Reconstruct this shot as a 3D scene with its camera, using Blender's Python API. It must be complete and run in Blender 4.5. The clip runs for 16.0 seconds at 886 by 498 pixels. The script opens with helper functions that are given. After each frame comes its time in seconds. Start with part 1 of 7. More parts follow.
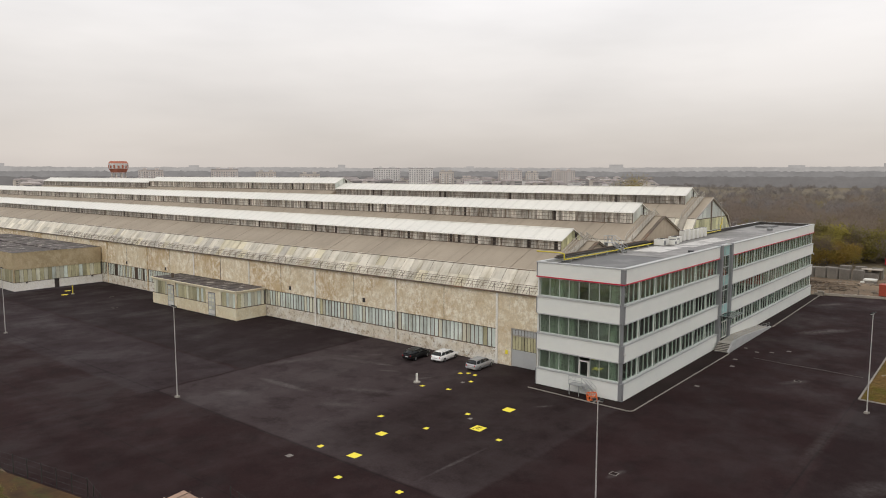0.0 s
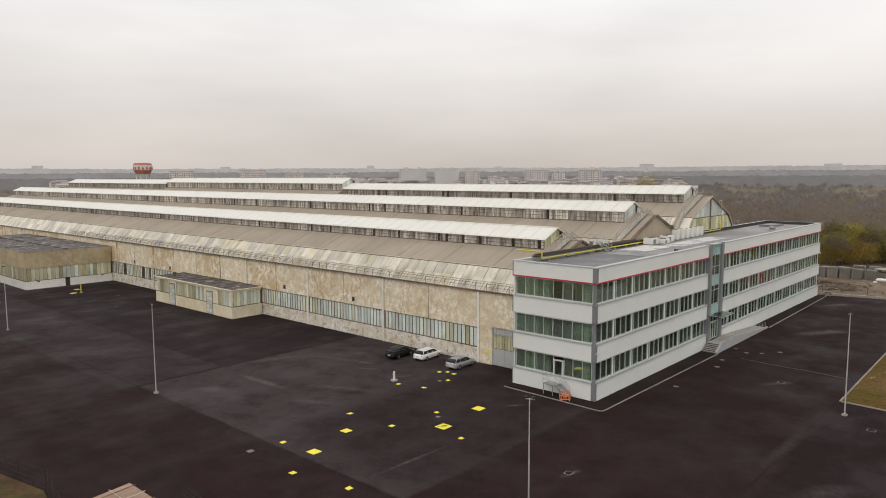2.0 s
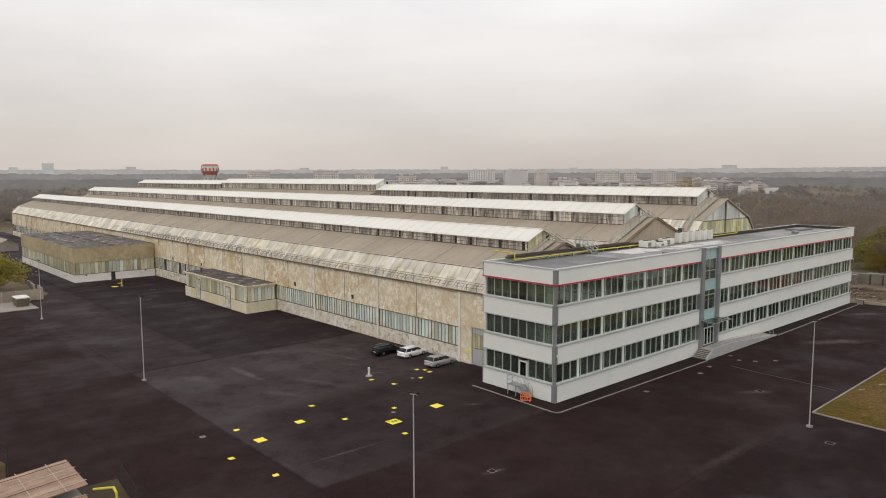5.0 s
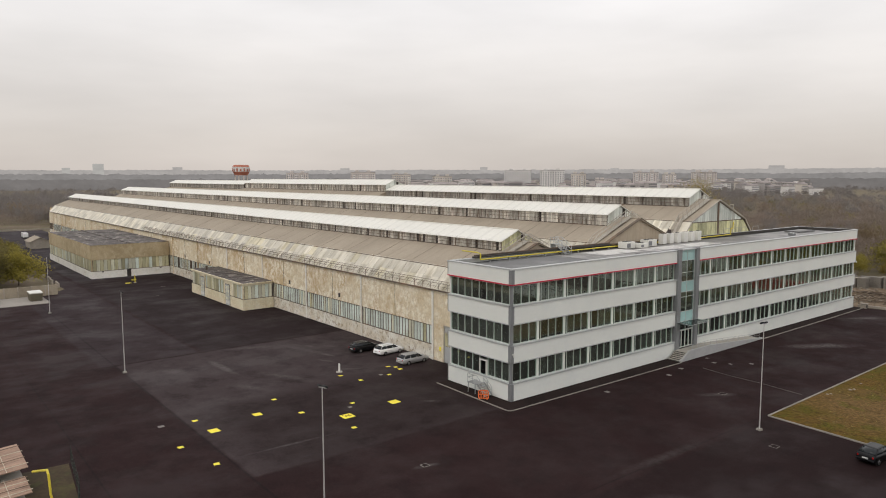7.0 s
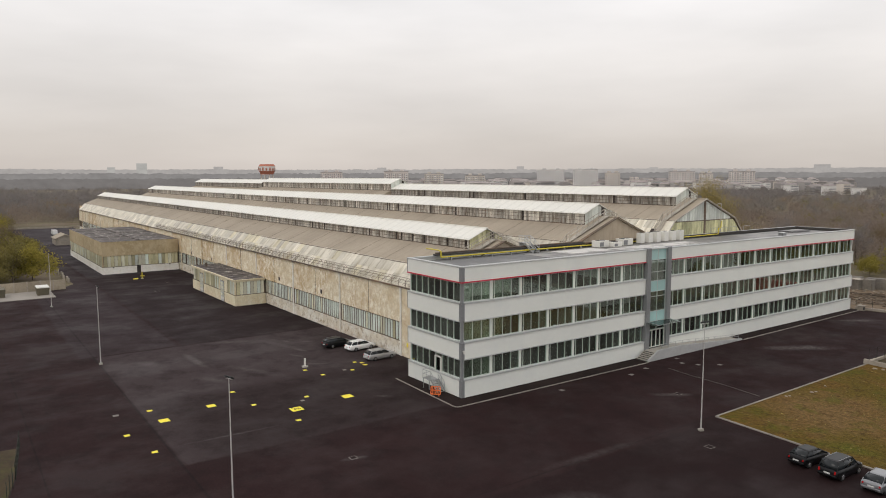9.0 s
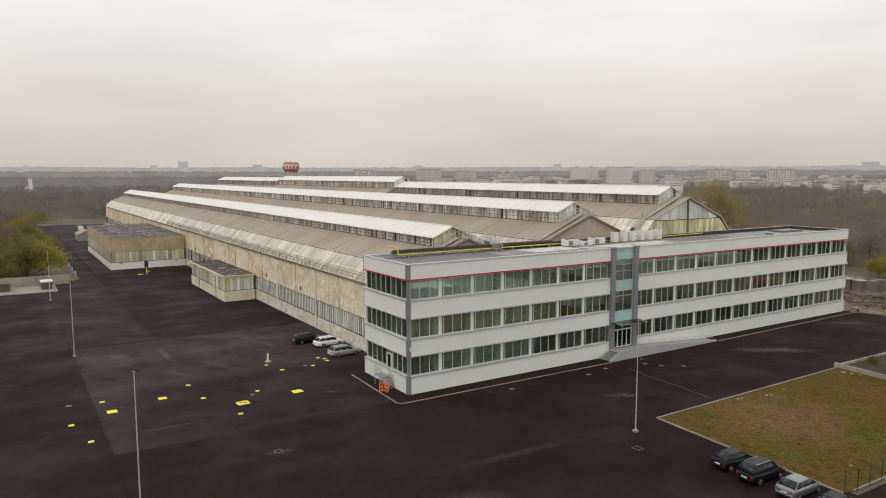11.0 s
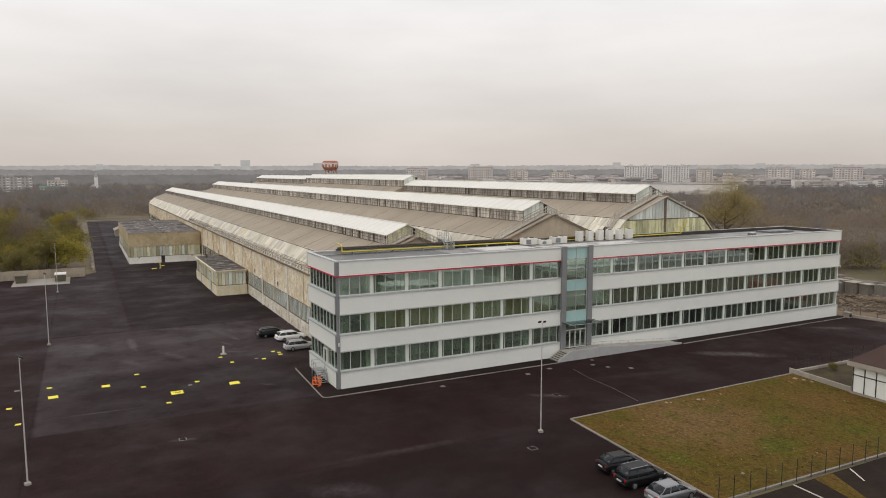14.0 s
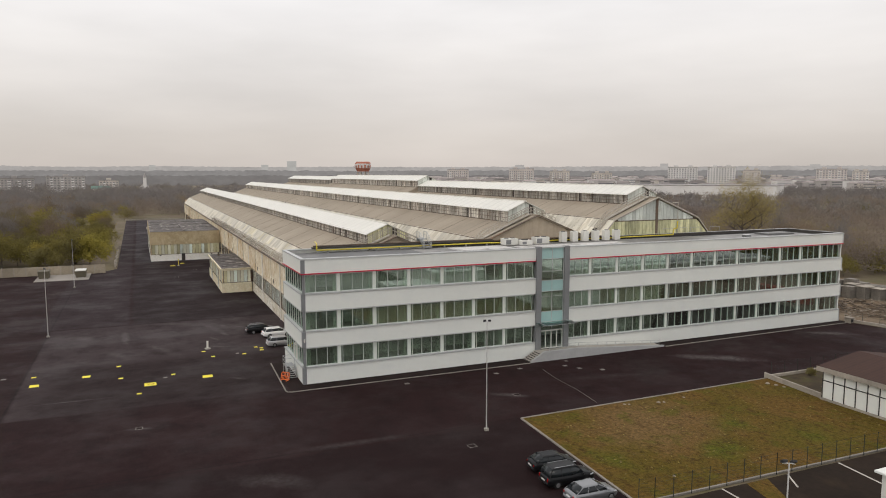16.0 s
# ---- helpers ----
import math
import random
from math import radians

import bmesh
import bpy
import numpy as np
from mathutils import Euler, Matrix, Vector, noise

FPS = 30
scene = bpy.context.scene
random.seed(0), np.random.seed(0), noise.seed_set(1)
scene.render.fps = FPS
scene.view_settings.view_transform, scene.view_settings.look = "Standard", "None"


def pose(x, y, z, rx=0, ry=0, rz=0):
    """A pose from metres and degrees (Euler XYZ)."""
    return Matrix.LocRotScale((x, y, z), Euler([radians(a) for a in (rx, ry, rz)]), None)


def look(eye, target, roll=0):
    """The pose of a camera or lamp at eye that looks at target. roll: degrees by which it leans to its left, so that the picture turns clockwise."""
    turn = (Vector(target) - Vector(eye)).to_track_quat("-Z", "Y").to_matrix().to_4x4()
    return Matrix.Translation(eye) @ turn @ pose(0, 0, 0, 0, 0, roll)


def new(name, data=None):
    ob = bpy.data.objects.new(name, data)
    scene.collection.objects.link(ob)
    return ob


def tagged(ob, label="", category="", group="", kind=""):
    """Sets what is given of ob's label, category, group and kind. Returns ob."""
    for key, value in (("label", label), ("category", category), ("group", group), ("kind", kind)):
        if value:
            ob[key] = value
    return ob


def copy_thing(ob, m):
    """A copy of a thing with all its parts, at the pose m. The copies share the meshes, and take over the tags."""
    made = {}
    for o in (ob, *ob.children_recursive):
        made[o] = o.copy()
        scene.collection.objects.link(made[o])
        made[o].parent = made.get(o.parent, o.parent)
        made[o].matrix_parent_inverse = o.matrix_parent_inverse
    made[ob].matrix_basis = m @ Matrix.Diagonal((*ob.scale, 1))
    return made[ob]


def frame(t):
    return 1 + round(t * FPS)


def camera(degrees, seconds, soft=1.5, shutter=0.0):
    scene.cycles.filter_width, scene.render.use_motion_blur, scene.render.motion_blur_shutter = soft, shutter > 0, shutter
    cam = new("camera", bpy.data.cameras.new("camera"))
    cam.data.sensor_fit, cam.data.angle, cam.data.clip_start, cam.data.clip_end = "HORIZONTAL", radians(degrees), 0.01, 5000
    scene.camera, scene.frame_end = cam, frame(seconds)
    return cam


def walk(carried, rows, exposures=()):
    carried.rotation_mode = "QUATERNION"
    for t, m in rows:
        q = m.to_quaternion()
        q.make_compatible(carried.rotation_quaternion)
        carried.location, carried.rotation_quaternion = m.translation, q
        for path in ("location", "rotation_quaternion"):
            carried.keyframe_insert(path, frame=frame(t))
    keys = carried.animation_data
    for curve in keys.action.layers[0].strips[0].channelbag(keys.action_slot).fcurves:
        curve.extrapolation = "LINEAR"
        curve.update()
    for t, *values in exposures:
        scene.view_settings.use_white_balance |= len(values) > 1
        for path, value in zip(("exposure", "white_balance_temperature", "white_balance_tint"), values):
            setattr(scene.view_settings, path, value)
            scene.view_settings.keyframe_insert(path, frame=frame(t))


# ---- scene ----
cam = camera(64.7, 16.0, soft=1.0)
METRES, EYE, TILT, LEAN, TURN = 76.11, 26.3, 0.0, 0.0, 39.4
ROWS = [
    (0.0, 0.0, 0.0, 0.0, 0.0, -6.08, -0.02),
    (0.5, 0.0144, -0.0003, -0.0009, -0.04, -6.08, 0.13),
    (1.0, 0.0362, -0.0006, -0.0016, -0.09, -6.08, 0.22),
    (1.5, 0.0619, -0.0005, -0.002, 0.6, -6.08, 0.27),
    (2.0, 0.0887, -0.0007, -0.0028, 2.44, -6.04, 0.25),
    (2.5, 0.1162, -0.002, -0.0028, 2.99, -6.05, 0.22),
    (3.0, 0.1451, -0.0031, -0.0035, 4.13, -6.02, 0.21),
    (3.5, 0.1732, -0.0037, -0.0036, 5.31, -6.01, 0.2),
    (4.0, 0.2024, -0.0044, -0.0035, 6.59, -5.98, 0.17),
    (6.5, 0.3563, -0.0053, -0.0014, 11.22, -5.9, 0.15),
    (7.0, 0.3897, -0.0034, -0.0021, 12.1, -5.89, 0.12),
    (7.5, 0.4218, -0.0005, -0.0029, 12.85, -5.88, 0.12),
    (8.0, 0.4553, 0.0034, -0.0034, 13.63, -5.89, 0.12),
    (8.5, 0.4892, 0.0084, -0.0038, 14.44, -5.9, 0.1),
    (9.0, 0.5218, 0.0149, -0.0038, 15.25, -5.94, 0.12),
    (11.5, 0.6911, 0.06, -0.0034, 19.02, -6.15, 0.1),
    (12.0, 0.7233, 0.0699, -0.0034, 19.65, -6.19, 0.1),
    (12.5, 0.7561, 0.081, -0.0035, 20.62, -6.22, 0.09),
    (13.0, 0.789, 0.0922, -0.0036, 21.54, -6.24, 0.09),
    (13.5, 0.8204, 0.103, -0.0038, 22.43, -6.24, 0.07),
    (14.0, 0.8526, 0.1142, -0.0039, 23.35, -6.23, 0.07),
    (14.5, 0.8846, 0.1255, -0.0039, 24.31, -6.21, 0.06),
    (15.0, 0.9145, 0.1362, -0.0043, 25.23, -6.18, 0.05),
    (15.5, 0.9452, 0.1467, -0.0048, 26.19, -6.15, 0.03),
    (16.0, 0.9759, 0.1583, -0.0056, 27.13, -6.14, 0.01),
]
walk(cam, [(t, pose(0, 0, EYE, TILT, LEAN, TURN) @ pose(METRES * x, METRES * y, METRES * z, 90 + pitch, roll, yaw)) for t, x, y, z, yaw, pitch, roll in ROWS],
     exposures=[(0.0, 0.03, 6900, 10.6), (16.0, 0.03, 6900, 10.6)])

# ---------------------------------------------------------------- world and light
world = bpy.data.worlds.new("overcast_sky")
scene.world = world
world.use_nodes = True
wn, wl = world.node_tree.nodes, world.node_tree.links
wn.clear()
w_out = wn.new("ShaderNodeOutputWorld")
w_bg = wn.new("ShaderNodeBackground")
w_sky = wn.new("ShaderNodeTexSky")
w_sky.sky_type, w_sky.sun_disc = "NISHITA", False
w_sky.sun_elevation, w_sky.sun_rotation = radians(38), radians(200)
w_co = wn.new("ShaderNodeTexCoord")
w_sep = wn.new("ShaderNodeSeparateXYZ")
wl.new(w_co.outputs["Generated"], w_sep.inputs[0])
w_ramp = wn.new("ShaderNodeValToRGB")          # cloud deck: warm grey at the horizon, paler overhead
els = w_ramp.color_ramp.elements
els[0].position, els[0].color = 0.0, (0.595, 0.56, 0.55, 1)
els[1].position, els[1].color = 1.0, (0.97, 0.98, 1.02, 1)
for at, col in ((0.05, (0.65, 0.62, 0.61, 1)), (0.16, (0.815, 0.807, 0.82, 1)), (0.32, (1.02, 1.05, 1.12, 1))):
    e = els.new(at)
    e.color = col
wl.new(w_sep.outputs["Z"], w_ramp.inputs[0])
w_map = wn.new("ShaderNodeMapping")
w_map.inputs["Scale"].default_value = (1.0, 1.0, 4.5)
wl.new(w_co.outputs["Generated"], w_map.inputs[0])
w_noise = wn.new("ShaderNodeTexNoise")
w_noise.inputs["Scale"].default_value, w_noise.inputs["Detail"].default_value = 1.7, 5
w_noise.inputs["Roughness"].default_value = 0.5
wl.new(w_map.outputs[0], w_noise.inputs["Vector"])
w_cl = wn.new("ShaderNodeMapRange")
w_cl.inputs["From Min"].default_value, w_cl.inputs["From Max"].default_value = 0.3, 0.7
w_cl.inputs["To Min"].default_value, w_cl.inputs["To Max"].default_value = 0.87, 1.13
wl.new(w_noise.outputs["Fac"], w_cl.inputs["Value"])
w_mul = wn.new("ShaderNodeMix")
w_mul.data_type, w_mul.blend_type = "RGBA", "MULTIPLY"
w_mul.inputs["Factor"].default_value = 1.0
wl.new(w_ramp.outputs[0], w_mul.inputs["A"])
wl.new(w_cl.outputs[0], w_mul.inputs["B"])
w_scale = wn.new("ShaderNodeVectorMath")
w_scale.operation = "SCALE"
w_scale.inputs["Scale"].default_value = 0.1
wl.new(w_sky.outputs[0], w_scale.inputs[0])
w_mix = wn.new("ShaderNodeMix")                # a little of the blue sky comes through the deck
w_mix.data_type = "RGBA"
w_mix.inputs["Factor"].default_value = 0.93
wl.new(w_scale.outputs[0], w_mix.inputs["A"])
wl.new(w_mul.outputs["Result"], w_mix.inputs["B"])
wl.new(w_mix.outputs["Result"], w_bg.inputs["Color"])
w_bg.inputs["Strength"].default_value = 1.0
wl.new(w_bg.outputs[0], w_out.inputs[0])

sun_data = bpy.data.lights.new("sun", "SUN")
sun_data.energy, sun_data.angle, sun_data.color = 0.5, radians(30), (1.0, 0.97, 0.92)
sun = new("sun", sun_data)
sun.matrix_world = look((0, 0, 200), (-40, 75, 100))


# ---------------------------------------------------------------- materials
def nodes_of(name):
    m = bpy.data.materials.new(name)
    m.use_nodes = True
    return m, m.node_tree.nodes, m.node_tree.links, m.node_tree.nodes["Principled BSDF"]


def noise_at(n, l, vec, scale, detail=4, rough=0.6, stretch=None):
    if stretch:
        mp = n.new("ShaderNodeMapping")
        mp.inputs["Scale"].default_value = stretch
        l.new(vec, mp.inputs[0])
        vec = mp.outputs[0]
    t = n.new("ShaderNodeTexNoise")
    t.inputs["Scale"].default_value, t.inputs["Detail"].default_value = scale, detail
    t.inputs["Roughness"].default_value = rough
    l.new(vec, t.inputs["Vector"])
    return t.outputs["Fac"]


def ranged(n, l, v, a, b, c=0.0, d=1.0):
    r = n.new("ShaderNodeMapRange")
    for key, val in zip(("From Min", "From Max", "To Min", "To Max"), (a, b, c, d)):
        r.inputs[key].default_value = val
    l.new(v, r.inputs["Value"])
    return r.outputs[0]


def blend(n, l, fac, a, b, mode="MIX"):
    x = n.new("ShaderNodeMix")
    x.data_type, x.blend_type = "RGBA", mode
    for key, val in (("Factor", fac), ("A", a), ("B", b)):
        if isinstance(val, (int, float)):
            x.inputs[key].default_value = val
        elif isinstance(val, tuple):
            x.inputs[key].default_value = (*val, 1)
        else:
            l.new(val, x.inputs[key])
    return x.outputs["Result"]


def surf(name, base, rough=0.75, metal=0.0, vary=0.2, big=0.15, small=3.0, stain=None, stain_at=(0.5, 0.75),
         stain_scale=0.4, stretch=None, bump=0.0, bump_scale=20.0, island=0.0, pieces=0.0, spec=0.4, coat=0.0):
    """A weathered surface: two scales of variation, an optional second colour in blotches or streaks, fine relief."""
    m, n, l, p = nodes_of(name)
    pos = n.new("ShaderNodeNewGeometry")
    vec = pos.outputs["Position"]
    lo = ranged(n, l, noise_at(n, l, vec, big, 4), 0.3, 0.7, 1 - vary, 1 + vary)
    hi = ranged(n, l, noise_at(n, l, vec, small, 5, 0.7), 0.3, 0.7, 1 - vary * 0.6, 1 + vary * 0.6)
    col = base
    if stain:
        f = ranged(n, l, noise_at(n, l, vec, stain_scale, 6, 0.65, stretch), *stain_at)
        col = blend(n, l, f, base, stain)
    col = blend(n, l, 1.0, col, lo, "MULTIPLY")
    col = blend(n, l, 1.0, col, hi, "MULTIPLY")
    if island:
        col = blend(n, l, 1.0, col, ranged(n, l, pos.outputs["Random Per Island"], 0, 1, 1 - island, 1 + island), "MULTIPLY")
    if pieces:
        ob = n.new("ShaderNodeObjectInfo")
        col = blend(n, l, 1.0, col, ranged(n, l, ob.outputs["Random"], 0, 1, 1 - pieces, 1 + pieces), "MULTIPLY")
    l.new(col, p.inputs["Base Color"])
    p.inputs["Roughness"].default_value, p.inputs["Metallic"].default_value = rough, metal
    p.inputs["Specular IOR Level"].default_value = spec
    p.inputs["Coat Weight"].default_value = coat
    if bump:
        b = n.new("ShaderNodeBump")
        b.inputs["Strength"].default_value, b.inputs["Distance"].default_value = bump, 0.03
        l.new(noise_at(n, l, vec, bump_scale, 4, 0.7), b.inputs["Height"])
        l.new(b.outputs[0], p.inputs["Normal"])
    return m


def glass(name, tint, gloss=0.10, rough=0.02, pane_veil=0.0):
    m, n, l, p = nodes_of(name)
    n.remove(p)
    out = n["Material Output"]
    tr = n.new("ShaderNodeBsdfTransparent")
    tr.inputs[0].default_value = (*tint, 1)
    gl = n.new("ShaderNodeBsdfGlossy")
    gl.inputs["Roughness"].default_value = rough
    gl.inputs["Color"].default_value = (0.85, 0.93, 0.9, 1)
    fr = n.new("ShaderNodeFresnel")
    fr.inputs[0].default_value = 1.5
    f = ranged(n, l, fr.outputs[0], 0.04, 1.0, gloss, 1.0)
    mx = n.new("ShaderNodeMixShader")
    l.new(f, mx.inputs[0])
    through_pane = tr.outputs[0]
    if pane_veil:                                   # a thin pale diffuse share, added to brighten the dark panes
        df = n.new("ShaderNodeBsdfDiffuse")
        df.inputs[0].default_value = (0.35, 0.43, 0.34, 1)
        fm = n.new("ShaderNodeMixShader")
        ob = n.new("ShaderNodeObjectInfo")
        l.new(ranged(n, l, ob.outputs["Random"], 0, 1, pane_veil * 0.3, pane_veil * 2.0), fm.inputs[0])
        l.new(tr.outputs[0], fm.inputs[1])
        l.new(df.outputs[0], fm.inputs[2])
        through_pane = fm.outputs[0]
        pn = n.new("ShaderNodeNewGeometry")
        bp = n.new("ShaderNodeBump")
        bp.inputs["Strength"].default_value, bp.inputs["Distance"].default_value = 0.10, 0.02
        l.new(noise_at(n, l, pn.outputs["Position"], 0.6, 2, 0.5), bp.inputs["Height"])
        l.new(bp.outputs[0], gl.inputs["Normal"])
    l.new(through_pane, mx.inputs[1])
    l.new(gl.outputs[0], mx.inputs[2])
    l.new(mx.outputs[0], out.inputs[0])
    return m


def soft_patch(n, l, vec, cx, cy, rx, ry, turn, edge=0.5):
    """1 inside an oval patch at (cx, cy), fading out to 0 at its ragged rim."""
    mp = n.new("ShaderNodeMapping")
    mp.vector_type = "TEXTURE"
    mp.inputs["Location"].default_value = (cx, cy, 0)
    mp.inputs["Rotation"].default_value = (0, 0, radians(turn))
    mp.inputs["Scale"].default_value = (rx, ry, 50)
    l.new(vec, mp.inputs[0])
    ln = n.new("ShaderNodeVectorMath")
    ln.operation = "LENGTH"
    l.new(mp.outputs[0], ln.inputs[0])
    ad = n.new("ShaderNodeMath")
    ad.operation = "ADD"
    l.new(ln.outputs["Value"], ad.inputs[0])
    l.new(ranged(n, l, noise_at(n, l, vec, 0.35, 5, 0.7), 0.3, 0.7, -0.35, 0.35), ad.inputs[1])
    return ranged(n, l, ad.outputs[0], 1.0 - edge, 1.05, 1.0, 0.0)


# painted damp sheens and dried silt on the yard: x, y, half length, half width, turn, strength
SHEENS_AND_SILT = ((-23.5, 130.5, 6.5, 1.6, 55, 0.8), (-28.1, 158.6, 5.0, 1.2, 55, 0.7), (-69.5, 53.6, 5.0, 0.7, 2, 0.6), (-38.3, 48.5, 5.0, 0.25, 88, 0.5),
          (-78.0, 61.5, 5.0, 1.2, 70, 0.35), (-20.5, 95.5, 2.6, 0.8, 55, 0.5), (-72.0, 47.5, 3.0, 1.3, 30, 0.4), (-60.0, 58.5, 6.0, 1.0, 25, 0.3),
          (-59.0, 52.5, 3.0, 1.1, 40, 0.3), (-103.0, 61.0, 8.0, 1.2, 12, 0.12), (-13.5, 74.0, 7.0, 0.8, 88, 0.25), (-72.0, 67.0, 6.0, 0.8, 15, 0.3),
          (-64.0, 66.5, 2.0, 0.4, 25, 0.5), (-8.0, 66.0, 4.0, 1.5, 60, 0.3), (-22.0, 112.0, 9.0, 1.0, 80, 0.14), (-66.6, 68.3, 1.6, 0.5, 20, 0.7), (-71.3, 71.3, 1.4, 0.4, 40, 0.6), (-58.4, 66.5, 2.2, 0.3, 60, 0.6),
          (-40.2, 67.2, 1.3, 0.4, 50, 0.6), (-73.5, 68.7, 1.2, 0.5, 10, 0.5), (-25.8, 55.5, 1.5, 0.4, 80, 0.6))


def box_mask(n, l, vec, x0, x1, y0, y1, edge):
    """1 inside a laid rectangle of paving, with slightly wavering edges."""
    ns = n.new("ShaderNodeTexNoise")
    ns.inputs["Scale"].default_value, ns.inputs["Detail"].default_value = 0.25, 4
    l.new(vec, ns.inputs["Vector"])
    off = n.new("ShaderNodeVectorMath")
    off.operation = "MULTIPLY_ADD"
    l.new(ns.outputs["Color"], off.inputs[0])
    off.inputs[1].default_value = (1.2, 1.2, 0)
    l.new(vec, off.inputs[2])
    sp = n.new("ShaderNodeSeparateXYZ")
    l.new(off.outputs[0], sp.inputs[0])
    v = None
    for axis, a, b in (("X", x0, x0 + edge), ("X", x1, x1 - edge), ("Y", y0, y0 + edge), ("Y", y1, y1 - edge)):
        f = ranged(n, l, sp.outputs[axis], a + 0.6, b + 0.6) if b > a else ranged(n, l, sp.outputs[axis], b + 0.6, a + 0.6, 1, 0)
        if v is not None:
            mn = n.new("ShaderNodeMath")
            mn.operation = "MULTIPLY"
            l.new(v, mn.inputs[0])
            l.new(f, mn.inputs[1])
            f = mn.outputs[0]
        v = f
    return v


def asphalt_material():
    m, n, l, p = nodes_of("asphalt")
    pos = n.new("ShaderNodeNewGeometry")
    vec = pos.outputs["Position"]
    big = ranged(n, l, noise_at(n, l, vec, 0.06, 6, 0.62), 0.36, 0.66)
    col = blend(n, l, big, (0.0185, 0.0080, 0.0082), (0.0260, 0.0128, 0.0130))
    # strips as they were laid: older grey paving, fresh dark paving, the service road
    # the greyer strip colours also include painted sky sheen
    for x0, x1, y0, y1, e, c, k in ((-80, -33, 42, 82, 0.5, (0.0510, 0.0385, 0.0395), 0.85), (-170, -80, 54.3, 82, 0.5, (0.0215, 0.0148, 0.0158), 0.75),
                                    (-380, -80, 40, 54.2, 0.6, (0.0380, 0.0285, 0.0310), 0.65), (-380, -170, 54.4, 82, 0.6, (0.0440, 0.0370, 0.0415), 0.85),
                                    (-56, -30, 42.2, 84, 5.0, (0.0225, 0.0138, 0.0138), 0.85), (-12.6, 40, 15, 92, 0.5, (0.0160, 0.0082, 0.0084), 0.8)):
        col = blend(n, l, ranged(n, l, box_mask(n, l, vec, x0, x1, y0, y1, e), 0, 1, 0, k), col, c)
    # paler streaks: wet sky sheen put into the base colour
    streak = ranged(n, l, noise_at(n, l, vec, 0.14, 8, 0.7, (1.0, 0.7, 1.0)), 0.52, 0.74, 0, 0.3)
    col = blend(n, l, streak, col, (0.043, 0.0315, 0.0310))
    blot = ranged(n, l, noise_at(n, l, vec, 0.30, 7, 0.7), 0.36, 0.52, 0.55, 0.0)
    col = blend(n, l, blot, col, (0.0115, 0.0058, 0.0060))
    dust = ranged(n, l, noise_at(n, l, vec, 1.1, 6, 0.75), 0.66, 0.80, 0, 0.5)
    col = blend(n, l, dust, col, (0.075, 0.064, 0.060))
    # paving seams
    sp = n.new("ShaderNodeSeparateXYZ")
    l.new(vec, sp.inputs[0])
    for axis, at, w in (("Y", 42.1, 0.2), ("X", -80.0, 0.2), ("X", -13.2, 0.15), ("Y", 31.5, 0.12)):
        s = n.new("ShaderNodeMath")
        s.operation = "SUBTRACT"
        l.new(sp.outputs[axis], s.inputs[0])
        s.inputs[1].default_value = at
        ab = n.new("ShaderNodeMath")
        ab.operation = "ABSOLUTE"
        l.new(s.outputs[0], ab.inputs[0])
        col = blend(n, l, ranged(n, l, ab.outputs[0], 0.0, w, 0.6, 0.0), col, (0.008, 0.006, 0.006))
    wet = ranged(n, l, noise_at(n, l, vec, 0.12, 6, 0.62, (1.0, 0.8, 1.0)), 0.42, 0.62, 0.92, 0.64)
    grit = ranged(n, l, noise_at(n, l, vec, 1.6, 6, 0.75), 0.36, 0.60, 0.25, 1.0)
    # sheen and silt both drawn as one pale colour
    for cx, cy, rx, ry, turn, k in SHEENS_AND_SILT:
        f = soft_patch(n, l, vec, cx, cy, rx, ry, turn, 0.8)
        fk = blend(n, l, 1.0, ranged(n, l, f, 0, 1, 0, k), grit, "MULTIPLY")
        col = blend(n, l, fk, col, (0.125, 0.112, 0.108))
    fine = ranged(n, l, noise_at(n, l, vec, 5.0, 5, 0.8), 0.3, 0.7, 0.72, 1.28)
    col = blend(n, l, 1.0, col, fine, "MULTIPLY")
    l.new(col, p.inputs["Base Color"])
    l.new(wet, p.inputs["Roughness"])
    p.inputs["Specular IOR Level"].default_value = 0.10
    b = n.new("ShaderNodeBump")
    b.inputs["Strength"].default_value, b.inputs["Distance"].default_value = 0.25, 0.02
    l.new(noise_at(n, l, vec, 14, 4, 0.8), b.inputs["Height"])
    l.new(b.outputs[0], p.inputs["Normal"])
    return m


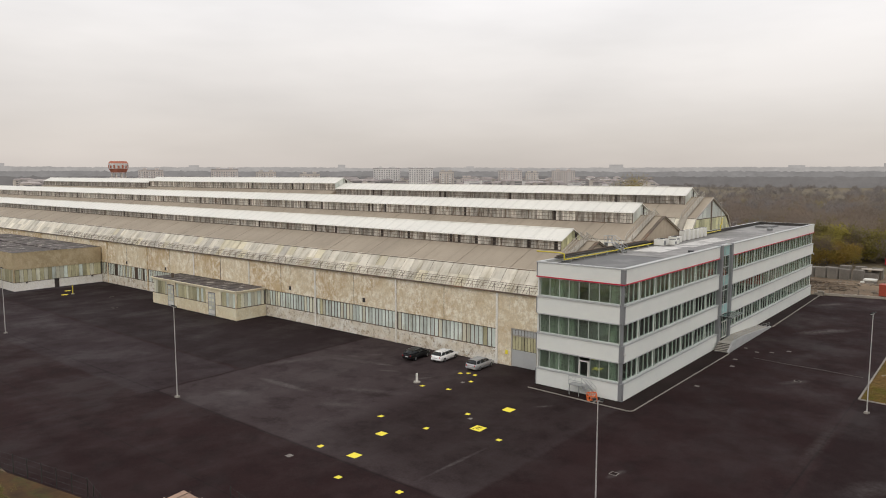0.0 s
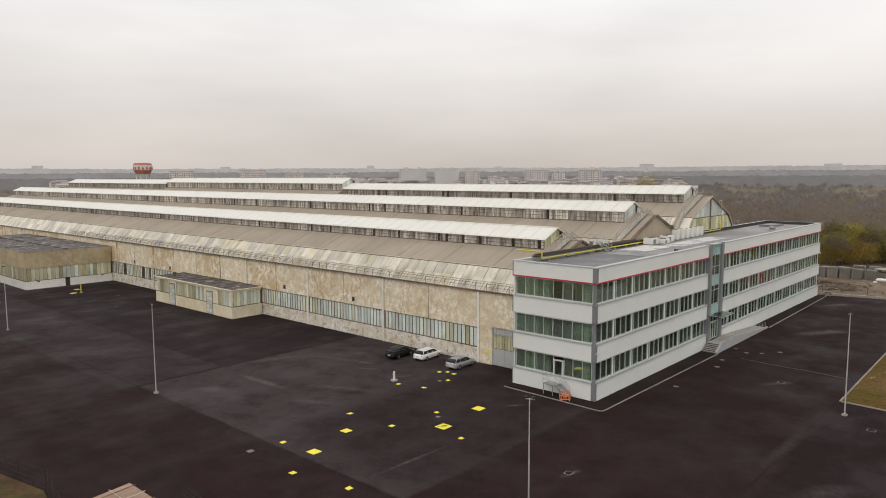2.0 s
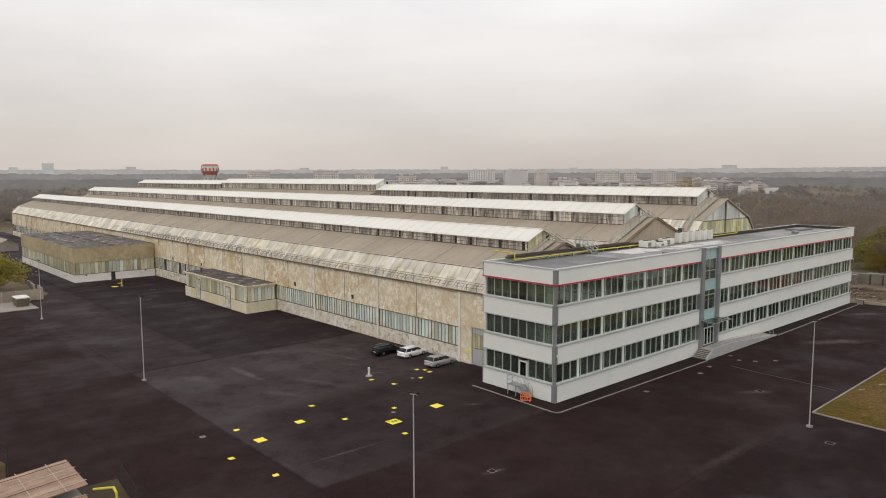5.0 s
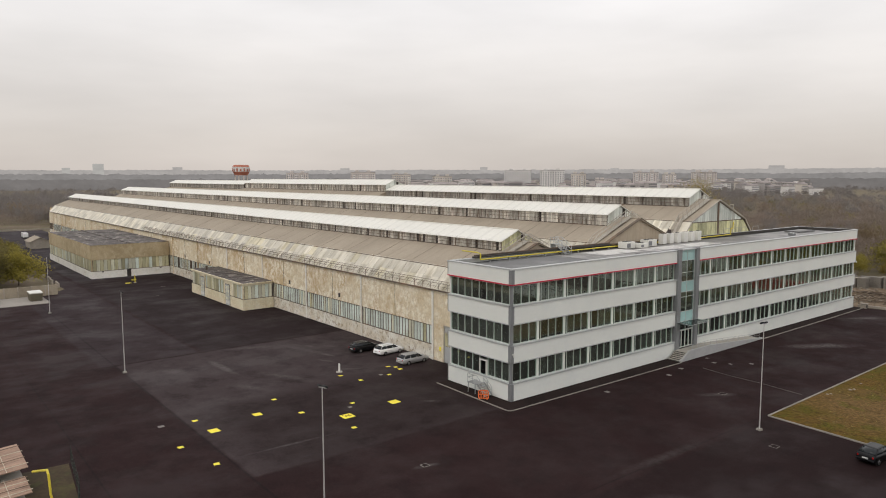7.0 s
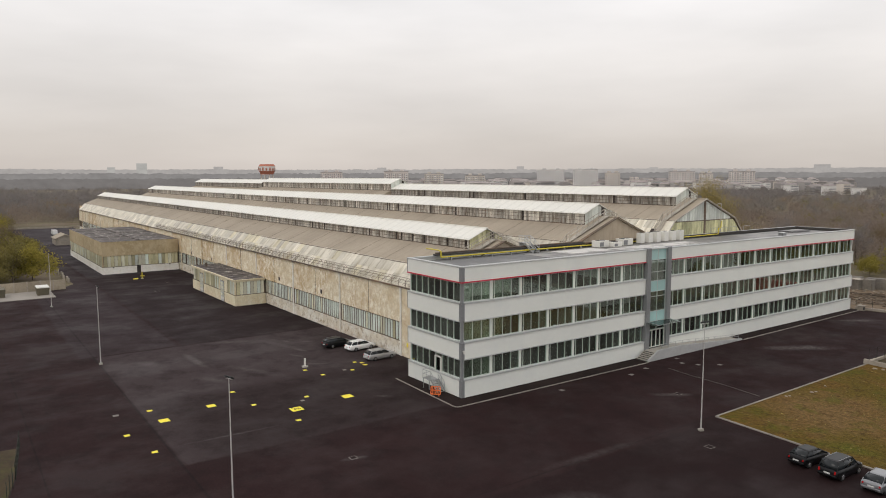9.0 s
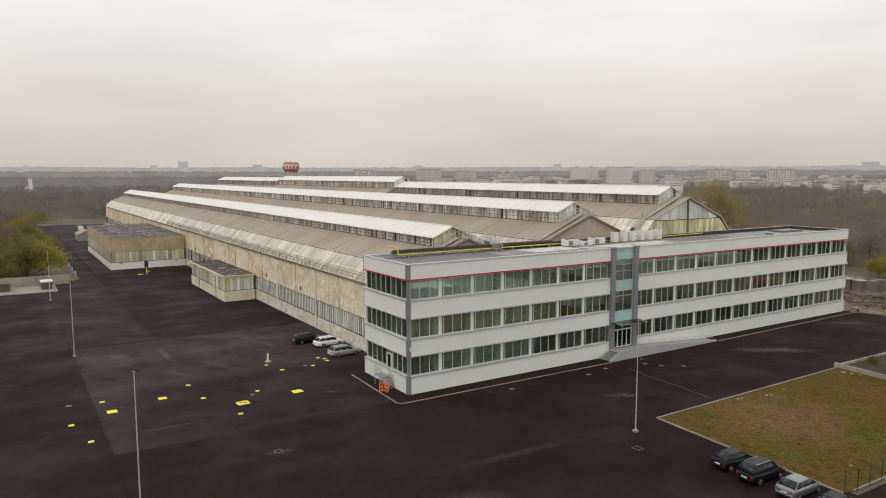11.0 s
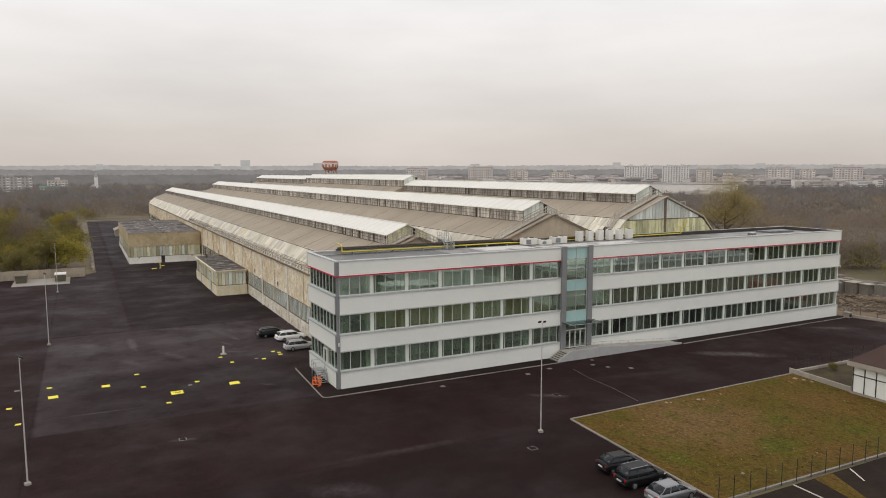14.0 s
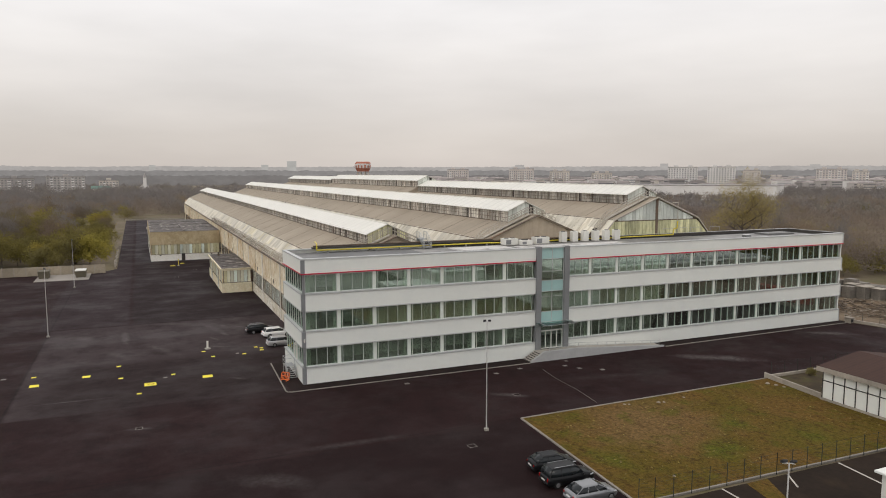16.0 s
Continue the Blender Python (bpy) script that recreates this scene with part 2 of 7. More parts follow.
def plaster_material(name, base, patch, dirt, white, wear=1.0):
    """Old render: damp brown patches, scrubbed lime bloom, dark runs and spots; each panel of its own age."""
    m, n, l, p = nodes_of(name)
    pos = n.new("ShaderNodeNewGeometry")
    vec = pos.outputs["Position"]
    age = n.new("ShaderNodeObjectInfo").outputs["Random"]
    shift = n.new("ShaderNodeMath")
    shift.operation = "ADD"
    l.new(noise_at(n, l, vec, 0.16, 5, 0.65), shift.inputs[0])
    l.new(ranged(n, l, age, 0, 1, -0.13, 0.13), shift.inputs[1])
    col = blend(n, l, ranged(n, l, shift.outputs[0], 0.44, 0.58), base, patch)
    bloom = ranged(n, l, noise_at(n, l, vec, 1.1, 10, 0.85, (1.0, 1.0, 0.8)), 0.47, 0.55, 0, 0.9)
    where = ranged(n, l, noise_at(n, l, vec, 0.25, 5, 0.65), 0.36, 0.54, 0.15, 1.0)
    col = blend(n, l, blend(n, l, 1.0, bloom, where, "MULTIPLY"), col, white)
    run = ranged(n, l, noise_at(n, l, vec, 2.2, 7, 0.75, (1.0, 1.0, 0.12)), 0.60, 0.72, 0, 0.6 * wear)
    col = blend(n, l, run, col, dirt)
    wash = ranged(n, l, noise_at(n, l, vec, 1.7, 6, 0.7, (1.0, 1.0, 0.10)), 0.58, 0.70, 0, 0.6 * wear)
    col = blend(n, l, wash, col, white)
    spot = ranged(n, l, noise_at(n, l, vec, 2.6, 8, 0.8), 0.60, 0.68, 0, 0.75 * wear)
    col = blend(n, l, spot, col, dirt)
    fine = ranged(n, l, noise_at(n, l, vec, 6.0, 5, 0.85), 0.3, 0.7, 0.78, 1.22)
    col = blend(n, l, 1.0, col, fine, "MULTIPLY")
    l.new(col, p.inputs["Base Color"])
    p.inputs["Roughness"].default_value = 0.93
    p.inputs["Specular IOR Level"].default_value = 0.2
    b = n.new("ShaderNodeBump")
    b.inputs["Strength"].default_value, b.inputs["Distance"].default_value = 0.4, 0.04
    l.new(noise_at(n, l, vec, 5, 5, 0.75), b.inputs["Height"])
    l.new(b.outputs[0], p.inputs["Normal"])
    return m


def peeling_material(name):
    """Whitewash flaking off a brown wall base in ragged islands."""
    m, n, l, p = nodes_of(name)
    vec = n.new("ShaderNodeNewGeometry").outputs["Position"]
    col = blend(n, l, ranged(n, l, noise_at(n, l, vec, 0.5, 5, 0.6), 0.4, 0.6), (0.80, 0.77, 0.69), (0.68, 0.61, 0.49))
    flake = ranged(n, l, noise_at(n, l, vec, 0.9, 10, 0.8), 0.52, 0.57, 0, 0.9)
    col = blend(n, l, flake, col, blend(n, l, ranged(n, l, noise_at(n, l, vec, 2.0, 6, 0.7), 0.42, 0.6), (0.33, 0.25, 0.16), (0.52, 0.43, 0.30)))
    crumb = ranged(n, l, noise_at(n, l, vec, 3.0, 8, 0.8), 0.57, 0.63, 0, 0.8)
    col = blend(n, l, crumb, col, (0.13, 0.09, 0.055))
    col = blend(n, l, 1.0, col, ranged(n, l, noise_at(n, l, vec, 7.0, 4, 0.8), 0.3, 0.7, 0.82, 1.18), "MULTIPLY")
    l.new(col, p.inputs["Base Color"])
    p.inputs["Roughness"].default_value = 0.95
    b = n.new("ShaderNodeBump")
    b.inputs["Strength"].default_value, b.inputs["Distance"].default_value = 0.5, 0.04
    l.new(flake, b.inputs["Height"])
    l.new(b.outputs[0], p.inputs["Normal"])
    return m


def sheet_material(name, base, vary, rough, joint, streak, lines=(0.105, 1.25)):
    """Profiled roof sheets: ribs down the slope, rows of overlaps, weather streaks."""
    m, n, l, p = nodes_of(name)
    pos = n.new("ShaderNodeNewGeometry")
    vec = pos.outputs["Position"]
    lo = ranged(n, l, noise_at(n, l, vec, 0.08, 5, 0.65), 0.3, 0.7, 1 - vary, 1 + vary)
    col = blend(n, l, 1.0, base, lo, "MULTIPLY")
    run = ranged(n, l, noise_at(n, l, vec, 1.6, 5, 0.7, (1.0, 0.07, 0.07)), 0.52, 0.8, 0, 0.55)
    col = blend(n, l, run, col, streak)
    for axis, pitch, dark in (("X", lines[0], 0.9), ("X", lines[1], joint)):
        s = n.new("ShaderNodeSeparateXYZ")
        l.new(vec, s.inputs[0])
        mth = n.new("ShaderNodeMath")
        mth.operation = "PINGPONG"
        mth.inputs[1].default_value = 0.5 / pitch * 0.5
        l.new(s.outputs[axis], mth.inputs[0])
        f = ranged(n, l, mth.outputs[0], 0.0, 0.06 if dark < 0.9 else 0.4, dark, 1.0)
        col = blend(n, l, 1.0, col, f, "MULTIPLY")
    fine = ranged(n, l, noise_at(n, l, vec, 2.5, 5, 0.7), 0.3, 0.7, 0.93, 1.07)
    col = blend(n, l, 1.0, col, fine, "MULTIPLY")
    l.new(col, p.inputs["Base Color"])
    p.inputs["Roughness"].default_value = rough
    p.inputs["Specular IOR Level"].default_value = 0.3
    return m


ASPHALT = asphalt_material()
PLASTER = plaster_material("weathered_plaster", (0.68, 0.57, 0.39), (0.57, 0.425, 0.245), (0.20, 0.14, 0.08), (0.90, 0.84, 0.70))
PLASTER_LOW = peeling_material("peeling_base_plaster")
ANNEX_WALL = plaster_material("annex_cream_plaster", (0.74, 0.66, 0.47), (0.66, 0.56, 0.37), (0.30, 0.23, 0.15), (0.80, 0.74, 0.58), wear=0.6)
ANNEX_TAN = plaster_material("annex_tan_render", (0.47, 0.375, 0.235), (0.38, 0.30, 0.18), (0.20, 0.15, 0.09), (0.52, 0.43, 0.29), wear=0.6)
ANNEX_BASE = plaster_material("annex_white_base", (0.80, 0.77, 0.70), (0.70, 0.66, 0.57), (0.34, 0.29, 0.21), (0.84, 0.82, 0.77), wear=0.6)
ROOF_SHEET = sheet_material("brown_roof_sheet", (0.355, 0.302, 0.235), 0.12, 0.85, 0.86, (0.25, 0.21, 0.165))
ROOF_WHITE = sheet_material("white_roof_sheet", (0.77, 0.755, 0.69), 0.05, 0.5, 0.93, (0.66, 0.64, 0.58), (0.2, 1.0))
GABLE_SHEET = surf("tan_gable_sheet", (0.45, 0.375, 0.285), 0.85, vary=0.1, small=2, stain=(0.36, 0.29, 0.21), stretch=(1, 1, 0.15), stain_scale=0.8)
SKIRT = surf("old_translucent_sheet", (0.625, 0.585, 0.495), 0.6, vary=0.12, big=0.2, small=2.0, stain=(0.36, 0.315, 0.22), stain_at=(0.46, 0.72),
             stain_scale=0.8, stretch=(1, 0.2, 0.2), island=0.2, pieces=0.17)
SKIRT_OLD = surf("yellowed_translucent_sheet", (0.57, 0.52, 0.385), 0.6, vary=0.15, big=0.3, small=2.0, stain=(0.32, 0.27, 0.16), stain_at=(0.5, 0.75), stain_scale=0.9,
                 stretch=(1, 0.2, 0.2), island=0.2, pieces=0.15)
SKIRT_GREY = surf("grey_fibre_sheet", (0.53, 0.495, 0.43), 0.75, vary=0.15, big=0.3, small=2.0, stain=(0.27, 0.235, 0.175), stain_at=(0.5, 0.75), stain_scale=0.9,
                  stretch=(1, 0.2, 0.2), island=0.2, pieces=0.15)
CLER = surf("grimy_clerestory_panel", (0.54, 0.51, 0.45), 0.5, vary=0.2, stain=(0.12, 0.085, 0.058), stain_at=(0.42, 0.66), stain_scale=1.6,
            stretch=(1, 1, 0.18), island=0.4, pieces=0.36, small=4.0)
# near-black for the shade inside openings and behind panels
CLER_DARK = surf("opening_shade_black", (0.05, 0.04, 0.035), 0.8, vary=0.3)
GABLE_GLASS = surf("yellowed_wired_glass", (0.64, 0.62, 0.38), 0.4, vary=0.2, stain=(0.30, 0.30, 0.17), stain_at=(0.45, 0.7), stain_scale=1.0,
                   stretch=(1, 1, 0.2), island=0.3)
GABLE_PALE = surf("pale_wired_glass", (0.62, 0.65, 0.60), 0.35, vary=0.15, stain=(0.35, 0.36, 0.30), stain_at=(0.5, 0.75), stain_scale=1.2,
                  stretch=(1, 1, 0.2), island=0.25)
PANEL_BLUE = surf("frosted_blue_green_glass", (0.62, 0.68, 0.62), 0.35, vary=0.12, stain=(0.36, 0.35, 0.26), stain_at=(0.52, 0.74), stain_scale=1.2,
                  stretch=(1, 1, 0.2), pieces=0.22, island=0.22)
PANEL_OLD = surf("olive_frosted_glass", (0.46, 0.43, 0.27), 0.35, vary=0.2, stain=(0.24, 0.22, 0.13), stain_at=(0.5, 0.74), stain_scale=1.2,
                 stretch=(1, 1, 0.2), pieces=0.3, island=0.3)
PANEL_PALE = surf("pale_frosted_glass", (0.64, 0.63, 0.50), 0.35, vary=0.12, stain=(0.42, 0.40, 0.30), stain_at=(0.5, 0.76), stain_scale=1.2,
                  stretch=(1, 1, 0.2), pieces=0.2, island=0.2)
RUST = surf("rusty_dark_steel", (0.13, 0.10, 0.075), 0.8, vary=0.35, small=5, stain=(0.20, 0.11, 0.06))
STEEL = surf("galvanised_steel", (0.42, 0.43, 0.43), 0.45, metal=0.6, vary=0.12, small=6)
STEEL_OLD = surf("old_walkway_steel", (0.42, 0.385, 0.33), 0.7, metal=0.1, vary=0.25, small=5)
POLE = surf("zinc_lamp_pole", (0.60, 0.58, 0.565), 0.5, metal=0.5, vary=0.1, small=8)
BLACK = surf("black_plastic", (0.02, 0.02, 0.021), 0.5, vary=0.2)
WHITE_CLAD = surf("white_cladding", (0.770, 0.783, 0.735), 0.55, vary=0.025, big=0.12, small=2.0, stain=(0.73, 0.75, 0.715), stain_scale=0.3)
GREY_TRIM = surf("grey_metal_trim", (0.235, 0.24, 0.245), 0.5, metal=0.2, vary=0.08, small=3)
LIGHT_TRIM = surf("light_grey_trim", (0.50, 0.51, 0.505), 0.5, metal=0.2, vary=0.07, small=3)
RED = surf("red_stripe", (0.50, 0.012, 0.045), 0.5, vary=0.08)
MULLION = surf("pale_mullion", (0.54, 0.58, 0.54), 0.45, metal=0.2, vary=0.05)
COLUMN = surf("pale_pillar_paint", (0.76, 0.80, 0.73), 0.6, vary=0.06)
OFFICE_GLASS = glass("green_office_glass", (0.76, 0.86, 0.77), 0.19, pane_veil=0.10)
CLEAR_GLASS = glass("clear_glass", (0.86, 0.93, 0.91), 0.10)
TEAL = surf("teal_spandrel_glass", (0.36, 0.55, 0.53), 0.12, vary=0.05, spec=0.6)
INSIDE = surf("interior_paint", (0.74, 0.74, 0.70), 0.8, vary=0.1)
INSIDE_FLOOR = surf("interior_floor", (0.36, 0.35, 0.31), 0.5, vary=0.15)
MEMBRANE = surf("grey_roof_membrane", (0.155, 0.155, 0.155), 0.75, vary=0.10, big=0.2, small=2, stain=(0.22, 0.22, 0.215), stain_at=(0.5, 0.7), stain_scale=0.25)
SLATE = surf("pale_roof_pavers", (0.255, 0.247, 0.235), 0.55, vary=0.2, small=1.2, stain=(0.17, 0.165, 0.16), stain_at=(0.44, 0.56), stain_scale=0.35)
ROOF_FELT = surf("dark_bitumen_felt", (0.075, 0.062, 0.056), 0.75, vary=0.35, big=0.3, small=2, stain=(0.36, 0.325, 0.29), stain_at=(0.54, 0.66), stain_scale=0.55)
YELLOW_PIPE = surf("yellow_gas_pipe", (0.62, 0.51, 0.05), 0.45, vary=0.1)
YELLOW_PAINT = surf("yellow_road_paint", (0.86, 0.72, 0.06), 0.7, vary=0.12, small=3, stain=(0.62, 0.52, 0.10), stain_at=(0.55, 0.8), stain_scale=1.5)
CONCRETE = surf("weathered_concrete", (0.36, 0.335, 0.295), 0.9, vary=0.18, small=3, stain=(0.22, 0.20, 0.17), stain_scale=0.6, bump=0.2)
KERB = surf("pale_kerb_stone", (0.235, 0.212, 0.185), 0.9, vary=0.15, small=4, pieces=0.1)
ORANGE = surf("orange_plastic_barrier", (0.78, 0.17, 0.04), 0.5, vary=0.08)
MACHINE = surf("white_machine_sheet", (0.72, 0.71, 0.66), 0.45, vary=0.07, small=4)


# ---------------------------------------------------------------- building blocks
class Geo:
    def __init__(self):
        self.v, self.f = [], []

    def box(self, x0, y0, z0, x1, y1, z1):
        b = len(self.v)
        self.v += [(x, y, z) for z in (z0, z1) for x, y in ((x0, y0), (x1, y0), (x1, y1), (x0, y1))]
        self.f += [tuple(b + i for i in q) for q in ((3, 2, 1, 0), (4, 5, 6, 7), (0, 1, 5, 4), (1, 2, 6, 5), (2, 3, 7, 6), (3, 0, 4, 7))]
        return self

    def poly(self, *pts):
        b = len(self.v)
        self.v += [tuple(p) for p in pts]
        self.f.append(tuple(range(b, b + len(pts))))
        return self

    def slab(self, a, b, c, d, t):
        """A plate with the four corners of its upper face (seen from outside, counter-clockwise) and a thickness."""
        k = len(self.v)
        n = (Vector(b) - Vector(a)).cross(Vector(d) - Vector(a)).normalized() * t
        self.v += [tuple(Vector(p) - n) for p in (a, b, c, d)] + [tuple(p) for p in (a, b, c, d)]
        self.f += [tuple(k + i for i in q) for q in ((3, 2, 1, 0), (4, 5, 6, 7), (0, 1, 5, 4), (1, 2, 6, 5), (2, 3, 7, 6), (3, 0, 4, 7))]
        return self

    def tube(self, p0, p1, r0, r1=None, n=6, caps=True):
        r1 = r0 if r1 is None else r1
        p0, p1 = Vector(p0), Vector(p1)
        d = (p1 - p0).normalized()
        u = d.orthogonal().normalized()
        w = d.cross(u)
        b = len(self.v)
        for p, r in ((p0, r0), (p1, r1)):
            self.v += [tuple(p + (u * math.cos(a) + w * math.sin(a)) * r) for a in (2 * math.pi * i / n for i in range(n))]
        self.f += [(b + i, b + (i + 1) % n, b + n + (i + 1) % n, b + n + i) for i in range(n)]
        if caps:
            self.f += [tuple(b + i for i in reversed(range(n))), tuple(b + n + i for i in range(n))]
        return self

    def path(self, pts, r, n=6):
        for a, b in zip(pts, pts[1:]):
            self.tube(a, b, r, r, n)
        return self

    def prism_x(self, prof, x0, x1):
        """Closed outline (y, z), counter-clockwise seen from +x, drawn from x0 to x1 (x0 < x1)."""
        b, n = len(self.v), len(prof)
        self.v += [(x, y, z) for x in (x0, x1) for y, z in prof]
        self.f += [(b + i, b + (i + 1) % n, b + n + (i + 1) % n, b + n + i) for i in range(n)]
        self.f += [tuple(b + i for i in reversed(range(n))), tuple(b + n + i for i in range(n))]
        return self

    def loft(self, rings, caps=True):
        b, n = len(self.v), len(rings[0])
        for r in rings:
            self.v += [tuple(p) for p in r]
        for k in range(len(rings) - 1):
            o = b + k * n
            self.f += [(o + i, o + (i + 1) % n, o + n + (i + 1) % n, o + n + i) for i in range(n)]
        if caps:
            self.f += [tuple(b + i for i in reversed(range(n))), tuple(b + (len(rings) - 1) * n + i for i in range(n))]
        return self

    def mesh(self, name, mat, smooth=False):
        me = bpy.data.meshes.new(name)
        me.from_pydata(self.v, [], self.f)
        me.materials.append(mat)
        if smooth:
            me.shade_smooth()
        return me


def part(name, geo, mat, parent=None, label="", smooth=False):
    ob = new(name, geo if isinstance(geo, bpy.types.Mesh) else geo.mesh(name, mat, smooth))
    ob.parent = parent
    return tagged(ob, label)


def thing(name, label, category, group="", kind=""):
    return tagged(new(name), label, category, group, kind)


def bevelled(geo, mat, name, width, segs=1):
    """A mesh with its edges rounded."""
    bm = bmesh.new()
    vs = [bm.verts.new(v) for v in geo.v]
    for f in geo.f:
        bm.faces.new([vs[i] for i in f])
    bmesh.ops.remove_doubles(bm, verts=bm.verts, dist=0.0005)
    bmesh.ops.bevel(bm, geom=list(bm.edges), offset=width, segments=segs, affect="EDGES", clamp_overlap=True)
    me = bpy.data.meshes.new(name)
    bm.to_mesh(me)
    bm.free()
    me.materials.append(mat)
    return me


def flat(name, geo, mat, label, kind="structure", category=""):
    ob = part(name, geo, mat)
    return tagged(ob, label, category or name.replace("_", " "), "", kind)


# ---------------------------------------------------------------- ground
def grid_sheet(x0, x1, y0, y1, z):
    return Geo().poly((x0, y0, z), (x1, y0, z), (x1, y1, z), (x0, y1, z))


SOIL = surf("autumn_scrub_soil", (0.165, 0.127, 0.086), 0.95, vary=0.3, big=0.02, small=0.5, stain=(0.115, 0.100, 0.048), stain_at=(0.4, 0.65), stain_scale=0.06, bump=0.3, bump_scale=2)
flat("ground", grid_sheet(-3000, 3000, -3000, 3000, -0.06), SOIL, "brown autumn scrubland reaching to the horizon", category="ground")
yard = Geo().poly((-160, 24, 0), (-12.8, 20, 0), (30, 20, 0), (30, 91.9, 0), (-12.8, 92.6, 0), (-13.3, 128.6, 0), (-12.5, 174, 0), (-32.0, 169.6, 0),
                  (-60, 169.6, 0), (-60, 79.0, 0), (-376, 79.0, 0), (-376, 49.5, 0), (-160, 50.2, 0), (-152, 45, 0))
flat("pavement", yard, ASPHALT, "dark damp asphalt yard with pale streaks", category="asphalt yard")

# ---------------------------------------------------------------- office building
OX, OB, OY0, OY1, OZ = -34.05, -45.6, 74.1, 169.2, 15.6
office = thing("office_building", "white three-storey office block with green glass window bands", "office building")
TW0, TW1 = 107.0, 112.4                        # entrance tower along y
BANDS = ((0.0, 2.05), (4.62, 6.55), (9.15, 11.2), (13.75, 15.45))
ROWS_Z = ((2.05, 4.62), (6.55, 9.15), (11.2, 13.75))
GX = OX - 0.28                                 # plane of the glass
wall_t = 0.3
for z0, z1 in BANDS:
    for a, b in ((OY0 + 0.45, TW0), (TW1, OY1 - 0.25)):
        band = part("spandrel_band", Geo().box(OX - wall_t, a, z0, OX, b, z1), WHITE_CLAD, office)
        trim = Geo()
        if z1 < 14:
            trim.box(OX - wall_t, a, z1 - 0.02, OX + 0.10, b, z1 + 0.16)
        if z0 > 0 and z0 < 13:
            trim.box(OX - wall_t, a, z0 - 0.12, OX + 0.03, b, z0 + 0.003)
        if trim.v:
            part("sill", trim, LIGHT_TRIM, band, "grey metal sill and drip edge")
    band = part("spandrel_band", Geo().box(OB, OY0, z0, OX - 0.5, OY0 + wall_t, z1), WHITE_CLAD, office)
    trim = Geo()
    if z1 < 14:
        trim.box(OB, OY0 - 0.10, z1 - 0.02, OX - 0.5, OY0 + wall_t, z1 + 0.16)
    if z0 > 0 and z0 < 13:
        trim.box(OB, OY0 - 0.03, z0 - 0.12, OX - 0.5, OY0 + wall_t, z0 + 0.003)
    if trim.v:
        part("sill", trim, LIGHT_TRIM, band, "grey metal sill and drip edge")
    part("corner_post", Geo().box(OX - 0.5, OY0 - 0.004, z0, OX + 0.004, OY0 + 0.45, z1), GREY_TRIM, office, "grey metal corner panel")
    part("corner_post", Geo().box(OX - 0.3, OY1 - 0.25, z0, OX + 0.004, OY1, z1), LIGHT_TRIM, office)
    part("corner_post", Geo().box(OB - 0.15, OY0 - 0.004, z0, OB, OY0 + 0.4, z1), GREY_TRIM, office)
for z0, z1 in ROWS_Z:
    part("corner_post", Geo().box(OX - 0.45, OY0 + 0.15, z0, OX - 0.15, OY0 + 0.42, z1), GREY_TRIM, office)
red = Geo()
red.box(OX - 0.1, OY0 - 0.06, 13.66, OX + 0.06, TW0, 13.80).box(OX - 0.1, TW1, 13.66, OX + 0.06, OY1, 13.80)
red.box(OB - 0.15, OY0 - 0.06, 13.66, OX - 0.1, OY0 + 0.1, 13.80)
part("red_stripe", red, RED, office, "thin red stripe below the parapet")
# end and back walls, floors, roof
part("end_wall", Geo().box(OB, OY1 - 0.24, 0, OX - 0.31, OY1 - 0.004, 15.45), WHITE_CLAD, office)
part("back_wall", Geo().box(OB - 0.2, OY0 + 0.41, 0, OB, OY1, 15.45), INSIDE, office)
for z in (1.35, 5.55, 10.15):
    part("floor_slab", Geo().box(OB, OY0 + 0.31, z - 0.3, OX - 0.6, OY1 - 0.25, z), INSIDE_FLOOR, office)
    part("suspended_ceiling", Geo().box(OB, OY0 + 0.31, z + 3.35, OX - 0.6, OY1 - 0.25, z + 3.42), INSIDE, office)
    part("corridor_wall", Geo().box(OB + 5.2, OY0 + 6.0, z, OB + 5.35, OY1 - 1.0, z + 3.35), INSIDE, office)
part("roof_slab", Geo().box(OB, OY0 + 0.31, 14.75, OX - 0.31, OY1 - 0.25, 15.0), MEMBRANE, office, "grey membrane roof")
part("roof_pavers", Geo().box(OB + 1.0, 92.0, 15.004, OX - 1.2, OY1 - 1.2, 15.05), SLATE, office, "pale wet roof covering")
# whitish patches laid over the greyer roof
ROOF_PALE = surf("pale_roof_patch", (0.60, 0.585, 0.56), 0.45, vary=0.12, big=0.4, small=2, stain=(0.26, 0.25, 0.24), stain_at=(0.50, 0.60), stain_scale=0.35)
part("roof_sheeting", Geo().box(-43.7, 97.5, 15.052, -39.6, 106.6, 15.07).box(-41.8, 107.5, 15.052, -38.4, 128.0, 15.07), ROOF_PALE, office, "pale patches on the roof")
cap = Geo()
cap.box(OX - 0.55, OY0 - 0.05, 15.45, OX + 0.06, TW0, 15.6).box(OX - 0.55, TW1, 15.45, OX + 0.06, OY1 + 0.05, 15.6)
cap.box(OB - 0.2, OY0 - 0.05, 15.45, OX - 0.55, OY0 + 0.45, 15.6).box(OB - 0.2, OY1 - 0.45, 15.45, OX - 0.55, OY1 + 0.05, 15.6)
cap.box(OB - 0.2, OY0 + 0.45, 15.45, OB + 0.3, OY1 - 0.45, 15.6)
part("parapet_cap", cap, LIGHT_TRIM, office, "grey metal parapet cap")
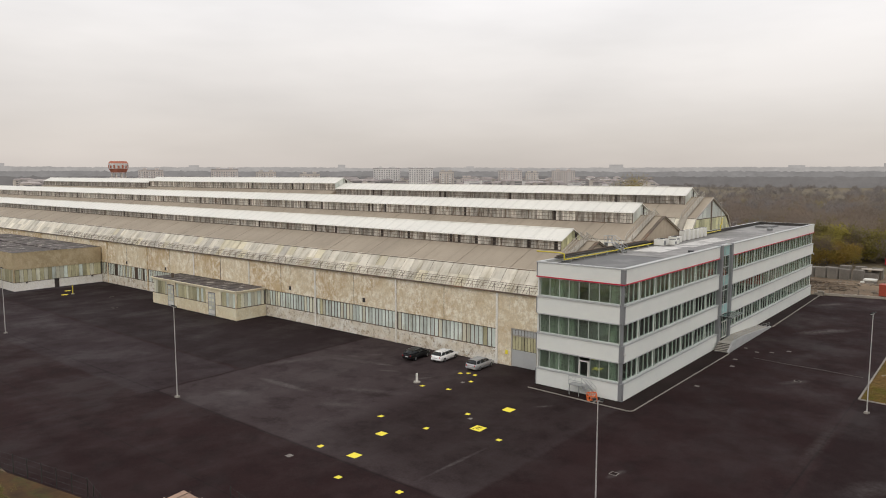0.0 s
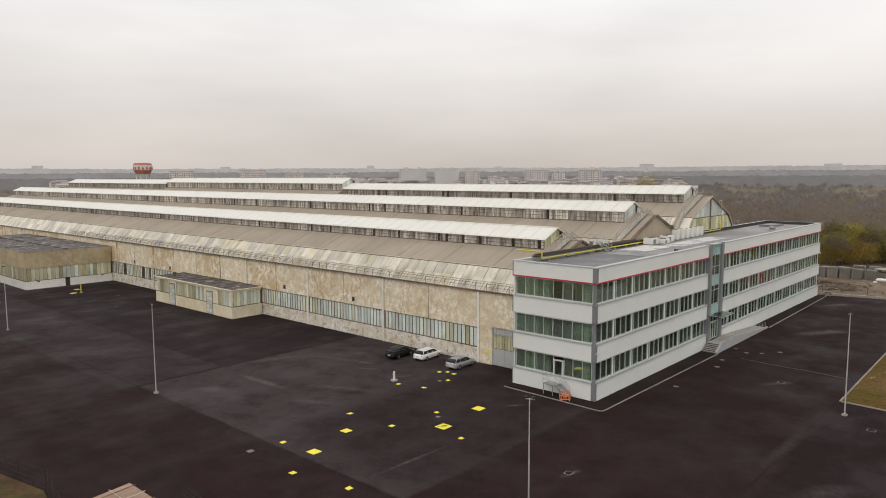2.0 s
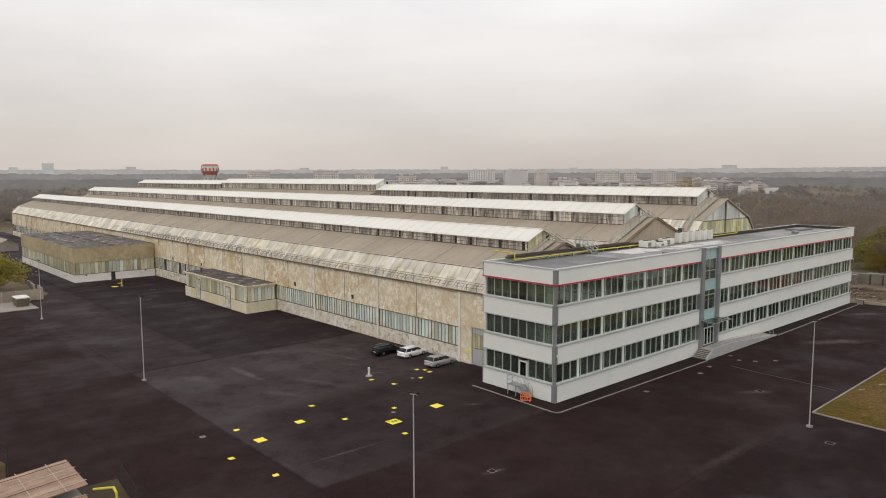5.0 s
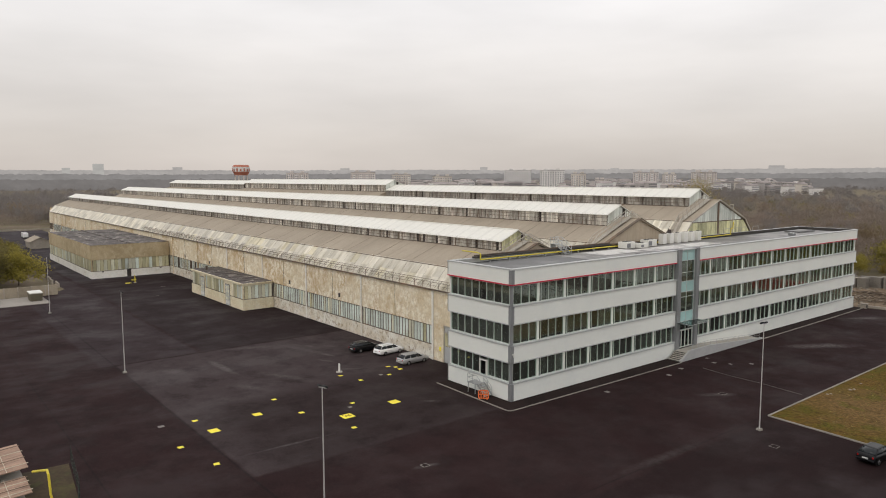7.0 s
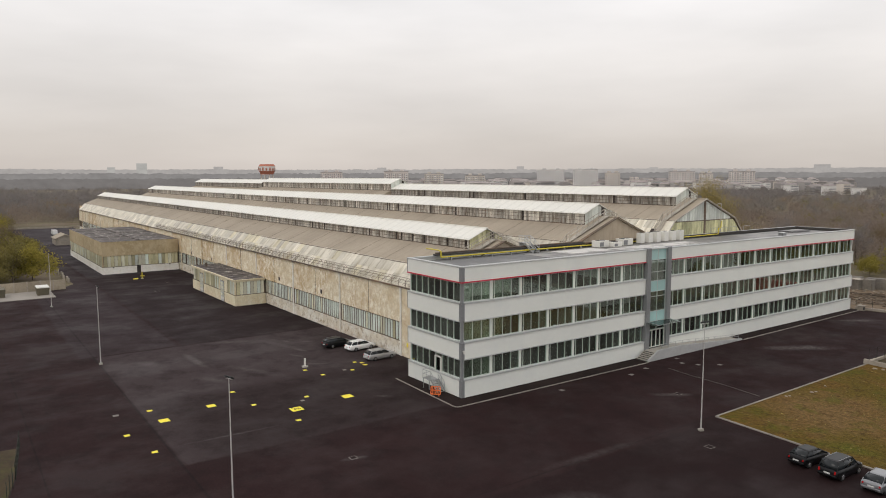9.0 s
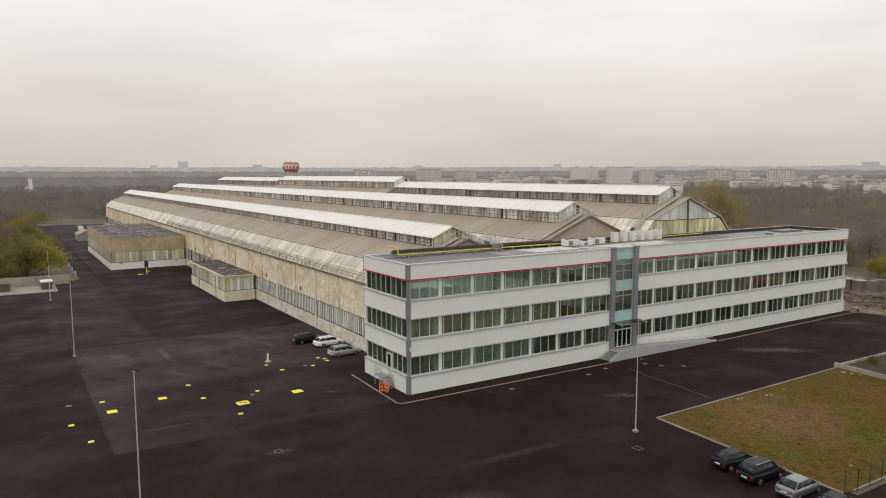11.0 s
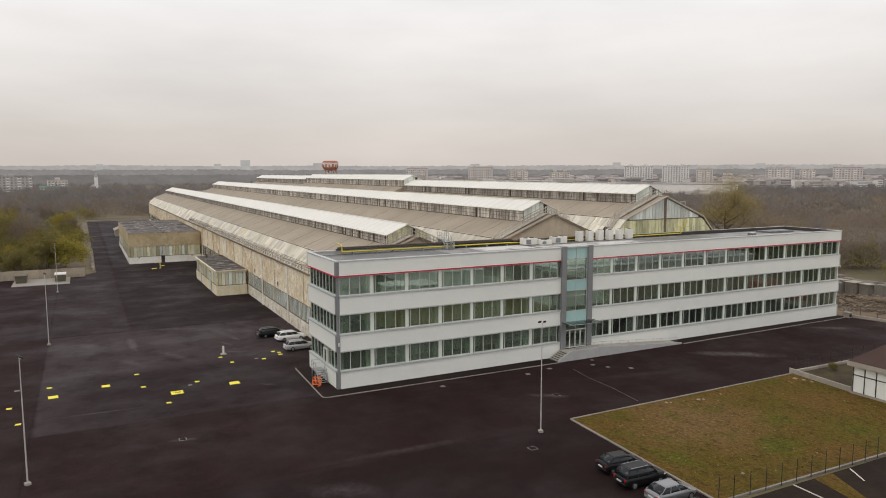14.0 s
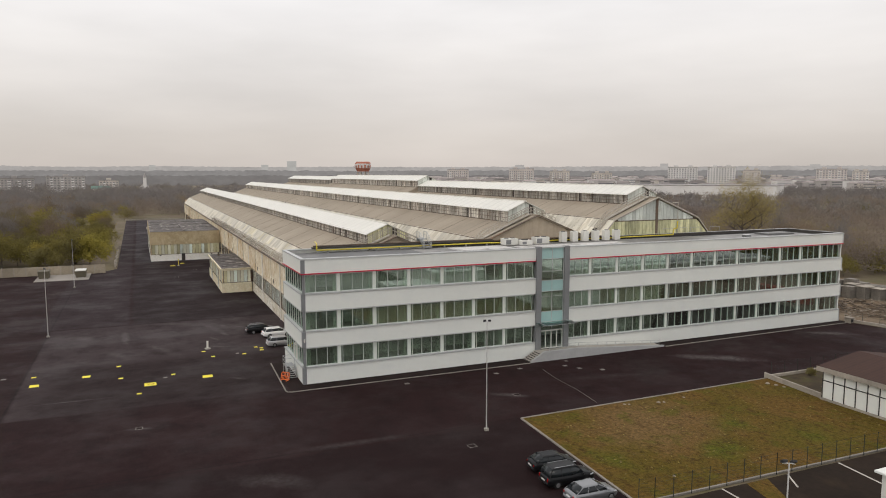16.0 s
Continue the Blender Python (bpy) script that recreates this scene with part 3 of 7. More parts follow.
inner = Geo().box(OX - 0.5, OY0 + 0.31, 15.0, OX - 0.31, OY1 - 0.3, 15.45).box(OB, OY0 + 0.31, 15.0, OX - 0.5, OY0 + 0.4, 15.45)
part("parapet_upstand", inner, MEMBRANE, office)
FELT_DARK = surf("dark_upstand_felt", (0.055, 0.050, 0.046), 0.85, vary=0.2, big=0.4, small=2)
part("felt_upstand", Geo().box(OB + 0.31, OY1 - 0.56, 15.0, OX - 0.56, OY1 - 0.46, 15.58).box(OB + 0.31, 96.0, 15.06, OB + 0.41, OY1 - 0.57, 15.58), FELT_DARK, office, "dark felt upstand along the roof edge")

PANE = {}


def pane_mesh(w, h, axis):
    key = (round(w, 3), round(h, 3), axis)
    if key not in PANE:
        g = Geo()
        g.box(-0.012, 0, 0, 0.012, w, h) if axis == "y" else g.box(0, -0.012, 0, w, 0.012, h)
        PANE[key] = g.mesh("pane", OFFICE_GLASS)
    return PANE[key]


def ring_frame(corners, t, place):
    """One closed rectangular frame; corners (a, b) anticlockwise, t its width, place turns (a, b, depth) into a point."""
    ca, cb = sum(c[0] for c in corners) / 4, sum(c[1] for c in corners) / 4
    g = Geo()
    rings = []
    for a, b in corners:
        ia, ib = a + math.copysign(t, ca - a), b + math.copysign(t, cb - b)
        rings.append([place(a, b, 0.06), place(ia, ib, 0.06), place(ia, ib, -0.06), place(a, b, -0.06)])
    for r in rings:
        g.v += r
    for k in range(4):
        o, q = 4 * k, 4 * ((k + 1) % 4)
        g.f += [(o + i, o + (i + 1) % 4, q + (i + 1) % 4, q + i) for i in range(4)]
    return g


def window_y(y0, y1, z0, z1, count):
    """A window along y in the long front: frame, mullions, panes and the pale pillar beside it."""
    w = (y1 - y0) / count
    win = part("window", ring_frame(((y0, z0 + 0.16), (y1, z0 + 0.16), (y1, z1 - 0.12), (y0, z1 - 0.12)), 0.075, lambda a, b, d: (GX + d, a, b)), MULLION, office)
    for i in range(1, count):
        key = ("m", round(z1 - z0, 3), "y")
        if key not in PANE:
            PANE[key] = Geo().box(-0.07, -0.035, 0, 0.07, 0.035, z1 - z0 - 0.43).mesh("mullion", MULLION)
        part("mullion", PANE[key], None, win).location = (GX, y0 + i * w, z0 + 0.235)
    for i in range(count):
        p = part("pane", pane_mesh(w - 0.07, z1 - z0 - 0.44, "y"), None, win)
        p.location = (GX, y0 + i * w + 0.035, z0 + 0.24)
        p.visible_shadow = False
    return win


def pillar(y0, y1, z0, z1):
    part("pillar", Geo().box(GX - 0.5, y0 + 0.02, z0, GX - 0.03, y1 - 0.17, z1).box(GX - 0.95, y0 - 0.3, z0, GX - 0.502, y1 + 0.12, z1), COLUMN, office, "pale painted pillar between windows")
    p = part("pillar_pane", pane_mesh(0.15, z1 - z0 - 0.30, "y"), None, office)
    p.location = (GX, y1 - 0.16, z0 + 0.17)
    p.visible_shadow = False


left_bays = [(74.55 if i == 0 else 74.5 + 4.68 * i, 78.55 + 4.68 * i) for i in range(7)]
right_edges = [116.72 + 4.755 * i for i in range(11)]
for z0, z1 in ROWS_Z:
    for i, (a, b) in enumerate(left_bays):
        b = min(b, 106.95)
        window_y(a, b, z0, z1, 3)
        if i < 6:
            pillar(b, left_bays[i + 1][0], z0, z1)
    window_y(112.45, 116.1, z0, z1, 3)
    pillar(116.1, right_edges[0], z0, z1)
    for i, a in enumerate(right_edges):
        b = min(a + 4.1, OY1 - 0.28)
        window_y(a, b, z0, z1, 3)
        if i < 10:
            pillar(b, right_edges[i + 1], z0, z1)


def window_x(x0, x1, z0, z1, count, gy=OY0 + 0.28):
    w = (x1 - x0) / count
    win = part("window", ring_frame(((x1, z0 + 0.16), (x0, z0 + 0.16), (x0, z1 - 0.12), (x1, z1 - 0.12)), 0.075, lambda a, b, d: (a, gy + d, b)), MULLION, office)
    for i in range(1, count):
        key = ("m", round(z1 - z0, 3), "x")
        if key not in PANE:
            PANE[key] = Geo().box(-0.035, -0.07, 0, 0.035, 0.07, z1 - z0 - 0.43).mesh("mullion", MULLION)
        part("mullion", PANE[key], None, win).location = (x0 + i * w, gy, z0 + 0.235)
    for i in range(count):
        p = part("pane", pane_mesh(w - 0.07, z1 - z0 - 0.44, "x"), None, win)
        p.location = (x0 + i * w + 0.035, gy, z0 + 0.24)
        p.visible_shadow = False


for k, (z0, z1) in enumerate(ROWS_Z):
    part("pillar", Geo().box(-43.0, OY0 + 0.42, z0, -42.3, OY0 + 0.9, z1), COLUMN, office)
    if k:
        window_x(-45.3, -34.6, z0, z1, 8)
    else:
        window_x(-45.3, -39.75, z0, z1, 4)
        window_x(-38.35, -34.6, z0, z1, 3)

# pale inner columns seen through the end windows; partitions added to lighten left panes
for z in (1.35, 5.55, 10.15):
    part("partition", Geo().box(-45.4, OY0 + 2.6, z, -42.4, OY0 + 2.75, z + 3.34), COLUMN, office)
    for x in (-44.3, -41.4, -36.0):
        part("inner_column", Geo().box(x, OY0 + 0.75, z, x + 0.55, OY0 + 1.3, z + 3.34), COLUMN, office)

# entrance tower
for a, b in ((TW0, TW0 + 0.8), (TW1 - 0.8, TW1)):
    part("tower_pier", Geo().box(OX - 0.4, a, 0, OX + 0.32, b, 15.72), GREY_TRIM, office, "grey metal pier beside the entrance")
T0, T1 = TW0 + 0.8, TW1 - 0.8
part("tower_cap", Geo().box(OX - 0.55, T0, 15.5, OX + 0.2, T1, 15.66), LIGHT_TRIM, office)
tw = (T1 - T0) / 2
for z0, z1, m in ((13.95, 15.5, TEAL), (9.35, 10.9, TEAL), (4.95, 6.45, TEAL), (10.9, 12.2, OFFICE_GLASS), (12.2, 13.95, OFFICE_GLASS),
                  (6.45, 8.6, OFFICE_GLASS), (8.6, 9.35, OFFICE_GLASS), (3.75, 4.95, OFFICE_GLASS)):
    for i in range(2):
        p = part("pane", Geo().box(GX + 0.2, T0 + i * tw + 0.03, z0 + 0.03, GX + 0.225, T0 + (i + 1) * tw - 0.03, z1 - 0.03), m, office,
                 "teal glass spandrel" if m is TEAL else "")
        p.visible_shadow = m is TEAL
grid = Geo()
for z in (3.75, 4.95, 6.45, 8.6, 9.35, 10.9, 12.2, 13.95):
    grid.box(GX + 0.16, T0, z - 0.03, GX + 0.27, T1, z + 0.03)
for y in (T0 + 0.03, (T0 + T1) / 2, T1 - 0.03):
    grid.box(GX + 0.162, y - 0.03, 3.78, GX + 0.268, y + 0.03, 15.5)
part("curtain_wall_frame", grid, LIGHT_TRIM, office)
# entrance door
door = part("entrance_door", ring_frame(((T0, 1.1), (T1, 1.1), (T1, 3.72), (T0, 3.72)), 0.12, lambda a, b, d: (GX + 0.21 + d, a, b)), MACHINE, office, "white-framed glazed entrance doors")
for a in (0.9, 1.85, 2.75):
    part("stile", Geo().box(GX + 0.14, T0 + a, 1.22, GX + 0.28, T0 + a + 0.11, 3.6), MACHINE, door)
for a, b in ((0.12, 0.9), (1.02, 1.85), (1.95, 2.75), (2.87, T1 - T0 - 0.12)):
    p = part("pane", Geo().box(GX + 0.2, T0 + a, 1.12, GX + 0.22, T0 + b, 3.55), CLEAR_GLASS, door)
    p.visible_shadow = False
# glass canopy
canopy = part("canopy", Geo().slab((OX + 0.33, 106.9, 5.0), (-31.9, 106.9, 4.9), (-31.9, 112.6, 4.9), (OX + 0.33, 112.6, 5.0), 0.04), CLEAR_GLASS, office, "clear glass entrance canopy")
frame_c = Geo()
for y in (107.4, 112.0):
    frame_c.tube((OX + 0.3, y, 5.05), (-31.95, y, 4.95), 0.035)
frame_c.tube((-31.9, 106.9, 4.89), (-31.9, 112.6, 4.89), 0.035)
part("canopy_frame", frame_c, STEEL, canopy)

# landing, steps and ramp
# step bodies darker than the treads laid on them
RISER = surf("dark_riser_concrete", (0.10, 0.092, 0.085), 0.9, vary=0.2, small=3)
steps = thing("entrance_steps", "pale concrete steps up to the glazed entrance", "steps")
for i in range(6):
    part("step", Geo().box(-33.7, 105.0 + 0.33 * i, 0, -31.75, 107.0, 0.183 * (i + 1) - 0.042 - 0.002 * i), RISER, steps)
    part("tread", Geo().box(-33.7, 105.0 + 0.33 * i - 0.03, 0.183 * (i + 1) - 0.042 - 0.002 * i, -31.75, 105.0 + 0.33 * i + 0.3, 0.183 * (i + 1) - 0.002 * i), CONCRETE, steps)
ramp = thing("access_ramp", "pale grey walled access ramp with a metal handrail", "ramp")
part("landing", Geo().box(-33.72, 107.004, 0, -31.75, 112.4, 1.1), CONCRETE, ramp)
g = Geo()
g.loft([[(-34.0, 112.41, 0), (-31.9, 112.41, 0), (-31.9, 112.41, 1.1), (-34.0, 112.41, 1.1)],
        [(-34.0, 128.0, 0), (-31.9, 128.0, 0), (-31.9, 128.0, 0.06), (-34.0, 128.0, 0.06)]])
part("ramp_deck", g, CONCRETE, ramp)
g = Geo()
g.loft([[(-31.898, 105.0, 0), (-31.6, 105.0, 0), (-31.6, 105.0, 0.2), (-31.898, 105.0, 0.2)],
        [(-31.898, 107.2, 0), (-31.6, 107.2, 0), (-31.6, 107.2, 1.35), (-31.898, 107.2, 1.35)],
        [(-31.898, 112.4, 0), (-31.6, 112.4, 0), (-31.6, 112.4, 1.35), (-31.898, 112.4, 1.35)],
        [(-31.898, 128.1, 0), (-31.6, 128.1, 0), (-31.6, 128.1, 0.22), (-31.898, 128.1, 0.22)]])
RAMP_WALL = surf("pale_grey_render", (0.40, 0.40, 0.395), 0.9, vary=0.1, big=0.3, small=2, bump=0.1)
part("side_wall", g, RAMP_WALL, ramp)
rail = Geo()
zr = lambda y: 1.35 if y < 112.4 else 1.35 - (y - 112.4) / 15.7 * 1.13
for i in range(13):
    y = 108.0 + 1.6 * i
    if y < 128:
        rail.tube((-31.75, y, zr(y) - 0.02), (-31.75, y, zr(y) + 0.75), 0.025, n=5)
for dz in (0.4, 0.75):
    rail.path([(-31.75, 108, 1.35 + dz), (-31.75, 112.4, 1.35 + dz), (-31.75, 127.3, zr(127.3) + dz)], 0.024, 5)
part("handrail", rail, STEEL, ramp)

# side door, metal stair, barrier
sd = part("side_door", Geo().box(-39.7, 74.15, 1.35, -39.58, 74.42, 4.05).box(-38.52, 74.15, 1.35, -38.4, 74.42, 4.05)
          .box(-39.58, 74.15, 3.93, -38.52, 74.42, 4.05).box(-39.58, 74.15, 1.35, -38.52, 74.42, 1.5), MACHINE, office, "white-framed glazed side door")
p = part("pane", Geo().box(-39.58, 74.27, 1.5, -38.52, 74.29, 3.93), CLEAR_GLASS, sd)
p.visible_shadow = False
stair = thing("metal_stair", "galvanised steel stair up to a side door", "stair")
g = Geo().box(-40.3, 72.75, 1.26, -38.55, 73.95, 1.32)
part("platform", g, STEEL, stair)
for x in (-40.22, -38.95):
    part("leg", Geo().box(x, 72.78, 0, x + 0.08, 72.86, 1.259), STEEL, stair)
for i in range(6):
    part("tread", Geo().box(-38.53 + 0.22 * i, 72.82, 1.08 - 0.19 * i, -38.28 + 0.22 * i, 73.85, 1.12 - 0.19 * i), STEEL, stair)
for y in (72.77, 73.88):
    part("stringer", Geo().slab((-38.55, y, 1.3), (-38.55, y + 0.05, 1.3), (-37.15, y + 0.05, 0.11), (-37.15, y, 0.11), 0.2), STEEL, stair)
for y in (72.79, 73.9):
    g = Geo()
    for h in (0.55, 1.05):
        g.path(([(-40.25, 73.9, 1.3 + h), (-40.25, y, 1.3 + h)] if y < 73 else [(-38.6, y, 1.3 + h)]) + [(-38.55, y, 1.3 + h), (-37.2, y, 0.15 + h)], 0.03, 6)
    for x, z in ((-40.25, 1.3), (-39.4, 1.3), (-38.55, 1.3), (-37.85, 0.7), (-37.2, 0.12))[0 if y < 73 else 2:]:
        g.tube((x, y, z), (x, y, z + 1.05), 0.03, n=6)
    part("railing", g, STEEL, stair)
bar = thing("crowd_barrier", "orange plastic crowd barrier leaning at the foot of the metal stair", "barrier")
BA, BB = Vector((-37.3, 71.95, 0)), Vector((-36.45, 72.75, 0))
TIP = Vector((-0.22, 0.2, 0))
bz = lambda f, h: BA.lerp(BB, f) + TIP * h + Vector((0, 0, 0.12 + h * 0.85))
part("frame", Geo().path([bz(0, 0), bz(0, 0.85), bz(0.1, 1), bz(0.9, 1), bz(1, 0.85), bz(1, 0), bz(0, 0)], 0.055, 8), ORANGE, bar)
part("rail", Geo().tube(bz(0, 0.5), bz(1, 0.5), 0.05, n=8), ORANGE, bar)
for i in range(5):
    f = (i + 1) / 6
    part("slat", Geo().tube(bz(f, 0), bz(f, 1), 0.035, n=6), ORANGE, bar)
for f in (0.12, 0.88):
    c = BA.lerp(BB, f)
    part("foot", Geo().tube(c + Vector((-0.26, 0.26, 0.06)), c + Vector((0.26, -0.26, 0.06)), 0.06, n=6), ORANGE, bar)


def camera_dome(x, y, z):
    ob = thing("security_camera", "small white security camera on the corner of the office", "camera")
    part("bracket", Geo().box(x - 0.05, y - 0.05, z - 0.05, x + 0.18, y + 0.05, z + 0.05), MACHINE, ob)
    part("housing", Geo().tube((x + 0.18, y, z + 0.15), (x + 0.18, y, z - 0.28), 0.10, 0.07, 8), MACHINE, ob)


camera_dome(OX + 0.05, OY0 + 0.2, 5.6)
camera_dome(OX + 0.05, 168.9, 9.2)

# roof plant
def air_unit(x0, y0, w, d, h, fans, label):
    ob = thing("air_conditioner", label, "air conditioner")
    body = part("casing", bevelled(Geo().box(x0, y0, 15.13, x0 + w, y0 + d, 15.05 + h), MACHINE, "casing", 0.03), None, ob)
    part("plinth", Geo().box(x0 + 0.1, y0 + 0.1, 15.05, x0 + w - 0.1, y0 + d - 0.1, 15.14), CONCRETE, ob)
    for i in range(fans):
        yc = y0 + d * (i + 0.5) / fans
        r = min(w, d / fans) * 0.36
        part("fan_grille", Geo().tube((x0 + w / 2, yc, 15.05 + h - 0.01), (x0 + w / 2, yc, 15.05 + h + 0.06), r, r, 12), BLACK, ob)
    if h < 1.5:
        part("louvre", Geo().box(x0 + w + 0.001, y0 + 0.15, 15.25, x0 + w + 0.02, y0 + d * 0.45, 15.05 + h - 0.2), GREY_TRIM, body)


air_unit(-44.4, 106.9, 1.6, 2.2, 1.05, 2, "white rooftop air handling unit on the office roof")
air_unit(-43.4, 109.2, 1.5, 1.9, 0.8, 1, "low white rooftop condenser on the office roof")
air_unit(-44.2, 112.2, 1.5, 2.4, 1.1, 2, "white rooftop air handling unit on the office roof")
for i in range(6):
    air_unit(-44.3, 117.3 + 2.05 * i, 0.9, 1.0, 1.72, 1, "tall white rooftop heat pump in a row")
PX = -44.4
pipe = thing("gas_pipe", "yellow gas pipe along the back edge of the office roof", "pipe")
part("pipe_run", Geo().path([(-49.0, 79.3, 16.2), (-45.3, 78.7, 16.3), (PX, 78.5, 16.2), (PX, 78.5, 15.45), (PX, 105.5, 15.45)], 0.09, 8), YELLOW_PIPE, pipe)
part("pipe_run", Geo().path([(PX - 0.4, 105.5, 15.35), (PX - 0.4, 129, 15.35), (-45.0, 141.0, 15.4), (-45.1, 141.2, 16.4), (-45.1, 141.9, 16.5), (-45.1, 142.0, 17.7)], 0.09, 8), YELLOW_PIPE, pipe)
for i in range(8):
    part("support", Geo().box(PX - 0.12, 80 + 3.5 * i, 15.0, PX + 0.12, 80.15 + 3.5 * i, 15.35), STEEL, pipe)
# the rusty gutter's shade painted as dark strips, with a conduit above
duct = thing("cable_tray", "dark band for the shadowy rusty gutter between the roofs", "cable tray")
part("tray", Geo().box(-45.55, 78, 15.62, -44.85, 106, 15.8), FELT_DARK, duct)
part("tray", Geo().box(-45.4, 106.01, 15.62, -45.0, 128, 15.76), RUST, duct)
part("conduit", Geo().tube((-45.3, 78.2, 15.92), (-45.3, 106, 15.92), 0.10, n=8), RUST, duct)
rails = thing("roof_railing", "thin steel guard hoops on the back edge of the office roof", "railing")
for y in (139.0, 142.0, 145.0, 149.5):
    part("hoop", Geo().path([(-45.3, y, 15.6), (-45.3, y + 0.1, 16.5), (-45.3, y + 2.3, 16.5), (-45.3, y + 2.4, 15.6)], 0.03, 5), STEEL, rails)
hatch = thing("roof_hatch", "low dark roof upstand at the far end of the office roof", "roof hatch")
part("curb", Geo().box(-43.2, 158.0, 15.05, -40.2, 164.5, 15.32), MEMBRANE, hatch)
part("lid", Geo().box(-42.9, 158.3, 15.32, -40.5, 164.2, 15.38), SLATE, hatch)
vent = thing("roof_vent", "dark box vent on the office roof", "roof vent")
part("box", Geo().box(-38.9, 150.5, 15.05, -38.0, 151.6, 15.5), GREY_TRIM, vent)
part("cap", Geo().box(-39.0, 150.4, 15.5, -37.9, 151.7, 15.58), LIGHT_TRIM, vent)
part("box", Geo().box(-36.6, 100.6, 15.05, -35.9, 101.2, 15.35), BLACK, tagged(new("junction_box"), "small black box near the roof edge", "junction box"))

# ---------------------------------------------------------------- factory hall
hall = thing("factory_hall", "long old factory hall with stained walls and three stepped gable roofs", "factory hall")
HX0, HX1, HY = -353.0, -45.65, 78.9
RIDGES = ((90.6, 16.75), (114.4, 19.3), (138.1, 21.8))
KNEE, DROP, FOOT, FALL = 9.0, 3.65, 11.75, 6.6


ROOF_JOINT = surf("dark_roof_joint", (0.20, 0.165, 0.125), 0.9, vary=0.3, small=1.5)


def roof_pair(x0, x1, ry, rz):
    s = Geo().slab((x0, ry - KNEE, rz - DROP), (x1, ry - KNEE, rz - DROP), (x1, ry, rz), (x0, ry, rz), 0.12)
    part("roof_slope", s, ROOF_SHEET, hall)
    s = Geo().slab((x0, ry, rz), (x1, ry, rz), (x1, ry + KNEE, rz - DROP), (x0, ry + KNEE, rz - DROP), 0.12)
    part("roof_slope", s, ROOF_SHEET, hall)
    part("ridge_cap", Geo().tube((x0, ry, rz), (x1, ry, rz), 0.16, n=6), ROOF_SHEET, hall)
    for i in range(int((x1 - x0) / 9.62)):
        x = x1 - 9.35 - 9.62 * i
        part("roof_joint", Geo().slab((x, ry - KNEE, rz - DROP + 0.03), (x + 0.08, ry - KNEE, rz - DROP + 0.03), (x + 0.08, ry - 3.3, rz - DROP * 3.3 / KNEE + 0.03), (x, ry - 3.3, rz - DROP * 3.3 / KNEE + 0.03), 0.04), ROOF_JOINT, hall, "dark joint down the roof slope")
    for sgn in (-1, 1):
        part("edge_flashing", Geo().tube((x0, ry + sgn * KNEE, rz - DROP + 0.02), (x1, ry + sgn * KNEE, rz - DROP + 0.02), 0.10, n=5), RUST, hall, "dark flashing strip")


def skirt(x0, x1, ry, rz, sgn, rng, holes=0.0, singly=False):
    """Steep strip of separate ageing sheets below the main slope."""
    g, d, single = Geo(), Geo(), {}
    step, rows = 1.92, 2
    n = int((x1 - x0) / step)
    for i in range(n):
        a = x1 - (i + 1) * step
        for k in range(rows):
            f0, f1 = k / rows, (k + 1) / rows + 0.02
            ya, za = ry + sgn * (FOOT + (KNEE - FOOT) * f0), rz - FALL + (FALL - DROP) * f0
            yb, zb = ry + sgn * (FOOT + (KNEE - FOOT) * f1), rz - FALL + (FALL - DROP) * f1
            lift = 0.05 + rng.random() * 0.03 + 0.02 * k
            tgt = d if rng.random() < holes else g
            lift = lift if tgt is g else 0.0
            p = [(a + 0.035, ya, za + lift), (a + step - 0.035, ya, za + lift), (a + step - 0.035, yb, zb + lift), (a + 0.035, yb, zb + lift)]
            if singly and tgt is g and a > -185:
                mat = rng.choice((SKIRT,) * (9 if a > -95 else 5) + (SKIRT_OLD, SKIRT_GREY) + (() if a > -95 else (SKIRT_GREY,)))
                if (k, mat.name) not in single:
                    single[k, mat.name] = Geo().slab(*[(q[0] - a, q[1], q[2] - lift) for q in p], 0.03).mesh("roof_sheet", mat)
                part("roof_sheet", single[k, mat.name], None, hall).location = (a, 0, lift)
                continue
            tgt.slab(*(p if sgn < 0 else p[::-1]), 0.03)
    tagged(part("skirt_cladding", g, SKIRT, hall, "ageing pale translucent roof sheets"), kind="stuff")
    # missing sheets become near-black plates that paint the hole's shade
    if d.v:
        tagged(part("skirt_gap", d, CLER_DARK, hall, "near-black plates for the shade where roof sheets are missing"), kind="stuff")
    back = Geo()
    p = [(x0, ry + sgn * FOOT, rz - FALL - 0.02), (x1, ry + sgn * FOOT, rz - FALL - 0.02), (x1, ry + sgn * KNEE, rz - DROP - 0.06), (x0, ry + sgn * KNEE, rz - DROP - 0.06)]
    back.slab(*(p if sgn < 0 else p[::-1]), 0.05)
    part("skirt_backing", back, RUST, hall)


rng = random.Random(5)
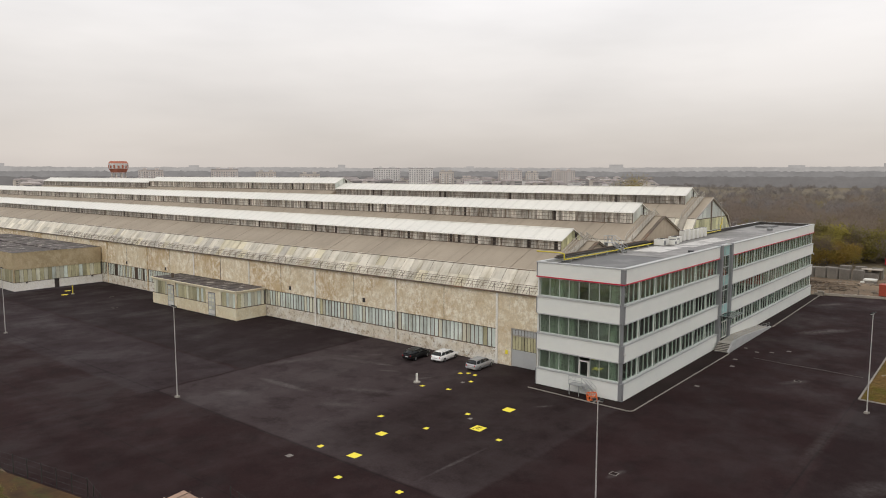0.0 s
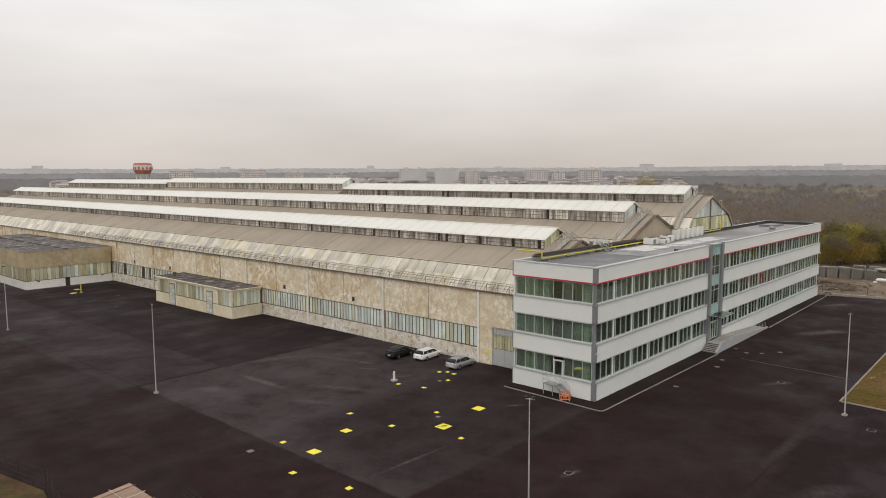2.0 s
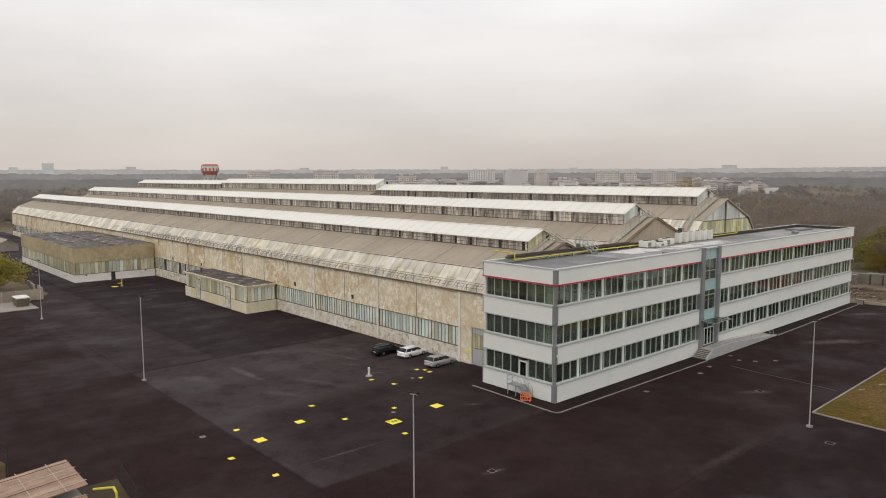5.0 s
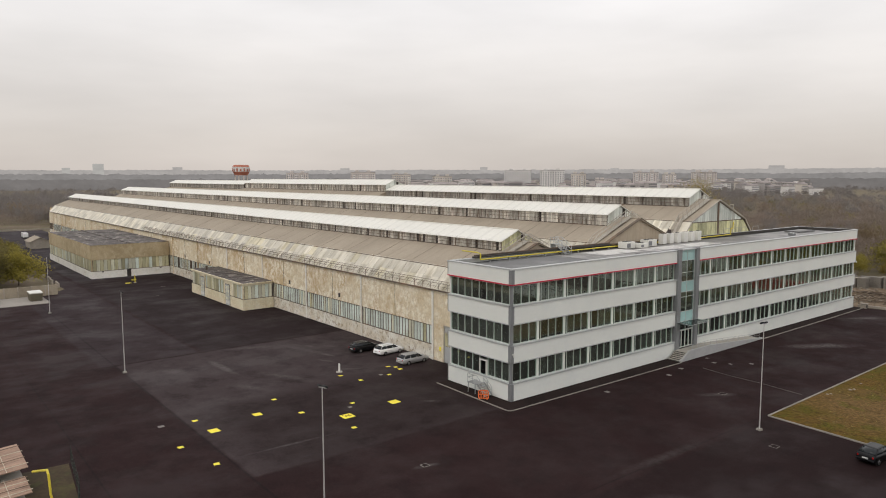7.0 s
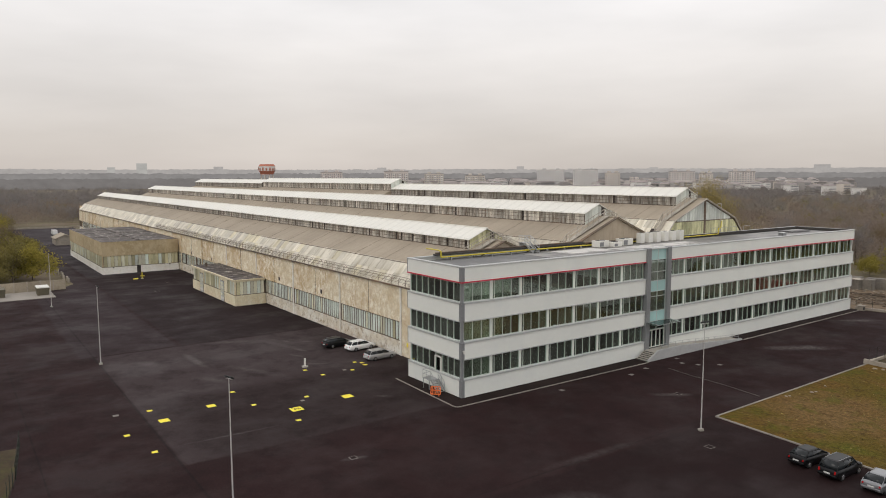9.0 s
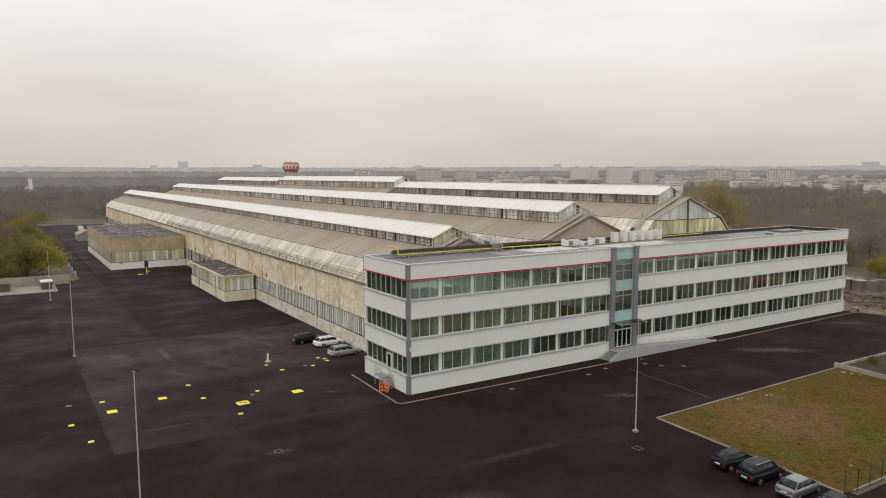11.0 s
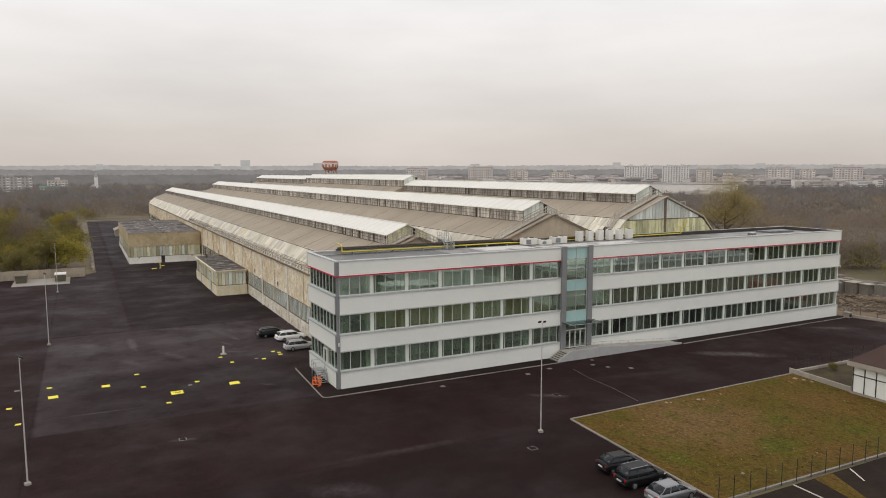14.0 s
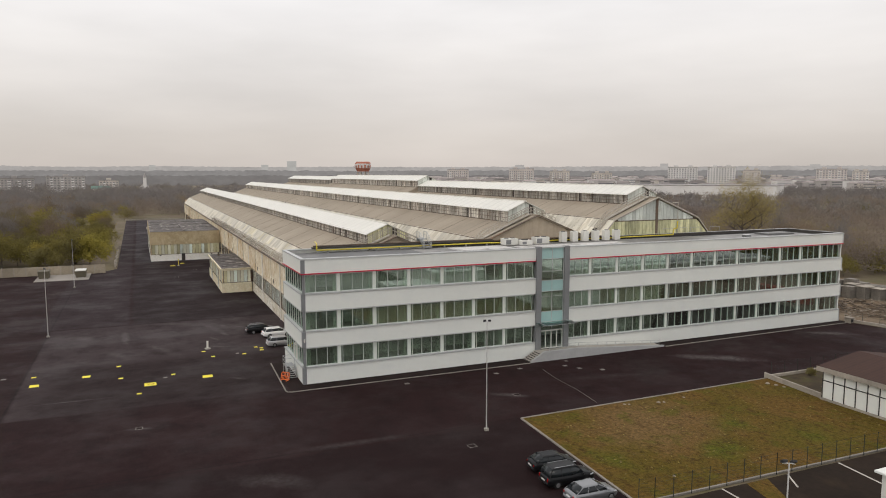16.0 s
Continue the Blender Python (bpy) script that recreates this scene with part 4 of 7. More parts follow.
for k, (ry, rz) in enumerate(RIDGES):
    segs = [(HX0, HX1, 0.0)] if k < 2 else [(-150.5, HX1, 0.0), (-255.0, -150.5, 1.25), (HX0, -255.0, 0.75)]
    for x0, x1, up in segs:
        roof_pair(x0, x1, ry, rz + up)
        skirt(x0, x1, ry, rz + up, -1, rng, 0.0 if k == 0 else 0.02 if k < 2 else 0.07, k == 0)
        skirt(x0, x1, ry, rz + up, 1, rng, 0.03)
    if k == 2:
        for x, up in ((-150.5, 1.25), (-255.0, 1.25)):
            part("step_wall", Geo().prism_x([(ry - FOOT, rz - FALL), (ry + FOOT, rz - FALL), (ry + KNEE, rz - DROP + up - 0.13), (ry, rz + up - 0.13), (ry - KNEE, rz - DROP + up - 0.13)],
                                            x - 0.15, x + 0.15), ROOF_SHEET, hall)
    # low wall under each valley
    if k:
        part("valley_wall", Geo().box(HX0, ry - FOOT - 0.15, 8.0, HX1, ry - FOOT + 0.1, rz - FALL), RUST, hall)
part("back_wall", Geo().box(HX0, 149.6, 0, HX1, 149.85, 15.2), PLASTER, hall)


def clerestory(x0, x1, ry, base, top, end_near):
    """A raised roof light: white roof on two rows of upright grimy panels."""
    he, hw, drop = 3.45, 3.12, 1.52
    roof = Geo().slab((x0, ry - he, top - drop), (x1 + 0.25, ry - he, top - drop), (x1 + 0.25, ry, top), (x0, ry, top), 0.09)
    body = part("clerestory", roof, ROOF_WHITE, hall, "white sheet roof of a raised roof light")
    part("far_slope", Geo().slab((x0, ry, top), (x1 + 0.25, ry, top), (x1 + 0.25, ry + he, top - drop), (x0, ry + he, top - drop), 0.09), ROOF_WHITE, body)
    part("ridge", Geo().tube((x0, ry, top + 0.01), (x1 + 0.25, ry, top + 0.01), 0.12, n=6), ROOF_WHITE, body)
    zt, zb = top - 1.45, base - 1.36
    # solid near-black core paints the shaded inside of the roof light
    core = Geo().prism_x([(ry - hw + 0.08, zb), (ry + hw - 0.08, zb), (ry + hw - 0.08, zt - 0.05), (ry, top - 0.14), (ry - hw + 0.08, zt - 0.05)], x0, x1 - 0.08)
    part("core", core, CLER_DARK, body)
    g, posts, one = Geo(), Geo(), []
    w = 0.57
    n = int((x1 - x0) / w)
    for sgn in (-1, 1):
        yy = ry + sgn * hw
        for i in range(n):
            a = x1 - (i + 1) * w
            if rng.random() < 0.045:
                continue
            dz = rng.uniform(-0.03, 0.03)
            if sgn < 0 and ry < 100 and a > -135:
                if not one:
                    one.append(Geo().box(0.03, yy - 0.02, zb + 0.2, w - 0.03, yy + 0.06, zt + 0.02).mesh("side_panel", CLER))
                part("side_panel", one[0], None, body).location = (a, 0, dz)
            elif sgn < 0:
                g.box(a + 0.03, yy - 0.02, zb + 0.2 + dz, a + w - 0.03, yy + 0.06, zt + 0.02)
            elif i % 3 == 0:
                g.box(a + 0.03, yy - 0.06, zb + 0.2, a + 3 * w - 0.03, yy + 0.02, zt + 0.02)
        for i in range(int((x1 - x0) / 5.16) + 1):
            a = x1 - i * 5.16
            posts.box(a - 0.10, yy - 0.05, zb, a, yy + 0.05, zt)
        posts.box(x0, yy - 0.06, zb - 0.05, x1, yy + 0.06, zb + 0.17)
        for f in (0.36, 0.68):
            z = zb + 0.17 + (zt - zb - 0.17) * f
            posts.box(x0, yy - 0.075, z - 0.025, x1, yy + 0.075, z + 0.025)
        posts.box(x0, yy - 0.05, zt - 0.02, x1, yy + 0.05, zt + 0.06)
    tagged(part("side_cladding", g, CLER, body, "grimy upright translucent panels"), kind="stuff")
    part("side_frame", posts, RUST, body)
    if end_near:
        g = Geo()
        m = 8
        for i in range(m):
            a, b = ry - hw + 2 * hw * i / m + 0.03, ry - hw + 2 * hw * (i + 1) / m - 0.03
            za, zb2 = (top - 0.18 - abs(y - ry) * 0.42 for y in (a, b))
            if i == 5:
                continue
            g.loft([[(x1 - 0.08, a, zb), (x1 - 0.08, b, zb), (x1 - 0.08, b, zb2), (x1 - 0.08, a, za)], [(x1 + 0.02, a, zb), (x1 + 0.02, b, zb), (x1 + 0.02, b, zb2), (x1 + 0.02, a, za)]])
        part("gable_glazing", g, GABLE_GLASS if ry < 100 else GABLE_PALE, body, "pale upright gable panels")


for k, (ry, rz) in enumerate(RIDGES):
    if k < 2:
        clerestory(HX0 + 1, -50.0, ry, rz, (18.4, 21.4)[k], True)
    else:
        clerestory(-150.4, -50.0, ry, rz, 23.75, True)
        clerestory(-254.9, -150.6, ry, rz + 1.25, 25.3, True)
        clerestory(HX0 + 1, -255.2, ry, rz + 0.75, 24.75, False)

# near gables
for k, (ry, rz) in enumerate(RIDGES):
    if k == 2:
        continue
    part("gable_wall", Geo().prism_x([(ry - FOOT, rz - FALL - 2), (ry + FOOT, rz - FALL - 2), (ry + FOOT, rz - FALL - 0.1), (ry + KNEE, rz - DROP - 0.14), (ry, rz - 0.14), (ry - KNEE, rz - DROP - 0.14), (ry - FOOT, rz - FALL - 0.1)],
                                     HX1 - 0.6, HX1 - 0.35), GABLE_SHEET, hall, "brown sheeted gable")
    edge = Geo()
    for s in (-1, 1):
        edge.slab((HX1 - 0.5, ry + s * KNEE, rz - DROP + 0.12), (HX1 + 0.06, ry + s * KNEE, rz - DROP + 0.12), (HX1 + 0.06, ry, rz + 0.12), (HX1 - 0.5, ry, rz + 0.12), 0.12 * -s)
    part("verge", edge, RUST, hall)
ry, rz = RIDGES[2]
g_lo, g_hi, fr = Geo(), Geo(), Geo()
gx = HX1 - 0.3
outline = lambda y: rz - 0.2 - abs(y - ry) * DROP / KNEE if abs(y - ry) <= KNEE else rz - DROP - 0.2 - (abs(y - ry) - KNEE) * (FALL - DROP) / (FOOT - KNEE)
m = 32
for i in range(m):
    a, b = ry - FOOT + 2 * FOOT * i / m + 0.03, ry - FOOT + 2 * FOOT * (i + 1) / m - 0.03
    za, zb = outline(a), outline(b)
    mid = rz - DROP - 0.25
    la, lb = min(za, mid), min(zb, mid)
    g_lo.loft([[(gx - 0.08, a, 14.6), (gx - 0.08, b, 14.6), (gx - 0.08, b, lb), (gx - 0.08, a, la)], [(gx, a, 14.6), (gx, b, 14.6), (gx, b, lb), (gx, a, la)]])
    if min(za, zb) > mid + 0.3:
        g_hi.loft([[(gx - 0.1, a, mid + 0.1), (gx - 0.1, b, mid + 0.1), (gx - 0.1, b, zb), (gx - 0.1, a, za)], [(gx - 0.02, a, mid + 0.1), (gx - 0.02, b, mid + 0.1), (gx - 0.02, b, zb), (gx - 0.02, a, za)]])
fr.box(gx - 0.12, ry - FOOT, 14.4, gx + 0.06, ry + FOOT, 14.7).box(gx - 0.12, ry - KNEE, mid - 0.02, gx + 0.05, ry + KNEE, mid + 0.12)
fr.box(gx - 0.1, ry - 0.25, 14.7, gx + 0.08, ry + 0.25, rz - 0.25)
part("gable_glazing", g_lo, GABLE_GLASS, hall, "yellowed wired-glass gable panels")
part("gable_glazing", g_hi, GABLE_PALE, hall, "pale wired-glass gable panels")
part("gable_frame", fr, RUST, hall)
part("gable_backing", Geo().prism_x([(ry - FOOT, 12), (ry + FOOT, 12), (ry + FOOT, rz - FALL - 0.1), (ry + KNEE, rz - DROP - 0.2), (ry, rz - 0.2), (ry - KNEE, rz - DROP - 0.2), (ry - FOOT, rz - FALL - 0.1)], gx - 0.5, gx - 0.2), RUST, hall)
vg = Geo()
for s in (-1, 1):
    vg.path([(HX1 + 0.02, ry + s * FOOT, rz - FALL), (HX1 + 0.02, ry + s * KNEE, rz - DROP + 0.03), (HX1 + 0.02, ry, rz + 0.03)], 0.11, 5)
part("verge", vg, STEEL_OLD, hall)
part("vent_pipe", Geo().path([(HX1 + 0.3, 142.2, 15.2), (HX1 + 0.3, 142.2, 20.9), (HX1 + 0.3, 141.0, 20.9), (HX1 + 0.3, 140.95, 20.4)], 0.07, 6), STEEL_OLD, hall)


def roof_stair(x, y0, z0, y1, z1):
    """Railed walkway up a roof slope."""
    ob = thing("roof_walkway", "weathered steel walkway with handrails up the roof slope", "walkway", "roof walkways")
    part("tread_strip", Geo().slab((x - 0.45, y0, z0 + 0.22), (x + 0.45, y0, z0 + 0.22), (x + 0.45, y1, z1 + 0.22), (x - 0.45, y1, z1 + 0.22), 0.08), STEEL_OLD, ob)
    n = 7
    for sx in (-0.5, 0.5):
        for h in (0.55, 1.05):
            part("rail", Geo().tube((x + sx, y0, z0 + 0.2 + h), (x + sx, y1, z1 + 0.2 + h), 0.05, n=5), STEEL_OLD, ob)
        post = Geo().tube((0, 0, 0), (0, 0, 1.25), 0.045, n=5).mesh("post", STEEL_OLD)
        for i in range(n + 1):
            f = i / n
            part("post", post, None, ob).location = (x + sx, y0 + (y1 - y0) * f, z0 + (z1 - z0) * f)


for ry, rz in RIDGES:
    roof_stair(-47.8, ry - FOOT + 0.6, rz - FALL + 0.7, ry - KNEE, rz - DROP)
    roof_stair(-47.8, ry - KNEE, rz - DROP, ry - 0.4, rz)
    if ry < 130:
        roof_stair(-48.4, ry + 0.4, rz, ry + 4.5, rz - 1.85)
bridge = thing("steel_steps", "small bright steel steps over the pipes to the office roof", "steps")
BX0, BX1, BY0, BY1 = -46.6, -43.5, 94.0, 95.1
part("landing", Geo().box(BX0, BY0, 16.35, -45.3, BY1, 16.42), STEEL, bridge)
for i in range(6):
    x, z = -45.3 + 0.3 * i, 16.2 - 0.2 * i
    part("tread", Geo().box(x, BY0 + 0.04, z, x + 0.26, BY1 - 0.04, z + 0.05), STEEL, bridge)
for y in (BY0, BY1):
    part("stringer", Geo().slab((-45.3, y, 16.4), (BX1, y, 15.2), (BX1, y + 0.05, 15.2), (-45.3, y + 0.05, 16.4), 0.22), STEEL, bridge)
    g = Geo()
    for h in (0.5, 1.0):
        g.path([(BX0, y, 16.4 + h), (-45.3, y, 16.4 + h), (BX1, y, 15.2 + h)], 0.04, 6)
    for x, z in ((BX0, 16.4), (-45.95, 16.4), (-45.3, 16.4), (-44.4, 15.8), (BX1, 15.1)):
        g.tube((x, y, z - 0.1), (x, y, z + 1.0), 0.04, n=6)
    part("handrail", g, STEEL, bridge)
part("leg", Geo().box(BX0, BY0 + 0.02, 15.62, BX0 + 0.1, BY1 - 0.02, 16.349), STEEL, bridge)

# south wall of the hall
WZ0, WZ1, EAVE = 2.1, 4.95, 10.12
POSTS = [-55.0 - 19.25 * i for i in range(16)]
edges = [HX1 + 0.05] + POSTS + [HX0]
for i, (b, a) in enumerate(zip(edges, edges[1:])):
    if i == 0:
        w = part("wall", Geo().box(a, HY, 5.35, b, HY + 0.4, EAVE), PLASTER, hall, "stained beige plaster wall")
        part("wall_base", Geo().box(a, HY, 0, -52.7, HY + 0.4, 5.349), PLASTER, w)
        part("wall_base", Geo().box(-48.5, HY, 0, b, HY + 0.4, 5.349), PLASTER, w)
    else:
        mid = (a + b) / 2
        w = part("wall", Geo().box(mid + 0.012, HY, WZ1, b, HY + 0.4, EAVE), PLASTER, hall, "stained beige plaster wall with peeling patches")
        part("wall", Geo().box(a, HY + 0.006, WZ1, mid - 0.012, HY + 0.4, EAVE), PLASTER, hall, "stained beige plaster wall with peeling patches")
        part("wall_base", Geo().box(a, HY - 0.03, 0, b, HY + 0.4, WZ0), PLASTER_LOW, w, "peeling whitish wall base")
        part("window_backing", Geo().box(a, HY + 0.2, WZ0, b, HY + 0.35, WZ1), RUST, w)
        g = Geo().box(a, HY - 0.04, WZ0, b, HY + 0.2, WZ0 + 0.10).box(a, HY - 0.02, WZ1 - 0.08, b, HY + 0.2, WZ1 + 0.002)
        n = 25
        step = (b - a - 0.5) / n
        far = Geo()
        for k in range(n + 1):
            x = a + 0.25 + k * step
            g.box(x - 0.04, HY + 0.03, WZ0 + 0.1, x + 0.04, HY + 0.14, WZ1 - 0.08)
        part("window_frame", g, RUST, w)
        pm = {}
        for k in range(n):
            x = a + 0.25 + k * step
            mat = rng.choice((PANEL_BLUE,) * 10 + (PANEL_OLD, PANEL_PALE, PANEL_PALE))
            if rng.random() < (0.16 if i in (3, 6) else 0.03):
                continue
            if i <= 7:
                if mat.name not in pm:
                    pm[mat.name] = Geo().box(0, 0, 0, step - 0.11, 0.03, WZ1 - WZ0 - 0.2).mesh("glass_panel", mat)
                p = part("glass_panel", pm[mat.name], None, w)
                p.location = (x + 0.055, HY + 0.07 + rng.uniform(0, 0.02), WZ0 + 0.11)
            else:
                far.box(x + 0.03, HY + 0.07, WZ0 + 0.11, x + step - 0.03, HY + 0.1, WZ1 - 0.09)
        if far.v:
            tagged(part("band_glazing", far, PANEL_BLUE, w), kind="stuff")
for i, x in enumerate(POSTS):
    part("downpipe", Geo().box(x - 0.16, HY - 0.2, 0, x + 0.16, HY - 0.032, EAVE - 0.1), ANNEX_BASE if i < 5 else PLASTER, hall, "pale boxed downpipe")
    # tube added to draw the dark expansion joint at mid-bay
    part("rust_run", Geo().tube((x - 9.6, HY - 0.02, 5.0), (x - 9.6, HY - 0.02, EAVE), 0.07 if i == 3 else 0.028, n=6), RUST, hall, "rusty line down the mid-bay wall joint")
part("end_wall", Geo().box(HX0, HY + 0.41, 0, HX0 + 0.3, 149.6, 12), PLASTER, hall)
part("gutter", Geo().box(HX0, HY - 0.35, EAVE - 0.02, HX1, HY + 0.5, EAVE + 0.14), RUST, hall, "dark rusty eaves gutter")
rail = Geo()
for h in (0.55, 1.0):
    rail.tube((-200, HY - 0.15, EAVE + 0.12 + h), (HX1 + 0.1, HY - 0.15, EAVE + 0.12 + h), 0.028, n=4)
for i in range(80):
    x = HX1 - 0.2 - i * 1.92
    rail.tube((x, HY - 0.15, EAVE + 0.1), (x, HY - 0.15, EAVE + 1.14), 0.035, n=4)
    rail.tube((x, HY - 0.15, EAVE + 0.95), (x, HY + 0.75, EAVE + 1.0), 0.03, n=4)
    rail.tube((x - 0.6, HY - 0.05, EAVE + 0.25), (x - 0.6, HY + 1.0, EAVE + 1.22), 0.03, n=4)
    rail.tube((x - 1.2, HY - 0.05, EAVE + 0.25), (x - 1.2, HY + 1.0, EAVE + 1.22), 0.03, n=4)
rail.tube((-200, HY + 0.95, EAVE + 1.2), (HX1 + 0.1, HY + 0.95, EAVE + 1.2), 0.03, n=4)
part("eaves_railing", rail, RUST, hall, "thin rusty eaves railing")
for x, z in ((-81.5, 5.9), (-100.5, 5.9), (-143.5, 5.7), (-161.0, 5.7)):
    # the opening's shade is a near-black box on the wall
    part("wall_vent", Geo().box(x - 0.3, HY - 0.05, z - 0.35, x + 0.3, HY + 0.1, z + 0.35), CLER_DARK, hall, "near-black box for the shade in a small wall opening")
# gate
gate = part("gate", Geo().box(-52.7, HY + 0.05, 5.2, -48.5, HY + 0.3, 5.348).box(-52.7, HY + 0.05, 0, -52.55, HY + 0.3, 5.2).box(-48.65, HY + 0.05, 0, -48.5, HY + 0.3, 5.2)
            .box(-52.55, HY + 0.05, 4.3, -48.65, HY + 0.3, 4.45), STEEL_OLD, hall, "tall grey double gate with glazed upper panels")
for a, b in ((-52.55, -50.62), (-50.58, -48.65)):
    part("leaf", Geo().box(a, HY + 0.12, 0.05, b, HY + 0.2, 2.35), LIGHT_TRIM, gate, "grey sheet steel leaf")
    for i in range(4):
        w = (b - a) / 4
        part("pane", Geo().box(a + i * w + 0.03, HY + 0.14, 2.4, a + (i + 1) * w - 0.03, HY + 0.18, 4.28), PANEL_OLD, gate)
        part("pane", Geo().box(a + i * w + 0.03, HY + 0.14, 4.47, a + (i + 1) * w - 0.03, HY + 0.18, 5.18), LIGHT_TRIM, gate)
sign = thing("warning_sign", "small yellow warning sign on the hall wall", "sign")
part("plate", Geo().box(-53.6, HY - 0.03, 1.55, -53.2, HY - 0.002, 2.15), YELLOW_PAINT, sign)


# ---------------------------------------------------------------- annexes
def annex(name, label, x0, x1, y0, top, bands, mats, roof_over, panel_w):
    """Flat-roofed lean-to: base wall, window band and upper wall on three sides, felt roof with a rim."""
    ob = thing(name, label, "annex building")
    z0, z1 = bands
    y1 = HY - 0.21
    for (za, zb, m, nm) in ((0, z0, mats[0], "wall_base"), (z1, top - 0.15, mats[1], "wall")):
        g = Geo().box(x0, y0, za, x1, y0 + 0.3, zb).box(x0, y0 + 0.3, za, x0 + 0.3, y1, zb).box(x1 - 0.3, y0 + 0.3, za, x1, y1, zb)
        part(nm, g, m, ob)
    part("core", Geo().box(x0 + 0.35, y0 + 0.35, 0, x1 - 0.35, y1, top - 0.3), RUST, ob)
    f = Geo()
    f.box(x0 - 0.02, y0 - 0.03, z0, x1 + 0.02, y0 + 0.2, z0 + 0.09).box(x1 - 0.2, y0 + 0.2, z0, x1 + 0.03, y1, z0 + 0.09)
    wf = part("window_band", f, RUST, ob)
    meshes = {}

    def strip(a, b, along):
        n = max(1, round((b - a) / panel_w))
        w = (b - a) / n
        for i in range(n):
            m = rng.choice((PANEL_OLD, PANEL_OLD, PANEL_OLD, PANEL_PALE, PANEL_PALE, PANEL_BLUE))
            key = (m.name, round(w, 3), along)
            if key not in meshes:
                h = z1 - z0 - 0.12
                meshes[key] = (Geo().box(0, 0, 0, w - 0.07, 0.05, h) if along == "x" else Geo().box(0, 0, 0, 0.05, w - 0.07, h)).mesh("glass_panel", m)
            p = part("glass_panel", meshes[key], None, wf)
            o = a + i * w + 0.035
            p.location = (o, y0 + 0.1, z0 + 0.1) if along == "x" else (x1 - 0.15, o, z0 + 0.1)

    part("corner", Geo().box(x1 - 0.3, y0, z0 + 0.002, x1, y0 + 0.3, z1 - 0.002), mats[1], ob)
    part("roof", Geo().box(x0 - roof_over, y0 - roof_over, top - 0.15, x1 + roof_over, y1, top), mats[1], ob)
    part("roof_felt", Geo().box(x0 + 0.04, y0 + 0.04, top + 0.001, x1 - 0.04, y1 - 0.02, top + 0.03), ROOF_FELT, ob, "dark patched bitumen roof felt")
    return ob, strip


big, strip = annex("annex", "large tan flat-roofed annex with a band of frosted windows", -232.0, -173.4, 59.0, 8.7, (1.9, 4.85), (ANNEX_BASE, ANNEX_TAN), 0.05, 0.85)
strip(-231.6, -173.8, "x")
strip(59.4, HY - 0.4, "y")
# doorway shade painted as a near-black plate
part("side_door", Geo().box(-173.42, 67.6, 0, -173.33, 68.6, 2.05), CLER_DARK, big, "near-black plate for the shade in an open doorway")
part("wall_light", Geo().box(-173.4, 61.5, 1.6, -173.2, 61.9, 1.85), BLACK, big)
part("wall_light", Geo().box(-173.4, 76.0, 1.6, -173.2, 76.4, 1.85), BLACK, big)
part("roof_beam", Geo().box(-231, 68.2, 8.731, -174, 68.8, 8.95), ROOF_FELT, big)
for x in (-190, -205, -219):
    part("roof_joint", Geo().box(x, 59.5, 8.731, x + 0.5, 78.5, 8.82), ROOF_FELT, big)
small, strip = annex("annex", "small cream flat-roofed annex with frosted windows and white doors", -137.0, -107.6, 72.3, 5.35, (2.15, 4.85), (ANNEX_WALL, ANNEX_WALL), 0.25, 0.75)
for a, b in ((-136.5, -131.5), (-128.0, -117.6), (-112.2, -107.95)):
    strip(a, b, "x")
strip(72.7, HY - 0.45, "y")
for a, b in ((-131.3, -128.2), (-117.4, -112.4)):
    part("pier", Geo().box(a, 72.31, 2.15, b, 72.59, 4.85), ANNEX_WALL, small)
for a in (-130.9, -116.4):
    part("door_surround", Geo().box(a - 0.12, 72.26, 0.0, a + 2.22, 72.305, 4.42), RUST, small)
    d = part("metal_door", Geo().box(a, 72.24, 0.05, a + 2.1, 72.302, 4.3), LIGHT_TRIM, small, "tall white metal door with small panes")
    for i in range(2):
        for j in range(5):
            part("pane", Geo().box(a + 0.16 + i * 0.96, 72.22, 0.4 + j * 0.76, a + 0.98 + i * 0.96, 72.238, 1.0 + j * 0.76), PANEL_PALE if j else MACHINE, d)
for i in range(9):
    x = -136 + 3.1 * i
    part("roof_batten", Geo().box(x, 72.7, 5.381, x + 0.12, 78.5, 5.45), ROOF_FELT, small)
part("chimney", Geo().box(-132.6, 74.0, 5.381, -132.2, 74.4, 6.3), RUST, small)

# ---------------------------------------------------------------- yard: kerbs, markings, lamps
def kerb_run(pts, w=0.16, h=0.12, step=2.0):
    ob = thing("kerb", "pale stone kerb along the asphalt", "kerb", "", "structure")
    meshes = {}
    for (xa, ya), (xb, yb) in zip(pts, pts[1:]):
        L = math.hypot(xb - xa, yb - ya)
        n = max(1, round(L / step))
        ang = math.atan2(yb - ya, xb - xa)
        s = L / n
        key = round(s, 3)
        if key not in meshes:
            meshes[key] = bevelled(Geo().box(0.01, -w / 2, -0.05, s - 0.01, w / 2, h), KERB, "kerb_stone", 0.015)
        for i in range(n):
            p = part("kerb_stone", meshes[key], None, ob)
            p.location = (xa + (xb - xa) * i / n, ya + (yb - ya) * i / n, 0)
            p.rotation_euler = (0, 0, ang)


kerb_run([(-45.5, 72.1), (-32.3, 71.62), (-31.85, 71.75), (-31.68, 72.2), (-31.45, 104.9)], 0.15, 0.09)
kerb_run([(-31.5, 128.3), (-32.2, 169.3)], 0.2, 0.09)
kerb_run([(-13.3, 128.6), (-12.9, 92.7), (7.4, 91.5)], 0.22, 0.12)
